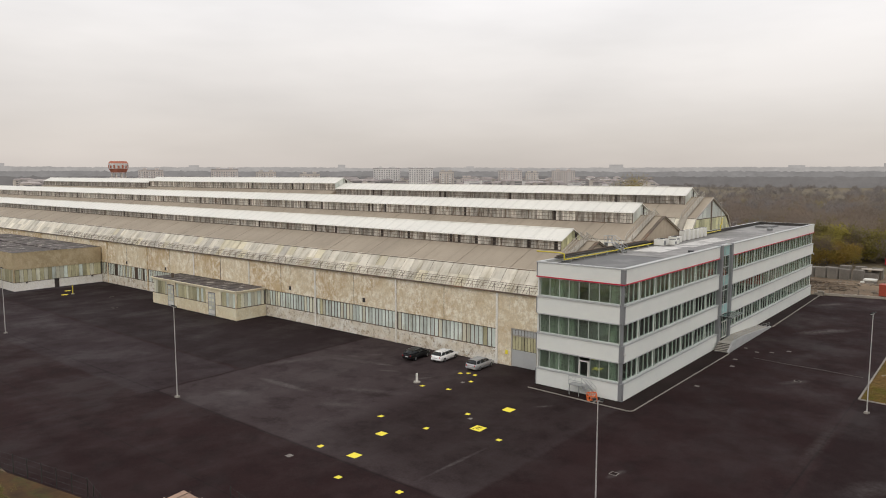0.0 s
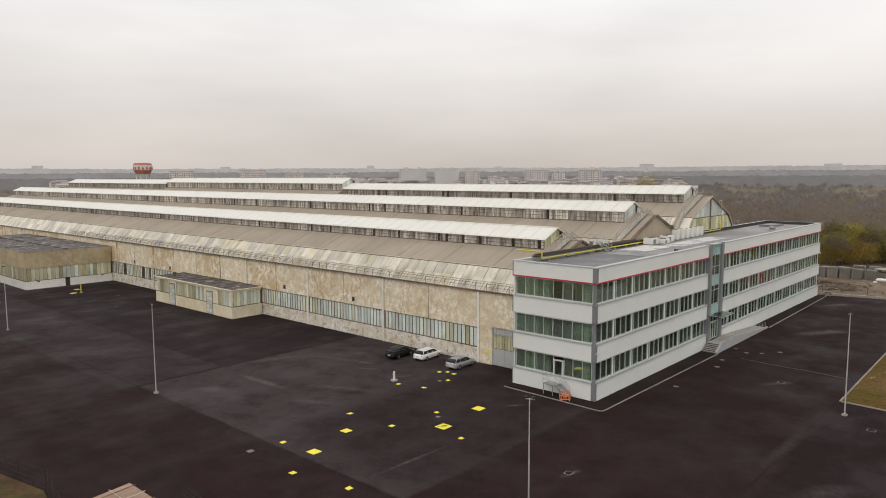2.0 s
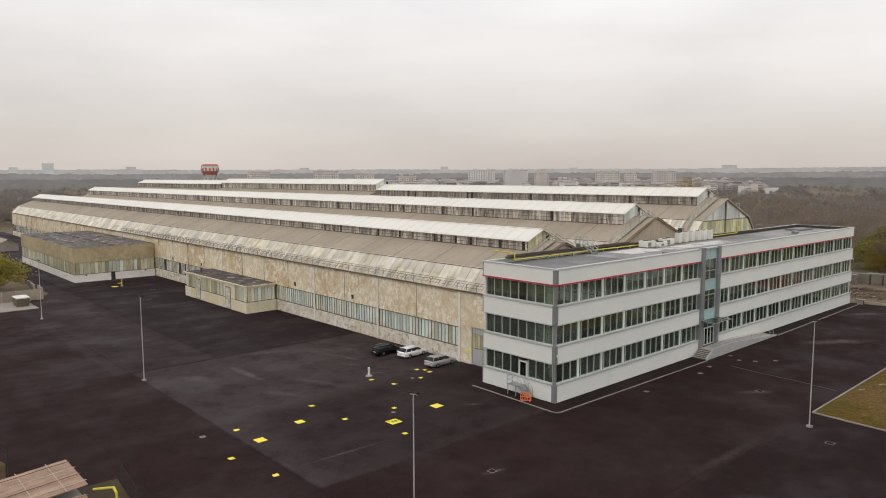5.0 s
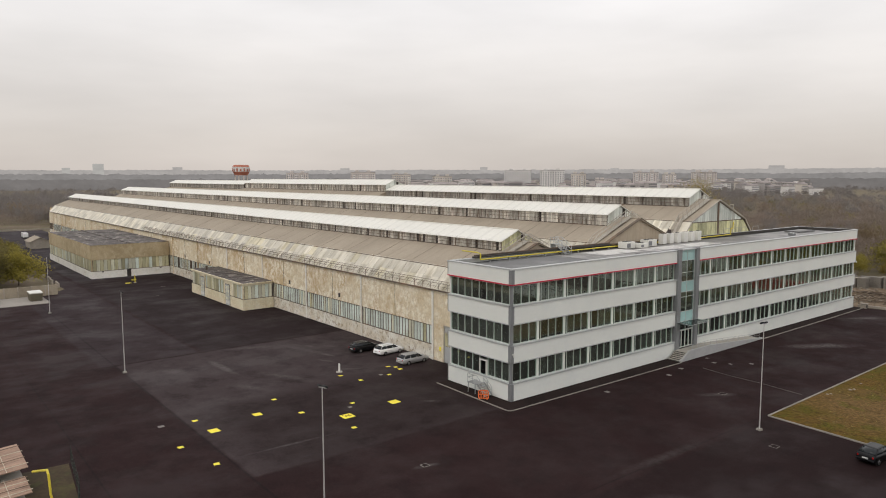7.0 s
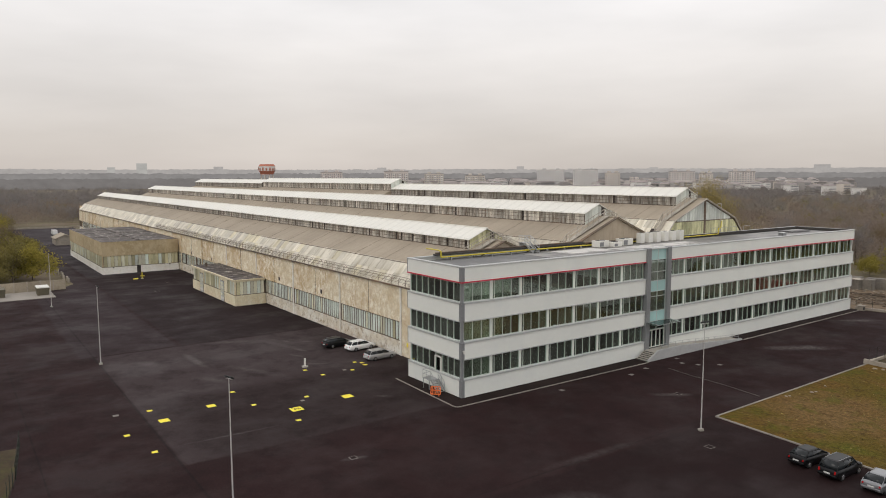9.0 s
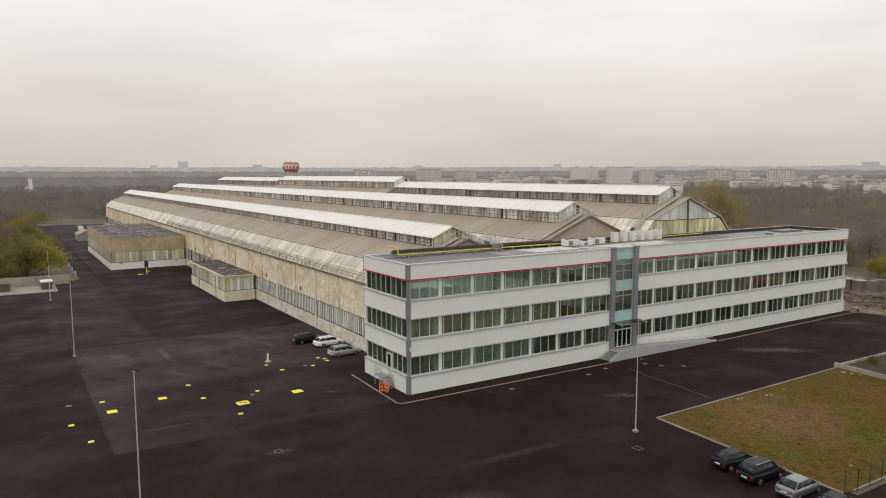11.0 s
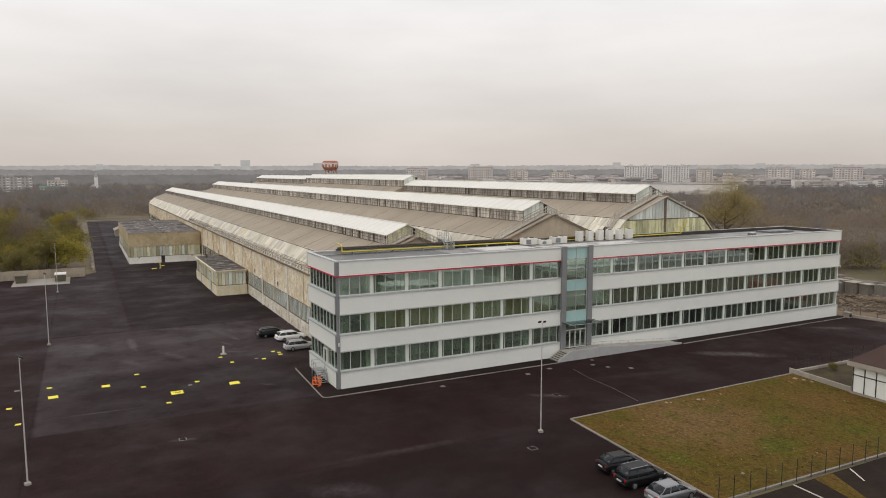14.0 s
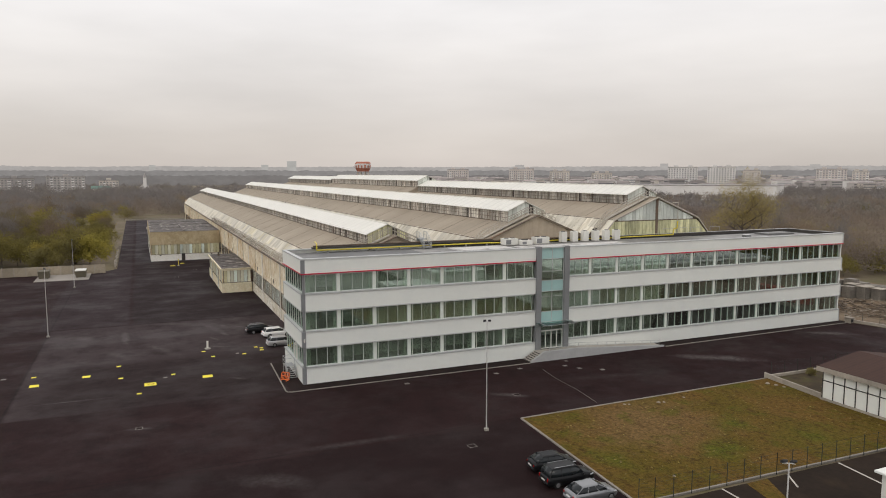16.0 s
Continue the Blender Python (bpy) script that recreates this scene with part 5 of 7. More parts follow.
kerb_run([(7.6, 92.6), (8.0, 120.5)], 0.22, 0.12)
PAVE_DARK = surf("damp_side_asphalt", (0.0185, 0.0115, 0.0105), 0.85, vary=0.3, big=0.2, small=3, spec=0.1)
flat("pavement_strip", Geo().box(-45.5, 72.15, -0.02, -31.65, 74.09, 0.03).box(-34.0, 74.11, -0.02, -31.6, 104.9, 0.03), PAVE_DARK, "dark damp asphalt strip round the office", category="pavement")
flat("pavement_strip", Geo().box(-34.0, 128.2, -0.02, -31.9, 169.2, 0.03), PAVE_DARK, "dark damp asphalt strip along the office front", category="pavement")


def yellow_mark(x, y, s, worn=False):
    ob = thing("road_marking", "worn yellow painted square on the asphalt" if worn else "bright yellow painted square on the asphalt", "road marking", "yellow squares on the yard")
    r = random.Random(int(x * 10 + y))
    h = s / 2
    j = lambda: r.uniform(-0.05, 0.05)
    pts = [(x - h + j(), y - h + j(), 0.012), (x + h + j(), y - h + j(), 0.012), (x + h + j(), y + h + j(), 0.012), (x - h + j(), y + h + j(), 0.012)]
    part("paint", Geo().slab(*pts, 0.012), YELLOW_PAINT, ob)
    if worn:
        for i in range(7):
            a, b = x + r.uniform(-0.4, 0.4), y + r.uniform(-0.4, 0.4)
            part("scuff", Geo().box(a - 0.16, b - 0.05, 0.012, a + 0.16, b + 0.05, 0.016), PAVE_DARK, ob)


for x, y, s, wn_ in ((-42.7, 63.6, 1.2, False), (-41.9, 56.8, 1.35, True), (-48.6, 49.3, 0.95, False), (-46.7, 43.7, 1.05, False)):
    yellow_mark(x, y, s, wn_)
for x, y in ((-38.4, 55.5), (-45.4, 59.6), (-46.1, 53.4), (-52.3, 53.0), (-50.9, 43.2), (-44.3, 39.5), (-38.2, 40.8), (-52.7, 65.2), (-56.1, 64.2),
             (-55.8, 71.6), (-55.0, 72.3), (-53.8, 72.2), (-52.5, 69.5)):
    yellow_mark(x, y, 0.52)
for x, y, s in ((-160.5, 64.5, 1.2), (-165.5, 67.2, 1.1)):
    yellow_mark(x, y, s)
cable = thing("cable", "thin grey cable lying across the asphalt", "cable")
part("sheath", Geo().path([(-28.0, 104.7, 0.03), (-24.0, 104.1, 0.03), (-19.0, 103.9, 0.03), (-14.1, 103.2, 0.03)], 0.03, 5), surf("grey_cable", (0.14, 0.125, 0.115), 0.7, vary=0.2), cable)
COVER = surf("worn_cover_concrete", (0.20, 0.18, 0.165), 0.85, vary=0.25, small=4)
PALE_MARK = surf("faded_white_paint", (0.50, 0.47, 0.42), 0.8, vary=0.2, small=5)
for x, y, s in ((-149.8, 69.7, 0.9), (-44.3, 58.6, 0.45), (-53.1, 68.6, 0.45), (-137.1, 64.3, 1.0), (-26.0, 55.5, 0.7), (-20.3, 96.3, 0.8), (-8.3, 84.7, 0.8), (-51.4, 39.8, 0.6), (-29.0, 98.2, 0.6), (-28.6, 108.5, 0.55), (-29.5, 86.0, 0.6), (-25.0, 112.0, 0.6), (-26.8, 109.6, 0.55), (-30.6, 110.0, 0.5), (-29.8, 102.2, 0.6), (-34.2, 72.7, 0.8), (-43.2, 73.2, 0.5)):
    ob = thing("manhole_cover", "square pale concrete cover set in the asphalt", "manhole cover", "covers in the yard")
    part("rim", Geo().box(x - s / 2, y - s / 2, 0.0, x + s / 2, y + s / 2, 0.012), COVER, ob)
    part("lid", Geo().box(x - s / 2 + 0.07, y - s / 2 + 0.07, 0.012, x + s / 2 - 0.07, y + s / 2 - 0.07, 0.018), COVER if s < 0.65 else PAVE_DARK, ob)


def bollard(x, y, col, h, label, r=0.14):
    ob = thing("bollard", label, "bollard")
    part("base_plate", Geo().tube((x, y, 0), (x, y, 0.14), r * 3.2, r * 3.0, 14), CONCRETE, ob)
    part("post", Geo().tube((x, y, 0.13), (x, y, h), r, r, 12), col, ob)
    part("cap", Geo().tube((x, y, h), (x, y, h + 0.05), r * 1.06, r * 0.5, 12), col, ob)


bollard(-57.6, 64.9, MACHINE, 1.15, "white round bollard on a concrete base in the yard")
bollard(-160.0, 66.0, YELLOW_PIPE, 1.9, "yellow post on a concrete base beside the large annex", 0.11)


def lamp_post(x, y, h, turn):
    ob = thing("street_lamp", "tall slim galvanised lamp post with two black floodlights", "street lamp", "yard lamps")
    part("foot", Geo().box(-0.22, -0.22, 0, 0.22, 0.22, 0.21), CONCRETE, ob)
    part("pole", Geo().tube((0, 0, 0.2), (0, 0, h), 0.068, 0.036, 10), POLE, ob)
    part("crossarm", Geo().tube((-0.24, 0, h), (0.24, 0, h), 0.03, n=6), POLE, ob)
    for s in (-1, 1):
        f = part("floodlight", bevelled(Geo().slab((s * 0.24 - 0.14, -0.08, h + 0.24), (s * 0.24 + 0.14, -0.08, h + 0.24), (s * 0.24 + 0.14, 0.24, h + 0.04), (s * 0.24 - 0.14, 0.24, h + 0.04), 0.13), BLACK, "floodlight", 0.02), None, ob, "black floodlight head")
        part("lens", Geo().box(s * 0.24 - 0.1, 0.0, h - 0.05, s * 0.24 + 0.1, 0.18, h - 0.04), MACHINE, f)
    ob.matrix_world = pose(x, y, 0, 0, 0, turn)
    return ob


lamp_post(-75.5, 42.3, 10.9, 0)
lamp_post(-128.8, 42.1, 10.9, 0)
lamp_post(-21.3, 42.63, 10.9, 20)
lamp_post(-11.4, 87.8, 11.2, 70)
lamp_post(24.5, 87.3, 10.7, 60)

# ---------------------------------------------------------------- cars
CARGLASS = surf("dark_car_glass", (0.015, 0.018, 0.02), 0.12, vary=0.1, spec=0.3)
TYRE = surf("black_rubber", (0.018, 0.018, 0.018), 0.85, vary=0.2)
RIM = surf("silver_alloy", (0.42, 0.42, 0.43), 0.35, metal=0.8, vary=0.1)
TAIL = surf("red_tail_lamp", (0.42, 0.015, 0.015), 0.2, vary=0.1)
HEAD = surf("clear_head_lamp", (0.62, 0.64, 0.66), 0.15, vary=0.05)
PLATE = surf("number_plate_white", (0.62, 0.62, 0.60), 0.5, vary=0.05)
PAINT = {"black": surf("black_car_paint", (0.009, 0.009, 0.010), 0.3, vary=0.1, spec=0.18), "white": surf("white_car_paint", (0.86, 0.86, 0.85), 0.3, vary=0.03, coat=0.5),
         "silver": surf("silver_car_paint", (0.40, 0.40, 0.41), 0.32, metal=0.25, vary=0.04, coat=0.5), "grey": surf("grey_car_paint", (0.22, 0.225, 0.235), 0.32, metal=0.5, vary=0.04, coat=0.5)}


def car(x, y, turn, paint, kind, label):
    """Nose along +x, centred on the wheelbase. kind sets the side outline."""
    L, W, H, bonnet, roof0, roof1, tail = {"estate": (4.7, 1.82, 1.47, 0.95, 0.35, -1.75, -2.25), "hatch": (4.2, 1.78, 1.46, 0.95, 0.30, -1.15, -1.95),
                                          "van": (4.5, 1.84, 1.68, 1.05, 0.55, -1.75, -2.15)}[kind]
    ob = thing("car", label, "car", "parked cars")
    m = PAINT[paint]
    hw = W / 2
    stations = [(-L / 2, 0.86, 0.42, 0.80), (-L / 2 + 0.06, 0.93, 0.30, 0.95), (-L / 2 + 0.35, 0.98, 0.22, 1.0), (-1.2, 1.0, 0.19, 0.98), (0.0, 1.0, 0.19, 0.96),
                (0.95, 1.0, 0.19, bonnet), (1.4, 0.985, 0.2, bonnet - 0.06), (L / 2 - 0.35, 0.95, 0.22, bonnet - 0.16), (L / 2 - 0.08, 0.86, 0.3, bonnet - 0.27), (L / 2, 0.78, 0.4, bonnet - 0.38)]
    rings = []
    for sx, f, z0, z1 in stations:
        w = hw * f
        rings.append([(sx, -w * 0.9, z0), (sx, w * 0.9, z0), (sx, w, z0 + 0.16), (sx, w, z0 + (z1 - z0) * 0.68), (sx, w * 0.93, z1 - 0.03), (sx, w * 0.6, z1 + 0.01),
                      (sx, -w * 0.6, z1 + 0.01), (sx, -w * 0.93, z1 - 0.03), (sx, -w, z0 + (z1 - z0) * 0.68), (sx, -w, z0 + 0.16)])
    body = part("body", Geo().loft(rings), m, ob, "", True)
    # cabin: dark glass with a painted roof and pillars
    zb = 0.93
    lowr = [(tail + 0.02, -hw * 0.86), (tail + 0.02, hw * 0.86), (1.2, hw * 0.9), (1.3, hw * 0.5), (1.3, -hw * 0.5), (1.2, -hw * 0.9)]
    topr = [(roof1 - 0.05, -hw * 0.66), (roof1 - 0.05, hw * 0.66), (roof0 - 0.05, hw * 0.7), (roof0 + 0.05, hw * 0.4), (roof0 + 0.05, -hw * 0.4), (roof0 - 0.05, -hw * 0.7)]
    part("glasshouse", Geo().loft([[(a, b, zb - 0.04) for a, b in lowr], [(a * 0.45 + c * 0.55 + (0.05 if a > 0 else -0.06), b * 0.55 + d * 0.45 + math.copysign(0.02, b), zb + (H - zb) * 0.55) for (a, b), (c, d) in zip(lowr, topr)], [(a, b, H - 0.05) for a, b in topr]]), CARGLASS, ob, "dark tinted windows", True)
    part("roof", bevelled(Geo().loft([[(a * 1.0, b * 1.07, H - 0.09) for a, b in topr], [(a * 0.97, b * 0.98, H - 0.03) for a, b in topr], [(a * 0.85, b * 0.75, H) for a, b in topr]]), m, "roof", 0.008), None, ob)
    pil = Geo()
    for s in (-1, 1):
        for fx in (0.0, 0.36, 0.70, 1.0):
            if fx == 0.0:
                a, b = (tail + 0.06, s * hw * 0.865, zb), (roof1, s * hw * 0.68, H - 0.05)
            elif fx == 1.0:
                a, b = (1.22, s * hw * 0.9, zb), (roof0, s * hw * 0.7, H - 0.05)
            else:
                xl, xh = tail + (1.2 - tail) * fx, roof1 + (roof0 - roof1) * fx
                a, b = (xl, s * hw * 0.885, zb), (xh, s * hw * 0.695, H - 0.05)
            pil.tube(a, b, 0.05 if fx in (0.0, 1.0) else 0.035, n=5)
    part("pillar", pil, m, ob)
    for s in (-1, 1):
        part("mirror", bevelled(Geo().box(0.9, s * (hw + 0.09) - 0.1, 0.95, 1.05, s * (hw + 0.09) + 0.1, 1.1), m, "mirror", 0.03), None, ob)
        part("headlight", Geo().slab((L / 2 - 0.45, s * hw * 0.86 - 0.1, bonnet - 0.19), (L / 2 - 0.1, s * hw * 0.7 - 0.12, bonnet - 0.27), (L / 2 - 0.1, s * hw * 0.7 + 0.12, bonnet - 0.27), (L / 2 - 0.45, s * hw * 0.86 + 0.06, bonnet - 0.19), 0.12), HEAD, ob)
        part("tail_light", Geo().box(-L / 2 - 0.005, s * hw * 0.73 - 0.07, 0.70 if kind != "van" else 0.66, -L / 2 + 0.2, s * hw * 0.73 + 0.07, 0.86 if kind != "van" else 0.93), TAIL, ob)
        for wx in (-1.35, 1.35):
            t = part("wheel", Geo().tube((wx, s * (hw - 0.2), 0.32), (wx, s * (hw + 0.012), 0.32), 0.32, 0.31, 18), TYRE, ob, "black tyre")
            part("rim", Geo().tube((wx, s * (hw - 0.01), 0.32), (wx, s * (hw + 0.022), 0.32), 0.21, 0.19, 12), RIM, t)
    part("bumper", bevelled(Geo().box(-L / 2 - 0.05, -hw * 0.86, 0.36, -L / 2 + 0.2, hw * 0.86, 0.56), m, "bumper", 0.05), None, ob)
    part("number_plate", Geo().box(-L / 2 - 0.06, -0.26, 0.60, -L / 2 + 0.05, 0.26, 0.71), PLATE, ob)
    if kind != "hatch":
        for s in (-1, 1):
            part("roof_rail", Geo().tube((roof1 + 0.2, s * hw * 0.62, H + 0.03), (roof0 - 0.25, s * hw * 0.62, H + 0.03), 0.02, n=5), RIM, ob)
    ob.matrix_world = pose(x, y, 0, 0, 0, turn)


car(-55.45, 75.55, 92, "silver", "estate", "silver estate car parked nose to the hall wall")
car(-61.95, 75.9, 95, "white", "estate", "white estate car parked nose to the hall wall")
car(-65.6, 73.9, 94, "black", "estate", "black estate car parked in front of the hall wall")
car(-0.9, 88.9, 86, "black", "hatch", "black hatchback parked beside the grass kerb")
car(2.0, 88.55, 88, "black", "van", "black people carrier parked beside the grass kerb")
car(5.35, 88.6, 90, "grey", "hatch", "grey hatchback parked beside the grass kerb")
car(8.75, 88.0, 90, "black", "hatch", "black hatchback at the end of the parked row")

# ---------------------------------------------------------------- grass plot and east side
def grass_material():
    m, n, l, p = nodes_of("patchy_grass")
    pos = n.new("ShaderNodeNewGeometry")
    vec = pos.outputs["Position"]
    col = blend(n, l, ranged(n, l, noise_at(n, l, vec, 0.16, 5, 0.6), 0.42, 0.58), (0.124, 0.072, 0.0180), (0.100, 0.070, 0.0125))
    bare = soft_patch(n, l, vec, -6.5, 104.0, 8.5, 9.5, 20, 0.7)
    col = blend(n, l, ranged(n, l, bare, 0, 1, 0, 0.85), col, (0.158, 0.096, 0.040))
    col = blend(n, l, ranged(n, l, noise_at(n, l, vec, 0.28, 6, 0.68), 0.53, 0.64, 0, 0.7), col, (0.078, 0.078, 0.0100))
    for cx, cy, rx, ry, k in ((2.0, 106.0, 2.6, 3.4, 0.8), (-0.5, 94.8, 4.0, 1.6, 0.7), (-3.0, 112.0, 2.4, 3.2, 0.5), (3.5, 117.0, 4.5, 5.0, 0.5)):
        col = blend(n, l, ranged(n, l, soft_patch(n, l, vec, cx, cy, rx, ry, 20, 0.8), 0, 1, 0, k), col, (0.076, 0.088, 0.0095))
    col = blend(n, l, ranged(n, l, noise_at(n, l, vec, 0.9, 7, 0.75, (0.6, 1.0, 1.0)), 0.52, 0.64, 0, 0.7), col, (0.056, 0.030, 0.0105))
    col = blend(n, l, ranged(n, l, noise_at(n, l, vec, 2.2, 5, 0.75), 0.62, 0.74, 0, 0.45), col, (0.175, 0.120, 0.050))
    col = blend(n, l, 1.0, col, ranged(n, l, noise_at(n, l, vec, 2.6, 6, 0.85), 0.40, 0.60, 0.62, 1.36), "MULTIPLY")
    l.new(col, p.inputs["Base Color"])
    p.inputs["Roughness"].default_value = 0.95
    p.inputs["Specular IOR Level"].default_value = 0.1
    b = n.new("ShaderNodeBump")
    b.inputs["Strength"].default_value, b.inputs["Distance"].default_value = 0.8, 0.15
    l.new(noise_at(n, l, vec, 3.0, 6, 0.8), b.inputs["Height"])
    l.new(b.outputs[0], p.inputs["Normal"])
    return m


GRASS = grass_material()
flat("lawn", Geo().poly((-12.8, 92.8, 0.06), (7.5, 91.6, 0.06), (7.9, 120.5, 0.06), (9.5, 127.3, 0.06), (-13.2, 128.7, 0.06)), GRASS, "patchy green and brown grass plot", category="grass plot")
GRASS_BLADE = surf("grass_tuft", (0.175, 0.135, 0.040), 0.9, vary=0.35, big=0.2, small=1, island=0.4)
r = random.Random(3)
g = Geo()
for i in range(900):
    x, y = r.uniform(-12.6, 7.2), r.uniform(93, 127.5)
    if noise.noise(Vector((x * 0.2, y * 0.2, 1))) < -0.15:
        continue
    a, h, w = r.uniform(0, 6.28), r.uniform(0.04, 0.11), r.uniform(0.08, 0.2)
    dx, dy = math.cos(a) * w, math.sin(a) * w
    g.poly((x - dx, y - dy, 0.05), (x + dx, y + dy, 0.05), (x + dy * 0.5 + r.uniform(-0.05, 0.05), y - dx * 0.5, 0.05 + h))
tagged(part("grass", g, GRASS_BLADE), "low uneven tufts of olive grass", "grass", "", "stuff")
RUBBLE = surf("pale_rubble", (0.25, 0.21, 0.165), 0.9, vary=0.25, island=0.25)


def stone(x, y, s, rr, mat=RUBBLE):
    g = Geo()
    rings = []
    for k, (zz, f) in enumerate(((0.0, 0.8), (0.4, 1.0), (0.8, 0.6))):
        rings.append([(x + math.cos(a) * s * f * rr.uniform(0.8, 1.2), y + math.sin(a) * s * f * rr.uniform(0.8, 1.2), 0.03 + zz * s * 0.7) for a in (i * 1.0472 for i in range(6))])
    return g.loft(rings)


for x, y, s in ((-12.2, 105.6, 0.2), (-12.0, 106.1, 0.16), (-11.2, 109.6, 0.24), (-11.0, 110.2, 0.2), (-11.5, 113.5, 0.16), (-11.5, 126.8, 0.3), (-10.6, 127.2, 0.26), (-9.7, 127.5, 0.22), (4.8, 97.6, 0.16)):
    ob = thing("rubble_stone", "pale broken stone lying on the grass", "stone", "stones on the grass")
    part("stone", stone(x, y, s, r), RUBBLE, ob)


def fence(pts, h, step, label, wires=4, col=None):
    ob = thing("fence", label, "fence")
    col = col or FENCE
    pm = Geo().tube((0, 0, 0), (0, 0, h), 0.034, 0.03, 6).mesh("post", col)
    for (xa, ya), (xb, yb) in zip(pts, pts[1:]):
        n = max(1, round(math.hypot(xb - xa, yb - ya) / step))
        for i in range(n + 1):
            p = part("post", pm, None, ob)
            p.location = (xa + (xb - xa) * i / n, ya + (yb - ya) * i / n, 0.0)
        for k in range(wires):
            z = 0.15 + (h - 0.25) * k / (wires - 1)
            part("wire", Geo().tube((xa, ya, z), (xb, yb, z), 0.009, n=3), col, ob)
    return ob


FENCE = surf("dark_green_fence_paint", (0.028, 0.034, 0.027), 0.7, vary=0.2)
fence([(7.4, 91.7), (7.75, 93.0), (8.0, 106.0), (8.2, 120.5), (9.6, 127.0)], 2.0, 1.9, "dark thin wire fence along the grass plot", 6)
fence([(-13.5, 129.6), (-12.9, 150.0), (-12.6, 173.6)], 2.0, 2.3, "dark thin wire fence on a low wall", 5)
WALLC = surf("pale_wall_concrete", (0.35, 0.31, 0.26), 0.9, vary=0.2, small=3, stain=(0.26, 0.235, 0.2), stain_scale=0.7, bump=0.2)
lw = Geo().slab((-13.8, 128.75, 0.65), (-4.9, 127.75, 0.65), (-4.9, 128.0, 0.65), (-13.8, 129.0, 0.65), 0.66)
flat("low_wall", lw, WALLC, "low pale concrete wall at the edge of the grass", category="wall")
flat("low_wall", Geo().slab((-13.65, 129.01, 0.35), (-13.35, 129.01, 0.35), (-12.45, 174, 0.35), (-12.75, 174, 0.35), 0.37), WALLC, "low concrete wall under the wire fence", category="wall")
MOSSY = surf("dark_mossy_soil", (0.050, 0.034, 0.016), 0.95, vary=0.35, big=0.4, small=3, stain=(0.06, 0.062, 0.014), stain_scale=0.5, bump=0.4, bump_scale=4)
flat("scrub_plot", Geo().poly((-13.3, 129.0, 0.02), (-4.9, 128.1, 0.02), (-4.9, 150, 0.02), (-12.7, 172, 0.02)), MOSSY, "brown overgrown plot behind the low wall", category="ground")
# white shed with a red-brown roof
BROWNROOF = sheet_material("red_brown_roof_sheet", (0.050, 0.023, 0.016), 0.15, 0.8, 0.8, (0.035, 0.017, 0.012), (0.2, 1.0))
shed = thing("shed", "white panelled shed with a shallow red-brown roof", "shed")
sx0, sx1, sy = -4.7, 26.0, 127.6
part("wall", Geo().box(sx0, sy, 0, sx1, sy + 0.2, 3.4).box(sx0, sy + 0.2, 0, sx0 + 0.2, 140, 3.4), MACHINE, shed)
part("base", Geo().box(sx0 - 0.1, sy - 0.15, 0, sx1, sy - 0.004, 0.3), WALLC, shed)
for i in range(15):
    x = sx0 + 0.05 + 1.35 * i
    part("divider", Geo().box(x, sy - 0.06, 0.3, x + 0.09, sy - 0.003, 3.3), BLACK, shed)
    part("panel", Geo().box(x + 0.14, sy - 0.03, 0.35, x + 1.3, sy - 0.004, 2.25), WHITE_CLAD, shed)
    part("panel", Geo().box(x + 0.14, sy - 0.03, 2.42, x + 1.3, sy - 0.004, 3.2), WHITE_CLAD, shed)
part("rail", Geo().box(sx0, sy - 0.07, 2.29, sx1, sy - 0.002, 2.38), BLACK, shed)
part("fascia", Geo().box(sx0 - 0.45, sy - 0.5, 3.4, sx1, sy - 0.4, 3.95).box(sx0 - 0.45, sy - 0.4, 3.4, sx0 - 0.35, 140, 3.95), WALLC, shed)
part("soffit", Geo().box(sx0 - 0.35, sy - 0.4, 3.401, sx1, 140, 3.5), WALLC, shed)
part("roof", Geo().slab((sx0 - 0.4, sy - 0.45, 3.97), (sx1, sy - 0.45, 3.97), (sx1, 134, 5.0), (sx0 - 0.4, 134, 5.0), 0.06).slab((sx0 - 0.4, 134, 5.0), (sx1, 134, 5.0), (sx1, 140.5, 3.97), (sx0 - 0.4, 140.5, 3.97), 0.06), BROWNROOF, shed, "red-brown sheet roof")
# car park behind the fence
LOT = surf("old_grey_asphalt", (0.0225, 0.0150, 0.0108), 0.85, vary=0.3, big=0.1, small=2, stain=(0.036, 0.0245, 0.0145), stain_scale=0.3, spec=0.1)
flat("car_park", Geo().poly((8.2, 92.0, 0.01), (60, 92.0, 0.01), (60, 127.0, 0.01), (9.8, 127.0, 0.01), (8.3, 120.4, 0.01)), LOT, "old grey asphalt car park with white bay lines", category="car park")
for a, b in (((8.2, 99.6), (13.5, 99.4)), ((8.4, 106.9), (10.5, 105.6)), ((8.4, 113.2), (13.0, 112.6))):
    ob = thing("bay_line", "faded white parking bay line", "road marking", "bay lines")
    part("paint", Geo().slab((a[0], a[1] - 0.09, 0.022), (b[0], b[1] - 0.09, 0.022), (b[0], b[1] + 0.09, 0.022), (a[0], a[1] + 0.09, 0.022), 0.012), PALE_MARK, ob)
flat("verge", Geo().poly((8.3, 102.2, 0.03), (13.5, 101.0, 0.03), (13.6, 102.1, 0.03), (8.3, 104.6, 0.03)), GRASS, "strip of yellowed grass in the car park", category="grass strip")
kiosk = thing("kiosk", "small flat white-roofed building in the car park", "small building")
part("wall", Geo().box(15.6, 108.4, 0, 17.4, 114.0, 2.8), MACHINE, kiosk)
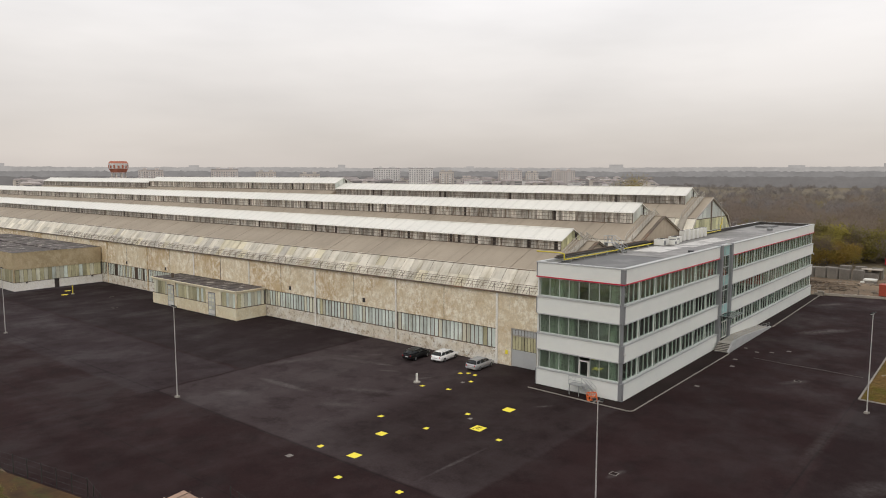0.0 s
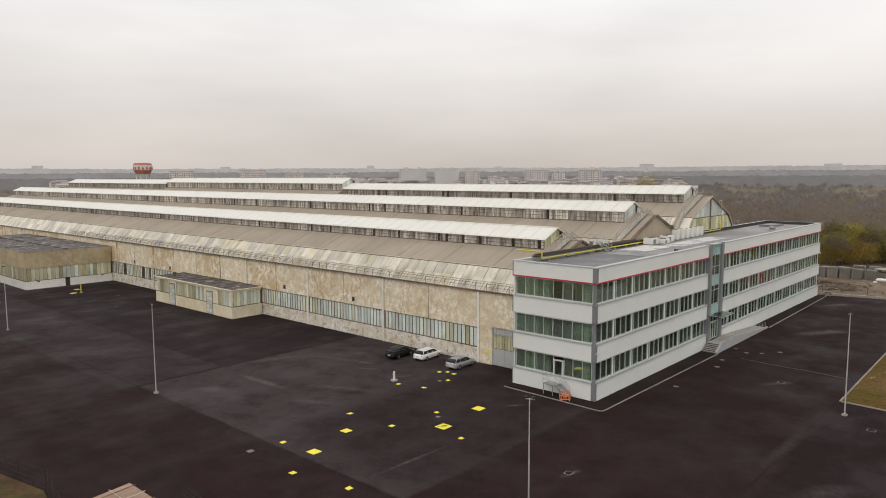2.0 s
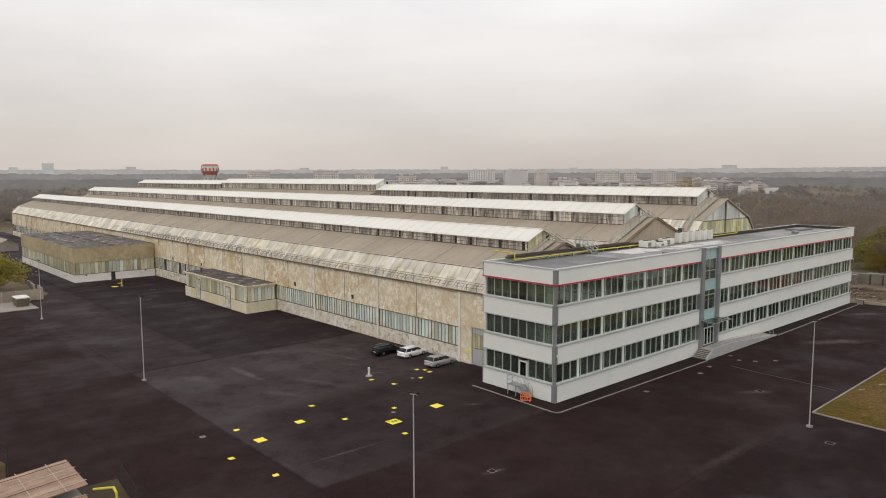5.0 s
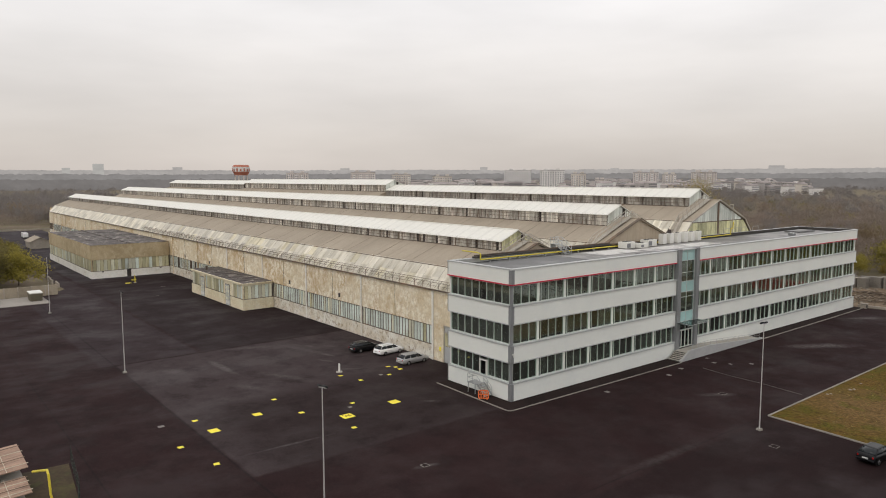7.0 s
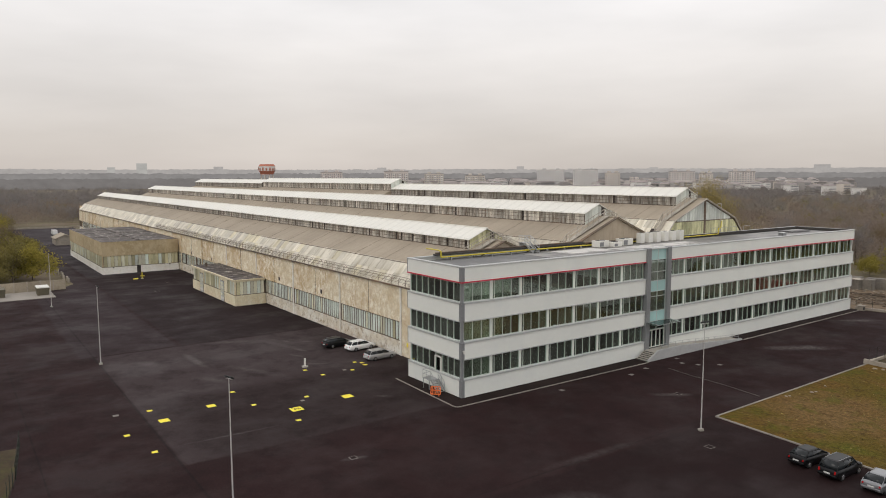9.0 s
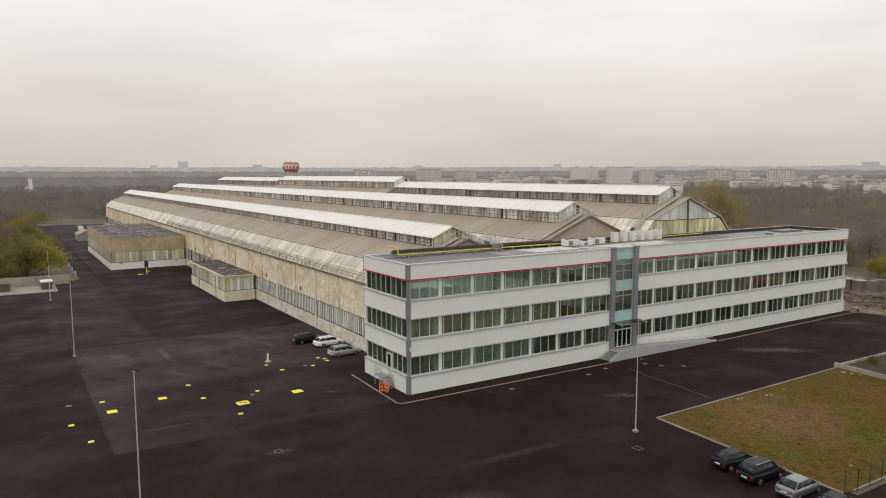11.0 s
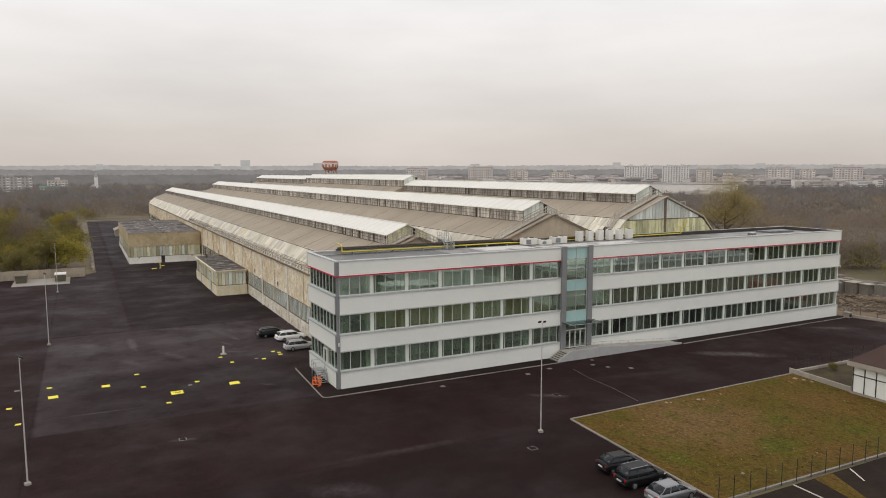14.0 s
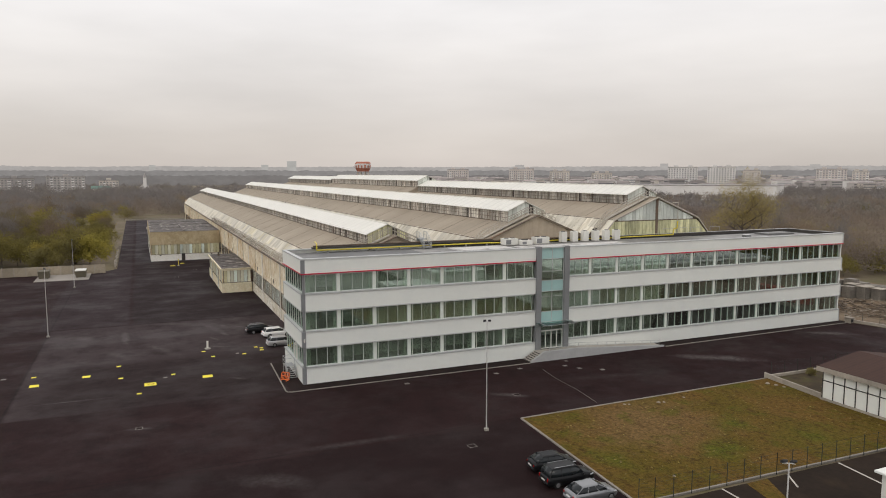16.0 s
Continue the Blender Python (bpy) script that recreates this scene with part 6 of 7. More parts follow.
part("roof", bevelled(Geo().box(15.2, 108.0, 2.8, 17.6, 114.4, 3.0), WHITE_CLAD, "roof", 0.03), None, kiosk)
part("wall", Geo().box(19.0, 103.6, 0, 24.0, 114.0, 2.5), MACHINE, kiosk)
part("roof", bevelled(Geo().box(18.6, 103.0, 2.5, 24.4, 114.4, 2.75), WHITE_CLAD, "roof", 0.03), None, kiosk)
part("vent", Geo().tube((19.4, 103.6, 2.75), (19.4, 103.6, 3.3), 0.12, 0.12, 8), MACHINE, kiosk)

mirror_hall = thing("warehouse", "low white flat-roofed building beyond the car park", "warehouse")
for x0, x1, y0, y1 in ((27, 75, 82, 102.9), (20.5, 75, 115, 126.9), (12, 75, 142, 205)):
    part("wall", Geo().box(x0, y0, 0, x1, y1, 4.4), MACHINE, mirror_hall)
    part("roof", Geo().box(x0 - 0.4, y0 - 0.4, 4.4, x1 + 0.4, y1 + 0.4, 4.65), WHITE_CLAD, mirror_hall, "white sheet roof")
    for i in range(4):
        part("roof_light", Geo().box(x0 + 2 + (x1 - x0) * i / 4, y0 + 1, 4.65, x0 + 5 + (x1 - x0) * i / 4, y1 - 1, 5.1), LIGHT_TRIM, mirror_hall)

# ---------------------------------------------------------------- north end: rubble yard
DIRT = surf("pale_brown_dirt", (0.175, 0.125, 0.080), 0.95, vary=0.3, big=0.08, small=1.0, stain=(0.085, 0.06, 0.04), stain_scale=0.2, bump=0.4, bump_scale=2)
flat("dirt_yard", Geo().poly((-70, 170.4, 0.0), (-32.2, 170.2, 0.0), (-12.5, 174.6, 0.0), (40, 178, 0.0), (40, 214, 0.0), (-80, 216, 0.0)), DIRT, "pale brown dirt yard strewn with rubble", category="dirt yard")
flat("low_wall", Geo().slab((-33.5, 169.9, 0.45), (-12.3, 174.2, 0.45), (-12.4, 174.55, 0.45), (-33.6, 170.25, 0.45), 0.47), WALLC, "low concrete wall at the end of the yard", category="wall")
fence([(-33.4, 170.1), (-22.5, 172.3)], 1.9, 2.6, "thin wire fence at the end of the yard", 4)
cab = thing("meter_cabinet", "small grey concrete meter cabinet by the kerb end", "cabinet")
part("body", Geo().box(-32.6, 168.9, 0, -31.6, 169.7, 0.85), WALLC, cab)
part("door", Geo().box(-31.6, 169.0, 0.15, -31.57, 169.6, 0.7), BLACK, cab)
part("lid", Geo().box(-32.75, 168.75, 0.85, -31.45, 169.85, 1.0), WALLC, cab)
REDC = surf("red_container_paint", (0.36, 0.065, 0.035), 0.6, vary=0.15, stain=(0.25, 0.05, 0.03))
cont = thing("container", "red steel shipping container behind the low wall", "container")
part("box", Geo().box(-22.1, 176.0, 0.1, -9.9, 178.4, 2.6), REDC, cont)
for i in range(24):
    part("rib", Geo().box(-22.0 + 0.5 * i, 175.95, 0.15, -21.75 + 0.5 * i, 175.999, 2.5), REDC, cont)
part("base", Geo().box(-22.1, 176.1, 0, -9.9, 178.3, 0.1), BLACK, cont)
PALLET = surf("grey_weathered_timber", (0.21, 0.19, 0.165), 0.9, vary=0.25, island=0.3)
rr = random.Random(8)


def crate_stack(x, y, w, d, h):
    ob = thing("pallet_stack", "stack of grey weathered pallets and crates", "pallets", "stacks in the rubble yard")
    n = max(3, int(h / 0.3))
    for i in range(n):
        z = h * i / n
        o = rr.uniform(-0.08, 0.08)
        part("pallet", Geo().box(x + o, y + o, z, x + w + o, y + d + o, z + 0.1).box(x + o + 0.1, y + o + 0.1, z + 0.1, x + w + o - 0.1, y + d + o - 0.1, z + h / n), PALLET, ob)
    for i in range(4):
        part("board", Geo().box(x + w * i / 4 + 0.05, y - 0.1, 0, x + w * i / 4 + 0.35, y - 0.04, h), PALLET, ob)


for i in range(13):
    crate_stack(-64 + 2.75 * i + rr.uniform(-0.1, 0.1), 199 + rr.uniform(-0.4, 0.6), 2.45, 1.8, rr.uniform(2.2, 2.9))
for i in range(5):
    crate_stack(-42 + 3.6 * i, 204.5 + rr.uniform(-1, 1), 2.6, 1.8, rr.uniform(2.0, 2.9))
for i in range(8):
    x, y = -52.5 + 2.2 * (i % 5) + 1.0 * (i // 5), 190.0 + 2.0 * (i % 5) * 0.75 + 4.2 * (i // 5)
    crate_stack(x, y, 2.0, 1.9, 2.3 + 0.12 * (i % 3))
    if i % 3 != 1:
        ob = thing("board", "pale flat sheet lying on stacked pallets", "board", "sheets on the stacks")
        part("sheet", Geo().box(x - 0.25, y - 0.3, 2.3 + 0.12 * (i % 3) + 0.002, x + 2.3, y + 2.1, 2.42 + 0.12 * (i % 3)), WALLC, ob)
junk = Geo()
for i in range(150):
    x, y, z = rr.uniform(-47, -28), rr.uniform(177, 191), rr.uniform(0.1, 0.5)
    a, L, t = rr.uniform(0, 3.14), rr.uniform(0.5, 2.2), rr.uniform(-0.2, 0.2)
    c, d = math.cos(a) * L, math.sin(a) * L
    junk.slab((x - c, y - d, z), (x - c - d * 0.12, y - d + c * 0.12, z), (x + c - d * 0.12, y + d + c * 0.12, z + t), (x + c, y + d, z + t), -0.12)
tagged(part("debris", junk, surf("broken_timber", (0.135, 0.100, 0.070), 0.9, vary=0.3, island=0.5)), "broken boards and timber on the dirt", "debris", "", "stuff")
tarp = thing("covered_stack", "stack of boards under a white sheet", "stack")
part("boards", Geo().box(-27.9, 195.4, 0, -25.3, 197.4, 0.9), PALLET, tarp)
part("sheet", bevelled(Geo().box(-28.0, 195.3, 0.55, -25.2, 197.5, 1.05).box(-28.5, 195.0, 0.0, -27.6, 195.8, 0.5), MACHINE, "sheet", 0.12), None, tarp)
for x, y, w in ((-29.6, 202.0, 4.6),):
    cov = thing("shelter", "low shelter with a pale flat sheet roof", "shelter")
    part("roof", Geo().box(x, y, 2.5, x + w, y + 3.5, 2.62), WALLC, cov)
    for px_, py_ in ((x + 0.1, y + 0.1), (x + w - 0.3, y + 0.1), (x + 0.1, y + 3.2), (x + w - 0.3, y + 3.2)):
        part("post", Geo().box(px_, py_, 0, px_ + 0.15, py_ + 0.15, 2.5), RUST, cov)
    part("pile", Geo().box(x + 0.6, y + 0.6, 0, x + w - 0.8, y + 2.8, 1.7), PALLET, cov)
skip = thing("skip_container", "bright red open skip at the edge of the wood", "skip")
REDS = surf("bright_red_paint", (0.52, 0.03, 0.04), 0.5, vary=0.12)
part("tub", Geo().slab((-28.6, 236.0, 2.0), (-25.4, 236.0, 2.0), (-25.4, 237.8, 2.0), (-28.6, 237.8, 2.0), 1.7), REDS, skip)
part("rim", Geo().box(-28.7, 235.9, 2.0, -25.3, 236.05, 2.12).box(-28.7, 237.7, 2.0, -25.3, 237.9, 2.12), REDS, skip)
part("skids", Geo().box(-28.3, 236.1, 0, -28.0, 237.7, 0.31).box(-26.0, 236.1, 0, -25.7, 237.7, 0.31), BLACK, skip)
heap = Geo()
for i in range(700):
    x, y, s = rr.uniform(-52, -22), rr.uniform(174, 203), rr.uniform(0.10, 0.36)
    if noise.noise(Vector((x * 0.12, y * 0.12, 4))) < -0.05:
        continue
    k = stone(x, y, s, rr)
    b = len(heap.v)
    heap.v += k.v
    heap.f += [tuple(b + j for j in f) for f in k.f]
tagged(part("rubble", heap, RUBBLE), "scattered pale rubble and broken concrete", "rubble", "", "stuff")

# ---------------------------------------------------------------- west side: wall, slab, bins, hut
wallw = thing("boundary_wall", "pale precast concrete panel wall at the edge of the yard", "wall", "", "structure")
BWALL = surf("brown_grey_precast", (0.34, 0.29, 0.22), 0.9, vary=0.2, small=3, stain=(0.20, 0.165, 0.12), stain_scale=0.6, pieces=0.16)
pm = bevelled(Geo().box(-0.08, 0.05, 0, 0.08, 2.52, 2.3), BWALL, "wall_panel", 0.03)
pp = Geo().box(-0.16, -0.1, 0, 0.16, 0.1, 2.4).mesh("wall_post", WALLC)
for i in range(18):
    p = part("wall_panel", pm, None, wallw)
    p.location = (-153.2 + 0.03 * i, 0.9 + 2.6 * i, 0)
    p = part("wall_post", pp, None, wallw)
    p.location = (-153.2 + 0.03 * i, 0.9 + 2.6 * i, 0)
wall2 = thing("boundary_wall", "row of low pale concrete blocks along the service road", "wall", "", "structure")
for i in range(17):
    p = part("wall_block", bevelled(Geo().box(-0.9, -0.2, 0, 0.9, 0.2, 1.1), WALLC, "wall_block", 0.04) if i == 0 else blk, None, wall2)
    blk = p.data
    p.location = (-164 - 3.4 * i, 49.6 + 0.25 * math.sin(i * 2.1), 0)
    p.rotation_euler = (0, 0, 0.15 * math.sin(i * 3.3))
flat("concrete_slab", Geo().box(-152.6, 32.4, -0.02, -141.2, 44.3, 0.09), surf("pale_slab_concrete", (0.29, 0.265, 0.235), 0.85, vary=0.12, small=2), "pale concrete slab beside the boundary wall", category="slab")
BIN = surf("olive_bin_sheet", (0.13, 0.115, 0.080), 0.7, vary=0.2, stain=(0.15, 0.12, 0.08))
for x, y, m, lb in ((-149.5, 33.0, BIN, "dull olive waste container on the slab"), (-148.5, 41.2, MACHINE, "pale grey waste container on the slab")):
    ob = thing("waste_container", lb, "container")
    part("body", Geo().loft([[(x, y, 0.15), (x + 3.2, y, 0.15), (x + 3.2, y + 2.2, 0.15), (x, y + 2.2, 0.15)], [(x - 0.3, y - 0.1, 1.7), (x + 3.5, y - 0.1, 1.7), (x + 3.5, y + 2.3, 1.7), (x - 0.3, y + 2.3, 1.7)]]), BIN, ob)
    part("lid", bevelled(Geo().box(x - 0.4, y - 0.15, 1.7, x + 3.6, y + 2.35, 1.95), m, "lid", 0.05), None, ob)
    part("skid", Geo().box(x, y + 0.2, 0.09, x + 3.2, y + 0.4, 0.16).box(x, y + 1.8, 0.09, x + 3.2, y + 2.0, 0.16), BLACK, ob)
flat("low_wall", Geo().box(-377.4, 49.0, 0, -377.0, 90.0, 0.8), WALLC, "low concrete wall across the end of the service road", category="wall")
hut = thing("hut", "small grey hut with a pitched roof beside the service road", "hut")
part("wall", Geo().prism_x([(59.3, 0), (65.7, 0), (65.7, 2.6), (62.5, 4.0), (59.3, 2.6)], -284, -272), WALLC, hut)
part("roof", Geo().slab((-284.4, 58.9, 2.5), (-271.6, 58.9, 2.5), (-271.6, 62.5, 4.15), (-284.4, 62.5, 4.15), 0.1).slab((-284.4, 62.5, 4.15), (-271.6, 62.5, 4.15), (-271.6, 66.1, 2.5), (-284.4, 66.1, 2.5), 0.1), ROOF_SHEET, hut)
van = thing("van", "white van parked at the far end of the service road", "van")
part("body", bevelled(Geo().box(-330, 64, 0.4, -325, 66, 2.4), PAINT["white"], "body", 0.15), None, van)
for x in (-329, -326):
    for y in (63.98, 65.8):
        part("wheel", Geo().tube((x, y, 0.35), (x, y + 0.22, 0.35), 0.35, 0.35, 12), TYRE, van)

# ---------------------------------------------------------------- south-west corner: lean-to roofs, scrub, fence
TILE = surf("brown_roof_board", (0.34, 0.225, 0.165), 0.85, vary=0.2, big=0.4, small=3, stain=(0.24, 0.16, 0.12), stretch=(1, 0.2, 1), stain_scale=1.5, pieces=0.14)
ROPE = surf("pale_batten", (0.52, 0.46, 0.36), 0.8, vary=0.15)


def lean_to(x0, x1, y0, y1, z, drop, label):
    ob = thing("shed", label, "shed")
    part("wall", Geo().box(x0 + 0.3, y0, 0, x1 - 0.3, y1 - 0.35, z - drop - 0.2), CONCRETE, ob)
    n = 12
    for i in range(n):
        a, b = x0 + (x1 - x0) * i / n, x0 + (x1 - x0) * (i + 1) / n - 0.03
        part("roof_board", Geo().slab((a, y0, z - drop), (b, y0, z - drop), (b, y1, z + 0.01 * (i % 2)), (a, y1, z + 0.01 * (i % 2)), 0.06), TILE, ob)
    for i in range(4):
        y = y0 + (y1 - y0) * (i + 0.6) / 4.3
        zz = z - drop + drop * (y - y0) / (y1 - y0) + 0.06
        part("batten", Geo().tube((x0 - 0.15, y, zz), (x1 + 0.15, y, zz), 0.03, n=5), ROPE, ob)
    for i in range(4):
        x = x0 + (x1 - x0) * (i + 0.5) / 4
        part("cross_batten", Geo().tube((x, y0, z - drop + 0.09), (x, y1 + 0.1, z + 0.09), 0.03, n=5), ROPE if i % 2 else RUST, ob)


lean_to(-46.4, -40.1, 17.0, 26.2, 3.0, 0.7, "lean-to shed with a brown boarded roof")
lean_to(-39.9, -36.2, 17.0, 25.9, 2.4, 0.6, "lower lean-to shed with a brown boarded roof")
gp = thing("gas_pipe", "yellow gas pipe rising from the ground beside the shed", "pipe")
part("pipe_run", Geo().path([(-39.5, 26.4, 2.75), (-36.6, 27.0, 3.7), (-36.0, 27.0, 3.5), (-35.9, 27.05, 2.0), (-35.8, 27.2, 1.2)], 0.09, 8), YELLOW_PIPE, gp)
part("valve", Geo().tube((-35.8, 27.2, 1.2), (-35.8, 27.2, 0.95), 0.13, 0.13, 8), BLACK, gp)
part("pipe_run", Geo().tube((-35.8, 27.2, 0.96), (-35.8, 27.2, 0), 0.09, 0.09, 8), YELLOW_PIPE, gp)
flat("scrub_plot", Geo().poly((-47.5, 17, 0.03), (-34.0, 17, 0.03), (-34.2, 28.5, 0.03), (-38.5, 29.4, 0.03), (-46.8, 30.2, 0.03)), MOSSY, "mossy strip of soil beside the sheds", category="ground")
fence([(-46.8, 30.4), (-38.5, 29.5), (-34.2, 28.6)], 1.7, 1.3, "dark thin fence beside the sheds", 4)
VERGE = surf("rusty_brown_undergrowth", (0.066, 0.032, 0.008), 0.95, vary=0.4, big=0.3, small=2.5, stain=(0.058, 0.048, 0.008), stain_at=(0.46, 0.6), stain_scale=0.5, bump=0.6, bump_scale=3)
flat("scrub_plot", Geo().poly((-140, 2, 0.03), (-49.5, 2, 0.03), (-49.8, 22.4, 0.03), (-57.0, 23.6, 0.03), (-69, 21.2, 0.03), (-140, 14, 0.03)), VERGE, "overgrown brown and green verge", category="ground")
fence([(-90, 18.6), (-69, 21.4), (-57.0, 23.8), (-49.8, 22.6)], 1.8, 2.0, "dark thin fence along the overgrown verge", 4)

# ---------------------------------------------------------------- trees
def foliage(name, a, b, c, scale, spread=0.3):
    m, n, l, p = nodes_of(name)
    pos = n.new("ShaderNodeNewGeometry")
    vec = pos.outputs["Position"]
    col = blend(n, l, ranged(n, l, noise_at(n, l, vec, scale, 3, 0.6), 0.40, 0.60), a, b)
    col = blend(n, l, ranged(n, l, noise_at(n, l, vec, scale * 0.45, 3, 0.6), 0.52, 0.64), col, c)
    col = blend(n, l, 1.0, col, ranged(n, l, pos.outputs["Random Per Island"], 0, 1, 1 - spread, 1 + spread), "MULTIPLY")
    l.new(col, p.inputs["Base Color"])
    p.inputs["Roughness"].default_value = 0.9
    p.inputs["Specular IOR Level"].default_value = 0.1
    tl, mx = n.new("ShaderNodeBsdfTranslucent"), n.new("ShaderNodeMixShader")   # light through thin leaves and twigs
    mx.inputs[0].default_value = 0.42
    l.new(col, tl.inputs[0])
    l.new(p.outputs[0], mx.inputs[1])
    l.new(tl.outputs[0], mx.inputs[2])
    l.new(mx.outputs[0], n["Material Output"].inputs[0])
    return m


BARK = surf("grey_brown_bark", (0.13, 0.105, 0.085), 0.95, vary=0.3, small=4)
LEAF_OLIVE = foliage("olive_autumn_leaves", (0.245, 0.208, 0.068), (0.19, 0.165, 0.068), (0.30, 0.255, 0.066), 0.08, 0.22)
LEAF_YELLOW = foliage("yellowing_leaves", (0.335, 0.285, 0.068), (0.27, 0.235, 0.065), (0.32, 0.225, 0.065), 0.1, 0.22)
TWIG_BROWN = foliage("brown_bare_twigs", (0.21, 0.160, 0.120), (0.175, 0.140, 0.098), (0.22, 0.160, 0.095), 0.05)
# haze put into the colour: paler, greyer versions of the brown twigs
TWIG_HAZED = foliage("brown_twigs_hazed", (0.27, 0.218, 0.182), (0.23, 0.19, 0.155), (0.275, 0.214, 0.150), 0.03, 0.12)
TWIG_GREY = foliage("grey_twigs_hazed", (0.26, 0.236, 0.226), (0.225, 0.206, 0.195), (0.235, 0.212, 0.178), 0.015, 0.12)


def grow(seed, height, spread, cards, size, twiggy, low=0.17, thick=0.07):
    """Trunk with limbs and branches, and the small leaves or twigs at their ends."""
    q = random.Random(seed)
    wood, crown = Geo(), Geo()
    tips = []
    base_h = height * low * q.uniform(0.7, 1.3)
    lean = (q.uniform(-0.3, 0.3), q.uniform(-0.3, 0.3))
    top = (lean[0], lean[1], height * 0.62)
    wood.tube((0, 0, -0.1), (lean[0] * 0.4, lean[1] * 0.4, base_h), height * 0.022, height * 0.017, 7)
    wood.tube((lean[0] * 0.4, lean[1] * 0.4, base_h), top, height * 0.017, height * 0.006, 6)
    for i in range(11):
        a = i * 2.4 + q.uniform(-0.4, 0.4)
        f = 0.1 + 0.9 * i / 10
        z0 = base_h + (top[2] - base_h) * f * 0.9
        ln = spread * q.uniform(0.75, 1.1) * (1.05 - 0.55 * f)
        p0 = (lean[0] * (0.4 + 0.6 * f), lean[1] * (0.4 + 0.6 * f), z0)
        p1 = (p0[0] + math.cos(a) * ln, p0[1] + math.sin(a) * ln, z0 + height * q.uniform(0.14, 0.32))
        wood.tube(p0, p1, height * 0.008, height * 0.003, 5, False)
        tips.append(p1)
        for k in range(4):
            g_ = q.uniform(0.35, 1.0)
            s = [p0[j] + (p1[j] - p0[j]) * g_ for j in range(3)]
            e = (s[0] + q.gauss(0, 1) * ln * 0.35, s[1] + q.gauss(0, 1) * ln * 0.35, s[2] + abs(q.gauss(0.1, 0.12)) * height)
            wood.tube(s, e, height * 0.0035, height * 0.0012, 3, False)
            tips.append(e)
    tips.append((top[0], top[1], height * 0.8))
    for i in range(cards):
        t = q.choice(tips)
        sg = spread * 0.17
        c = Vector((t[0] + q.gauss(0, sg), t[1] + q.gauss(0, sg), max(0.25, t[2] + q.gauss(0, sg * 0.8))))
        if twiggy:
            d = Vector((q.gauss(0, 0.5), q.gauss(0, 0.5), q.uniform(0.3, 1.2))).normalized() * size * q.uniform(1.2, 2.6)
            w = d.orthogonal().normalized() * size * thick
            crown.poly(c - w, c + w, c + d)
        else:
            u = Vector((q.gauss(0, 1), q.gauss(0, 1), q.gauss(0, 1))).normalized() * size * q.uniform(0.6, 1.3)
            v = u.orthogonal().normalized() * size * q.uniform(0.35, 0.7)
            crown.poly(c - u, c + v, c + u, c - v)
    return wood, crown


def tree_kind(seed, height, spread, cards, size, mat, twiggy, label, low=0.17):
    wood, crown = grow(seed, height, spread, cards, size, twiggy, low)
    ob = thing("tree", label, "tree", "trees round the site")
    part("trunk", wood, BARK, ob)
    part("crown", crown, mat, ob)
    return ob


KINDS = [tree_kind(11, 9.0, 3.6, 2600, 0.20, LEAF_OLIVE, False, "olive-brown autumn tree with thinning leaves"),
         tree_kind(12, 7.5, 3.4, 2400, 0.19, LEAF_YELLOW, False, "yellowing autumn tree with thinning leaves"),
         tree_kind(13, 11.0, 4.2, 3200, 0.42, TWIG_BROWN, True, "bare brown tree with fine upright twigs"),
         tree_kind(14, 10.0, 4.0, 2800, 0.22, LEAF_OLIVE, False, "broad olive-brown autumn tree"),
         tree_kind(15, 13.0, 4.6, 3200, 0.45, TWIG_GREY, True, "tall bare grey tree with fine twigs"),
         tree_kind(16, 21.5, 8.6, 10500, 0.55, foliage("ochre_bare_twigs", (0.36, 0.29, 0.11), (0.31, 0.25, 0.10), (0.27, 0.22, 0.09), 0.1), True, "very tall ochre bare tree with upright branches"),
         tree_kind(17, 8.0, 4.4, 3400, 0.26, LEAF_OLIVE, False, "dense olive-brown thicket tree leafy to the ground", 0.05),
         tree_kind(18, 7.0, 4.2, 3200, 0.25, LEAF_YELLOW, False, "dense yellowing thicket tree leafy to the ground", 0.05)]
tr = random.Random(21)
placed = []


def plant(x, y, kind, s):
    ob = KINDS[kind]
    m = pose(x, y, 0, 0, 0, tr.uniform(0, 360))
    if kind in placed:
        ob = copy_thing(ob, m)
    placed.append(kind)
    ob.matrix_basis = m @ Matrix.Diagonal((s, s, s * tr.uniform(0.9, 1.1), 1))


# wood behind the boundary wall and along the service road
for i in range(165):
    x = tr.uniform(-330, -161) if i % 3 else tr.uniform(-215, -161)
    y = tr.uniform(-35, 44.0) if x < -170 else tr.uniform(-20, 36)
    plant(x, y, tr.choice((0, 6, 6, 7, 2, 3, 6, 2, 7, 4)), tr.uniform(0.8, 1.25))
# trees behind the rubble yard
for i in range(60):
    x, y = tr.uniform(-95, 60), tr.uniform(219, 290)
    if -36 < x < -18 and y < 243:
        y += 25
    plant(x, y, tr.choice((6, 7, 1, 2, 3, 6, 7) if x > -55 else (0, 2, 2, 4, 6, 4)), tr.uniform(0.65, 1.0))
for i in range(26):
    x, y = -46 + 1.5 * i + tr.uniform(-1.5, 1.5), tr.uniform(224, 246)
    if x > -34:
        y += 22
    plant(x, y, (7, 6, 7, 1, 7, 6, 2)[i % 7], tr.uniform(1.0, 1.45) if i % 7 != 6 else 0.9)
for i in range(16):
    plant(tr.uniform(-10, 45), tr.uniform(181, 214), tr.choice((6, 7, 6, 3)), tr.uniform(0.4, 0.6))
# trees behind the hall
for i in range(36):
    plant(tr.uniform(-330, -75), tr.uniform(175, 300), tr.choice((2, 4, 4, 0)), tr.uniform(0.7, 1.0))
plant(-96, 211, 5, 1.22)
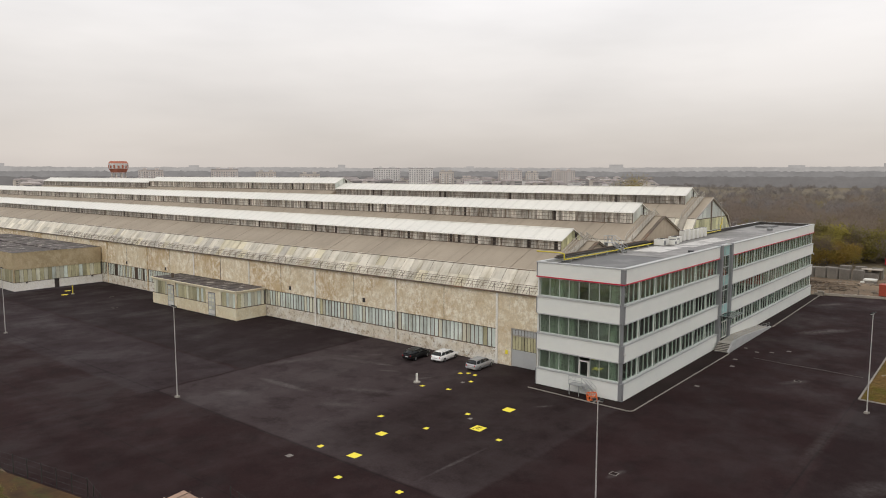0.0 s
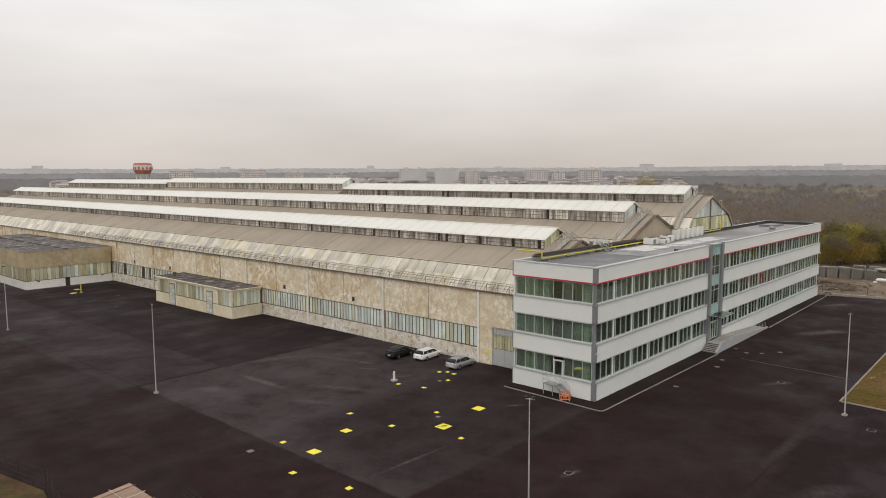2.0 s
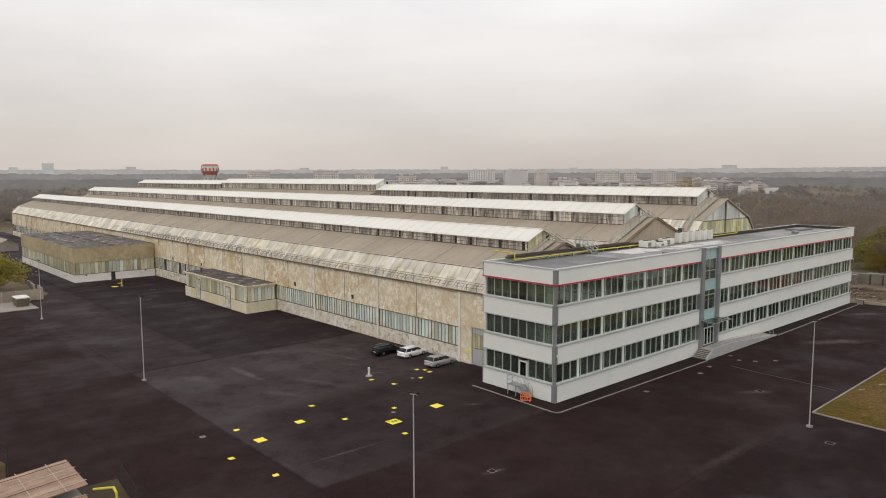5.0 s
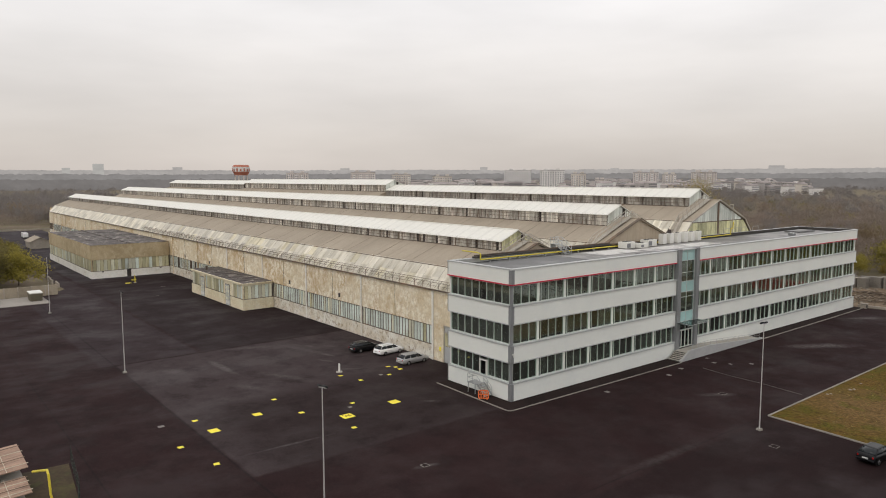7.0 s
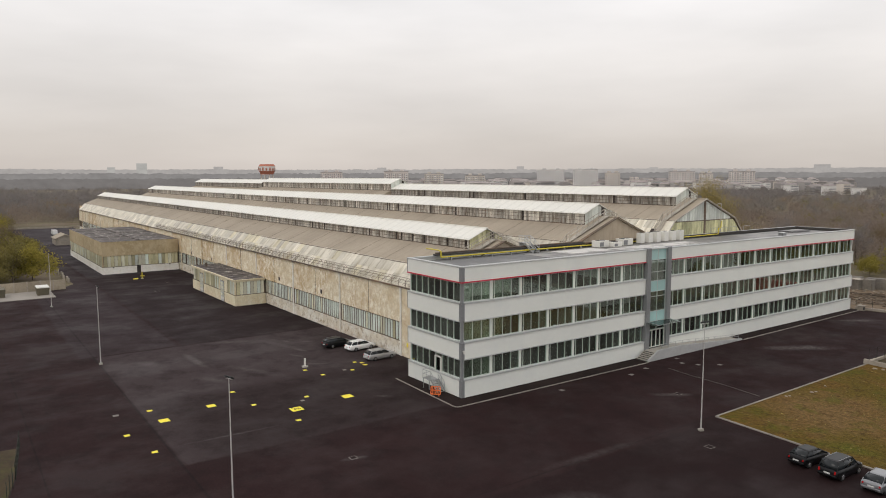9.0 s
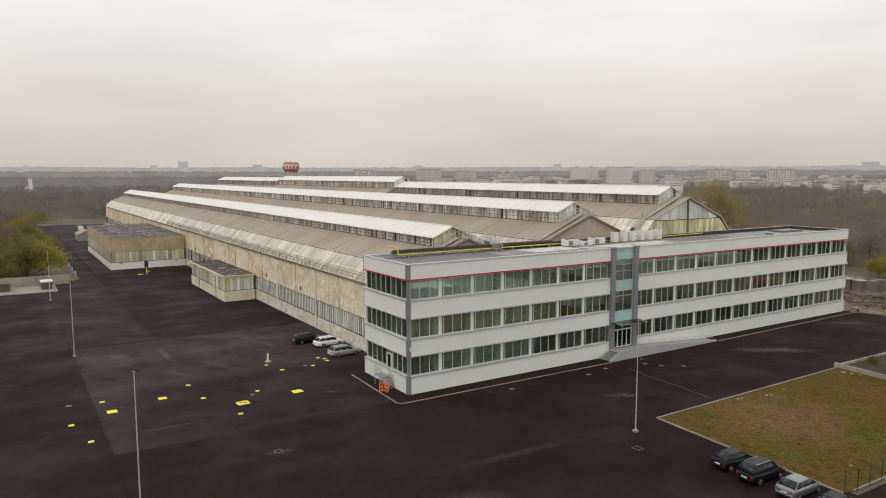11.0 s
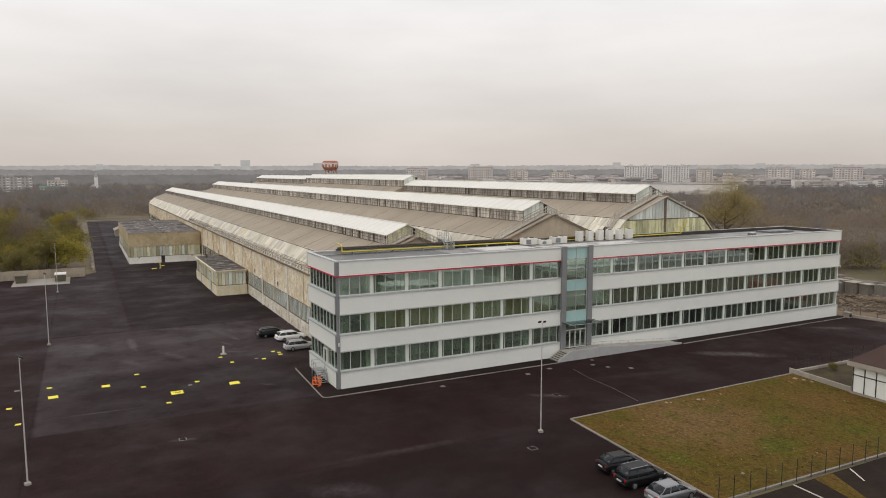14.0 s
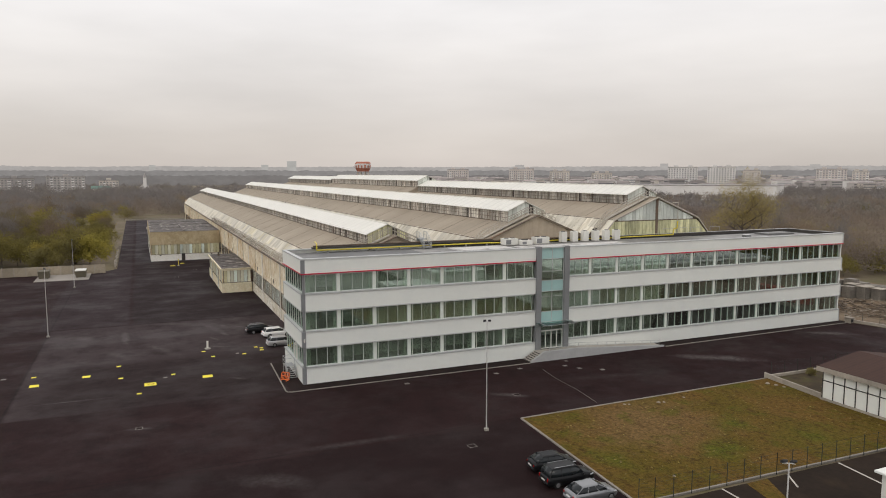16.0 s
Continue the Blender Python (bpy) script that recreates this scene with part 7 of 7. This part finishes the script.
# low scrub by the sheds
for x, y in ((-64, 17), (-60, 15), (-71, 16), (-76, 14), (-56, 17), (-83, 13)):
    plant(x, y, tr.choice((0, 3)), tr.uniform(0.2, 0.32))
for i in range(26):
    plant(tr.uniform(-84, -51), tr.uniform(8, 19.5), tr.choice((6, 7, 0, 2)), tr.uniform(0.14, 0.3))
for i in range(16):
    plant(tr.uniform(-11.8, -6.2), tr.uniform(131, 160), tr.choice((6, 3)), tr.uniform(0.10, 0.2))


# ---------------------------------------------------------------- far woods, as one mass of small twig clumps for each kind
def far_wood(name, label, mat, seed, count, test, cards, size, twiggy, scale):
    rs = np.random.RandomState(seed)
    shapes = []
    for k in range(4):
        wood, crown = grow(seed * 10 + k, 10.0, 4.6, cards, size, twiggy, 0.05, 0.13)
        tri = [(f[0], f[1], f[2]) for f in crown.f] + [(f[0], f[2], f[3]) for f in crown.f if len(f) == 4]
        shapes.append((np.array(crown.v), np.array(tri)))
    vs, fs, base, n = [], [], 0, 0
    while n < count:
        x, y, s = test(rs)
        if x is None:
            continue
        v, f = shapes[n % 4]
        a = rs.uniform(0, 6.28)
        c, d = math.cos(a), math.sin(a)
        k = s * scale * rs.uniform(0.7, 1.15)
        w = np.empty_like(v)
        w[:, 0] = x + (v[:, 0] * c - v[:, 1] * d) * k * 1.25
        w[:, 1] = y + (v[:, 0] * d + v[:, 1] * c) * k * 1.25
        w[:, 2] = v[:, 2] * k * rs.uniform(0.75, 1.1) - 1.2 * k
        vs.append(w)
        fs.append(f + base)
        base += len(v)
        n += 1
    v, f = np.concatenate(vs), np.concatenate(fs)
    me = bpy.data.meshes.new(name)
    me.vertices.add(len(v))
    me.vertices.foreach_set("co", v.astype(np.float32).ravel())
    me.loops.add(len(f) * 3)
    me.loops.foreach_set("vertex_index", f.astype(np.int32).ravel())
    me.polygons.add(len(f))
    me.polygons.foreach_set("loop_start", np.arange(0, len(f) * 3, 3, dtype=np.int32))
    me.update()
    me.materials.append(mat)
    tagged(new(name, me), label, "woodland", "", "stuff")


def clear(x, y):
    return (-385 < x < 45 and 10 < y < 217) or (x > -150 and y < 60) or (-60 < x < 80 and y < 217)


def ring(r0, r1, a0, a1):
    def pick(rs):
        a, q = math.radians(rs.uniform(a0, a1)), rs.uniform(0, 1)
        d = r0 + (r1 - r0) * q ** 1.3
        x, y = 20 - math.sin(a) * d, 30 + math.cos(a) * d
        if clear(x, y) or noise.noise(Vector((x * 0.008, y * 0.008, 2))) < -0.42:
            return None, None, None
        return x, y, 1.0
    return pick


# distance haze here comes from the paled twig colours
far_wood("far_wood", "dense brown bare woodland behind the site", TWIG_HAZED, 2, 1500, ring(215, 400, -12, 118), 400, 0.5, True, 1.0)
far_wood("far_wood", "brown bare woodland in the middle distance", TWIG_HAZED, 5, 1700, ring(380, 720, -12, 118), 160, 0.85, True, 1.0)
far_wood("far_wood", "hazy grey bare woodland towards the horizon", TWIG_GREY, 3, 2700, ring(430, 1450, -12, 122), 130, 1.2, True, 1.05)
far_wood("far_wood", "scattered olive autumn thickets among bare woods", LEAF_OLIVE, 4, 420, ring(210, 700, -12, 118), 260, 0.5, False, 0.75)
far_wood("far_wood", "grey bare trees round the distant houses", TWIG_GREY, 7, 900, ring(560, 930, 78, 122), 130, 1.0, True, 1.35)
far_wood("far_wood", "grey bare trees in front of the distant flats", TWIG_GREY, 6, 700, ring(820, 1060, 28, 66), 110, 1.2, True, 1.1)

# ---------------------------------------------------------------- far buildings
FAR_WHITE = surf("far_white_facade", (0.72, 0.70, 0.68), 0.9, vary=0.1, big=0.05)
FAR_CREAM = surf("far_cream_facade", (0.58, 0.53, 0.48), 0.9, vary=0.1, big=0.05)
# brick pink paled for distance haze
FAR_PINK = surf("far_pink_brick_hazed", (0.60, 0.545, 0.51), 0.9, vary=0.1, big=0.05)
FAR_HOUSE = surf("far_grey_house_wall", (0.40, 0.375, 0.36), 0.9, vary=0.2, big=0.02, island=0.25)
FAR_WIN = surf("far_dark_window", (0.27, 0.265, 0.27), 0.4, vary=0.2, pieces=0.3)
FAR_ROOF = surf("far_grey_roof", (0.33, 0.31, 0.30), 0.9, vary=0.1)


FLAT_BITS = {}
FAR_RAIL = surf("far_balcony_rail", (0.78, 0.77, 0.75), 0.9, vary=0.1, big=0.05)


def flats(xa, ya, xb, yb, depth, h, wall, label, roof_bits=2):
    """A block of flats with its front between two ground points; windows and balconies in rows."""
    ob = thing("apartment_building", label, "apartment building", "distant blocks of flats")
    L = math.hypot(xb - xa, yb - ya)
    part("wall", Geo().box(0, 0, 0, L, depth, h), wall, ob)
    part("roof", Geo().box(-0.5, -0.5, h, L + 0.5, depth + 0.5, h + 0.7), FAR_ROOF, ob)
    for i in range(roof_bits):
        c = L * (i + 0.5) / roof_bits
        part("stair_head", Geo().box(c - 3, 3, h + 0.7, c + 3, 8, h + 3.4), wall, ob)
    storeys, cols = max(2, int(h / 3.1)), max(3, int(L / 3.6))
    if wall.name not in FLAT_BITS:
        FLAT_BITS[wall.name] = (Geo().box(-0.95, -0.06, 0, 0.95, -0.004, 1.75).mesh("window", FAR_WIN), Geo().box(-1.75, -1.3, -0.75, 1.75, -0.07, 0.3).mesh("balcony", FAR_RAIL))
    for st in range(storeys):
        for c in range(cols):
            x, z = L * (c + 0.5) / cols, 1.0 + st * 3.1
            if z + 1.8 > h:
                continue
            part("window", FLAT_BITS[wall.name][0], None, ob).location = (x, 0, z)
            if c % 3 == 1:
                part("balcony", FLAT_BITS[wall.name][1], None, ob).location = (x, 0, z)
    ob.matrix_world = pose(xa, ya, 0, 0, 0, math.degrees(math.atan2(yb - ya, xb - xa)))


for k, (xa, ya, xb, yb, h, m) in enumerate(((-811, 810, -781, 841, 35.5, FAR_WHITE), (-771, 851, -742, 877, 35.5, FAR_WHITE), (-734, 884, -716, 899, 30.5, FAR_CREAM), (-706, 909, -694, 918, 21, FAR_PINK),
                                           (-659, 945, -628, 967, 32, FAR_PINK), (-622, 970, -606, 982, 29, FAR_CREAM), (-587, 993, -556, 1012, 32, FAR_PINK), (-905, 735, -885, 760, 27, FAR_CREAM),
                                           (-1010, 640, -985, 672, 34, FAR_PINK), (-960, 690, -940, 714, 30, FAR_CREAM), (-1090, 560, -1070, 590, 33, FAR_PINK))):
    flats(xa, ya, xb, yb, 14, h, m, ("white", "cream", "pinkish brick")[(FAR_WHITE, FAR_CREAM, FAR_PINK).index(m)] + " block of flats far off in the haze")
# cream walls take the grey house colour, dulled for haze
flats(-945, -48, -947, -5, 12, 22, FAR_HOUSE, "long cream four-storey building beyond the wood", 1)
flats(-985, -110, -990, -66, 12, 20, FAR_HOUSE, "cream three-storey building beyond the wood", 1)
flats(-975, 10, -977, 33, 12, 17, FAR_CREAM, "low white building beyond the wood", 1)


def warehouse(xa, ya, xb, yb, depth, h, label):
    ob = thing("warehouse", label, "warehouse")
    L = math.hypot(xb - xa, yb - ya)
    part("wall", Geo().box(0, 0, 0, L, depth, h), FAR_WHITE, ob)
    part("roof", Geo().box(-0.3, -0.3, h, L + 0.3, depth + 0.3, h + 0.8), FAR_ROOF, ob)
    for i in range(int(L / 14)):
        part("door", Geo().box(6 + 14 * i, -0.1, 0, 10 + 14 * i, -0.004, 4.5), FAR_WIN, ob)
    ob.matrix_world = pose(xa, ya, 0, 0, 0, math.degrees(math.atan2(yb - ya, xb - xa)))


warehouse(-565, 515, -432, 609, 60, 14, "long low cream warehouse far behind the hall")
warehouse(-655, 945, -590, 930, 30, 16, "white flat-roofed factory building far off")
warehouse(-420, 1016, -404, 1023, 12, 9, "small white building far beyond the woods")
TEAL_ROOF = surf("far_teal_roof", (0.26, 0.42, 0.37), 0.7, vary=0.1)
hall_t = thing("sports_hall", "low hall with a teal roof beyond the wood", "hall")
part("wall", Geo().box(-915, 4, 0, -905, 24, 7.5), FAR_CREAM, hall_t)
part("roof", Geo().box(-915.5, 3.5, 7.5, -904.5, 24.5, 11), TEAL_ROOF, hall_t)
church = thing("church", "small pale church with a spire beyond the wood", "church")
part("nave", Geo().prism_x([(58, 0), (70, 0), (70, 9), (64, 14), (58, 9)], -950, -925), FAR_HOUSE, church)
part("tower", Geo().box(-924.9, 62.5, 0, -921, 66.5, 21), FAR_WHITE, church)
part("spire", Geo().tube((-923, 64.5, 21), (-923, 64.5, 27), 2.4, 0.2, 8), FAR_ROOF, church)
# the low roofs of the town, too far and many to count
town = {}
tq = random.Random(31)
for i in range(420):
    a, d = math.radians(tq.uniform(24, 72)), tq.uniform(1020, 1560)
    x, y = 20 - math.sin(a) * d, 30 + math.cos(a) * d
    w, h, m = tq.uniform(5, 16), tq.uniform(8, 15) * (0.75 + d / 2600), tq.choice((FAR_WHITE, FAR_CREAM, FAR_HOUSE, FAR_HOUSE))
    g = town.setdefault(m.name, (Geo(), Geo(), Geo()))
    g[0].box(x - 5, y - w, 0, x + 5, y + w, h)
    k = tq.uniform(0.6, 3.0)
    g[1].loft([[(x - 5.5, y - w - 0.5, h), (x + 5.5, y - w - 0.5, h), (x + 5.5, y + w + 0.5, h), (x - 5.5, y + w + 0.5, h)],
               [(x - 1, y - w + 2, h + k), (x + 1, y - w + 2, h + k), (x + 1, y + w - 2, h + k), (x - 1, y + w - 2, h + k)]])
    for f in range(int(h / 3.2)):
        g[2].box(x + 5.004, y - w + 1, 1.2 + 3.2 * f, x + 5.06, y + w - 1, 2.7 + 3.2 * f)
# tile colour greyed for distance haze
TOWN_ROOF = surf("far_tile_roof_hazed", (0.31, 0.275, 0.262), 0.9, vary=0.2, big=0.01, island=0.3)
for nm, (a, b, c) in town.items():
    tagged(part("town", a, bpy.data.materials[nm]), "hazy distant houses of the town", "houses", "", "stuff")
    tagged(part("town_roofing", b, TOWN_ROOF), "reddish-grey roofs of the distant town", "roofs", "", "stuff")
    tagged(part("town_glazing", c, FAR_WIN), "rows of far windows in the town", "windows", "", "stuff")
warehouse(-720, 150, -716, 175, 20, 7, "low white shed far beyond the hall")

# water tower
BRICKR = surf("faded_red_paint", (0.46, 0.17, 0.115), 0.8, vary=0.15)
wt = thing("water_tower", "red and white round water tower on legs behind the hall", "water tower")
part("tank", Geo().tube((0, 0, 29.6), (0, 0, 32.5), 5.1, 5.3, 20), FAR_WHITE, wt)
part("roof_rim", Geo().tube((0, 0, 32.5), (0, 0, 33.8), 5.3, 4.4, 20), BRICKR, wt, "red tank rim")
part("red_band", Geo().tube((0, 0, 27.4), (0, 0, 29.6), 3.9, 5.1, 20), BRICKR, wt, "dark red band below the tank")
for i in range(7):
    a = 0.2 + i * 0.42 - 1.9
    part("painted_shape", Geo().box(-0.5, -0.1, 29.8, 0.5, 0.0, 31.7 - 0.4 * (i % 2)), BRICKR, wt).matrix_basis = pose(math.cos(a) * 5.3, math.sin(a) * 5.3, 0, 0, 0, math.degrees(a) + 90)
part("floor", Geo().tube((0, 0, 27.0), (0, 0, 27.4), 4.3, 3.9, 20), FAR_ROOF, wt)
for i in range(8):
    a = i * math.pi / 4
    part("leg", Geo().tube((math.cos(a) * 4.4, math.sin(a) * 4.4, 0), (math.cos(a) * 3.8, math.sin(a) * 3.8, 27.05), 0.45, 0.4, 6), FAR_CREAM, wt)
wt.matrix_world = pose(-400, 193.8, 0)


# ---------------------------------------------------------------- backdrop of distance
# haze painted as glow: an emission in one pale tone per ring
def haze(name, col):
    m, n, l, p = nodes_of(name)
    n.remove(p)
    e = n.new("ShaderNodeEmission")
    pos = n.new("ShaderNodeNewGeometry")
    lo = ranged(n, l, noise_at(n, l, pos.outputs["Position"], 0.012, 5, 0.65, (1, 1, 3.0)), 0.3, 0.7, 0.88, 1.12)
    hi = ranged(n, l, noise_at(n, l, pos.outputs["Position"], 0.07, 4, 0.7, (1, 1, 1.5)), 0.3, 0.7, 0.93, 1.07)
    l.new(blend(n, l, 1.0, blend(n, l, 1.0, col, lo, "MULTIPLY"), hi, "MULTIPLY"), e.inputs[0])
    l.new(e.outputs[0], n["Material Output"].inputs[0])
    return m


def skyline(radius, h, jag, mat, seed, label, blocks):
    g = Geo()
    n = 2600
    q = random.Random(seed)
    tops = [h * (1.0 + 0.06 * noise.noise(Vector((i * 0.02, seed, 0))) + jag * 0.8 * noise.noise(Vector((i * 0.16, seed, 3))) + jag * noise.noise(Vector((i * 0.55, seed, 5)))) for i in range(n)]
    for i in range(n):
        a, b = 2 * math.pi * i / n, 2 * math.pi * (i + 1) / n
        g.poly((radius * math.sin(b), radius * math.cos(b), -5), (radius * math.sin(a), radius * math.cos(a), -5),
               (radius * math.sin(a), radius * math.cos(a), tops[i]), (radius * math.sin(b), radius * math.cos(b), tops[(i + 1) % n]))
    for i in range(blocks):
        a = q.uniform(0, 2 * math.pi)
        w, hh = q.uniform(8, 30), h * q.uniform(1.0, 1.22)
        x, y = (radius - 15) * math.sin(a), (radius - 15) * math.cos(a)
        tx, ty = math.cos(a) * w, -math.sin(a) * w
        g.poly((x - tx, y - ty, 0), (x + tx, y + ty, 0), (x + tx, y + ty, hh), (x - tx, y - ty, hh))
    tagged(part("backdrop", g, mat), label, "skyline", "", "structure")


# each ring farther out glows paler, for thicker haze
skyline(1600, 22, 0.12, haze("near_haze_glow", (0.178, 0.173, 0.176)), 1, "hazy wooded skyline", 0)
skyline(2100, 35, 0.09, haze("middle_haze_glow", (0.238, 0.236, 0.242)), 2, "hazy skyline of trees and roofs", 0)
skyline(2900, 54, 0.06, haze("far_haze_glow", (0.37, 0.363, 0.367)), 3, "pale hazy skyline at the horizon", 36)
# the towers glow in a haze tone too
TOWER_HAZE = haze("tower_haze_glow", (0.40, 0.405, 0.405))
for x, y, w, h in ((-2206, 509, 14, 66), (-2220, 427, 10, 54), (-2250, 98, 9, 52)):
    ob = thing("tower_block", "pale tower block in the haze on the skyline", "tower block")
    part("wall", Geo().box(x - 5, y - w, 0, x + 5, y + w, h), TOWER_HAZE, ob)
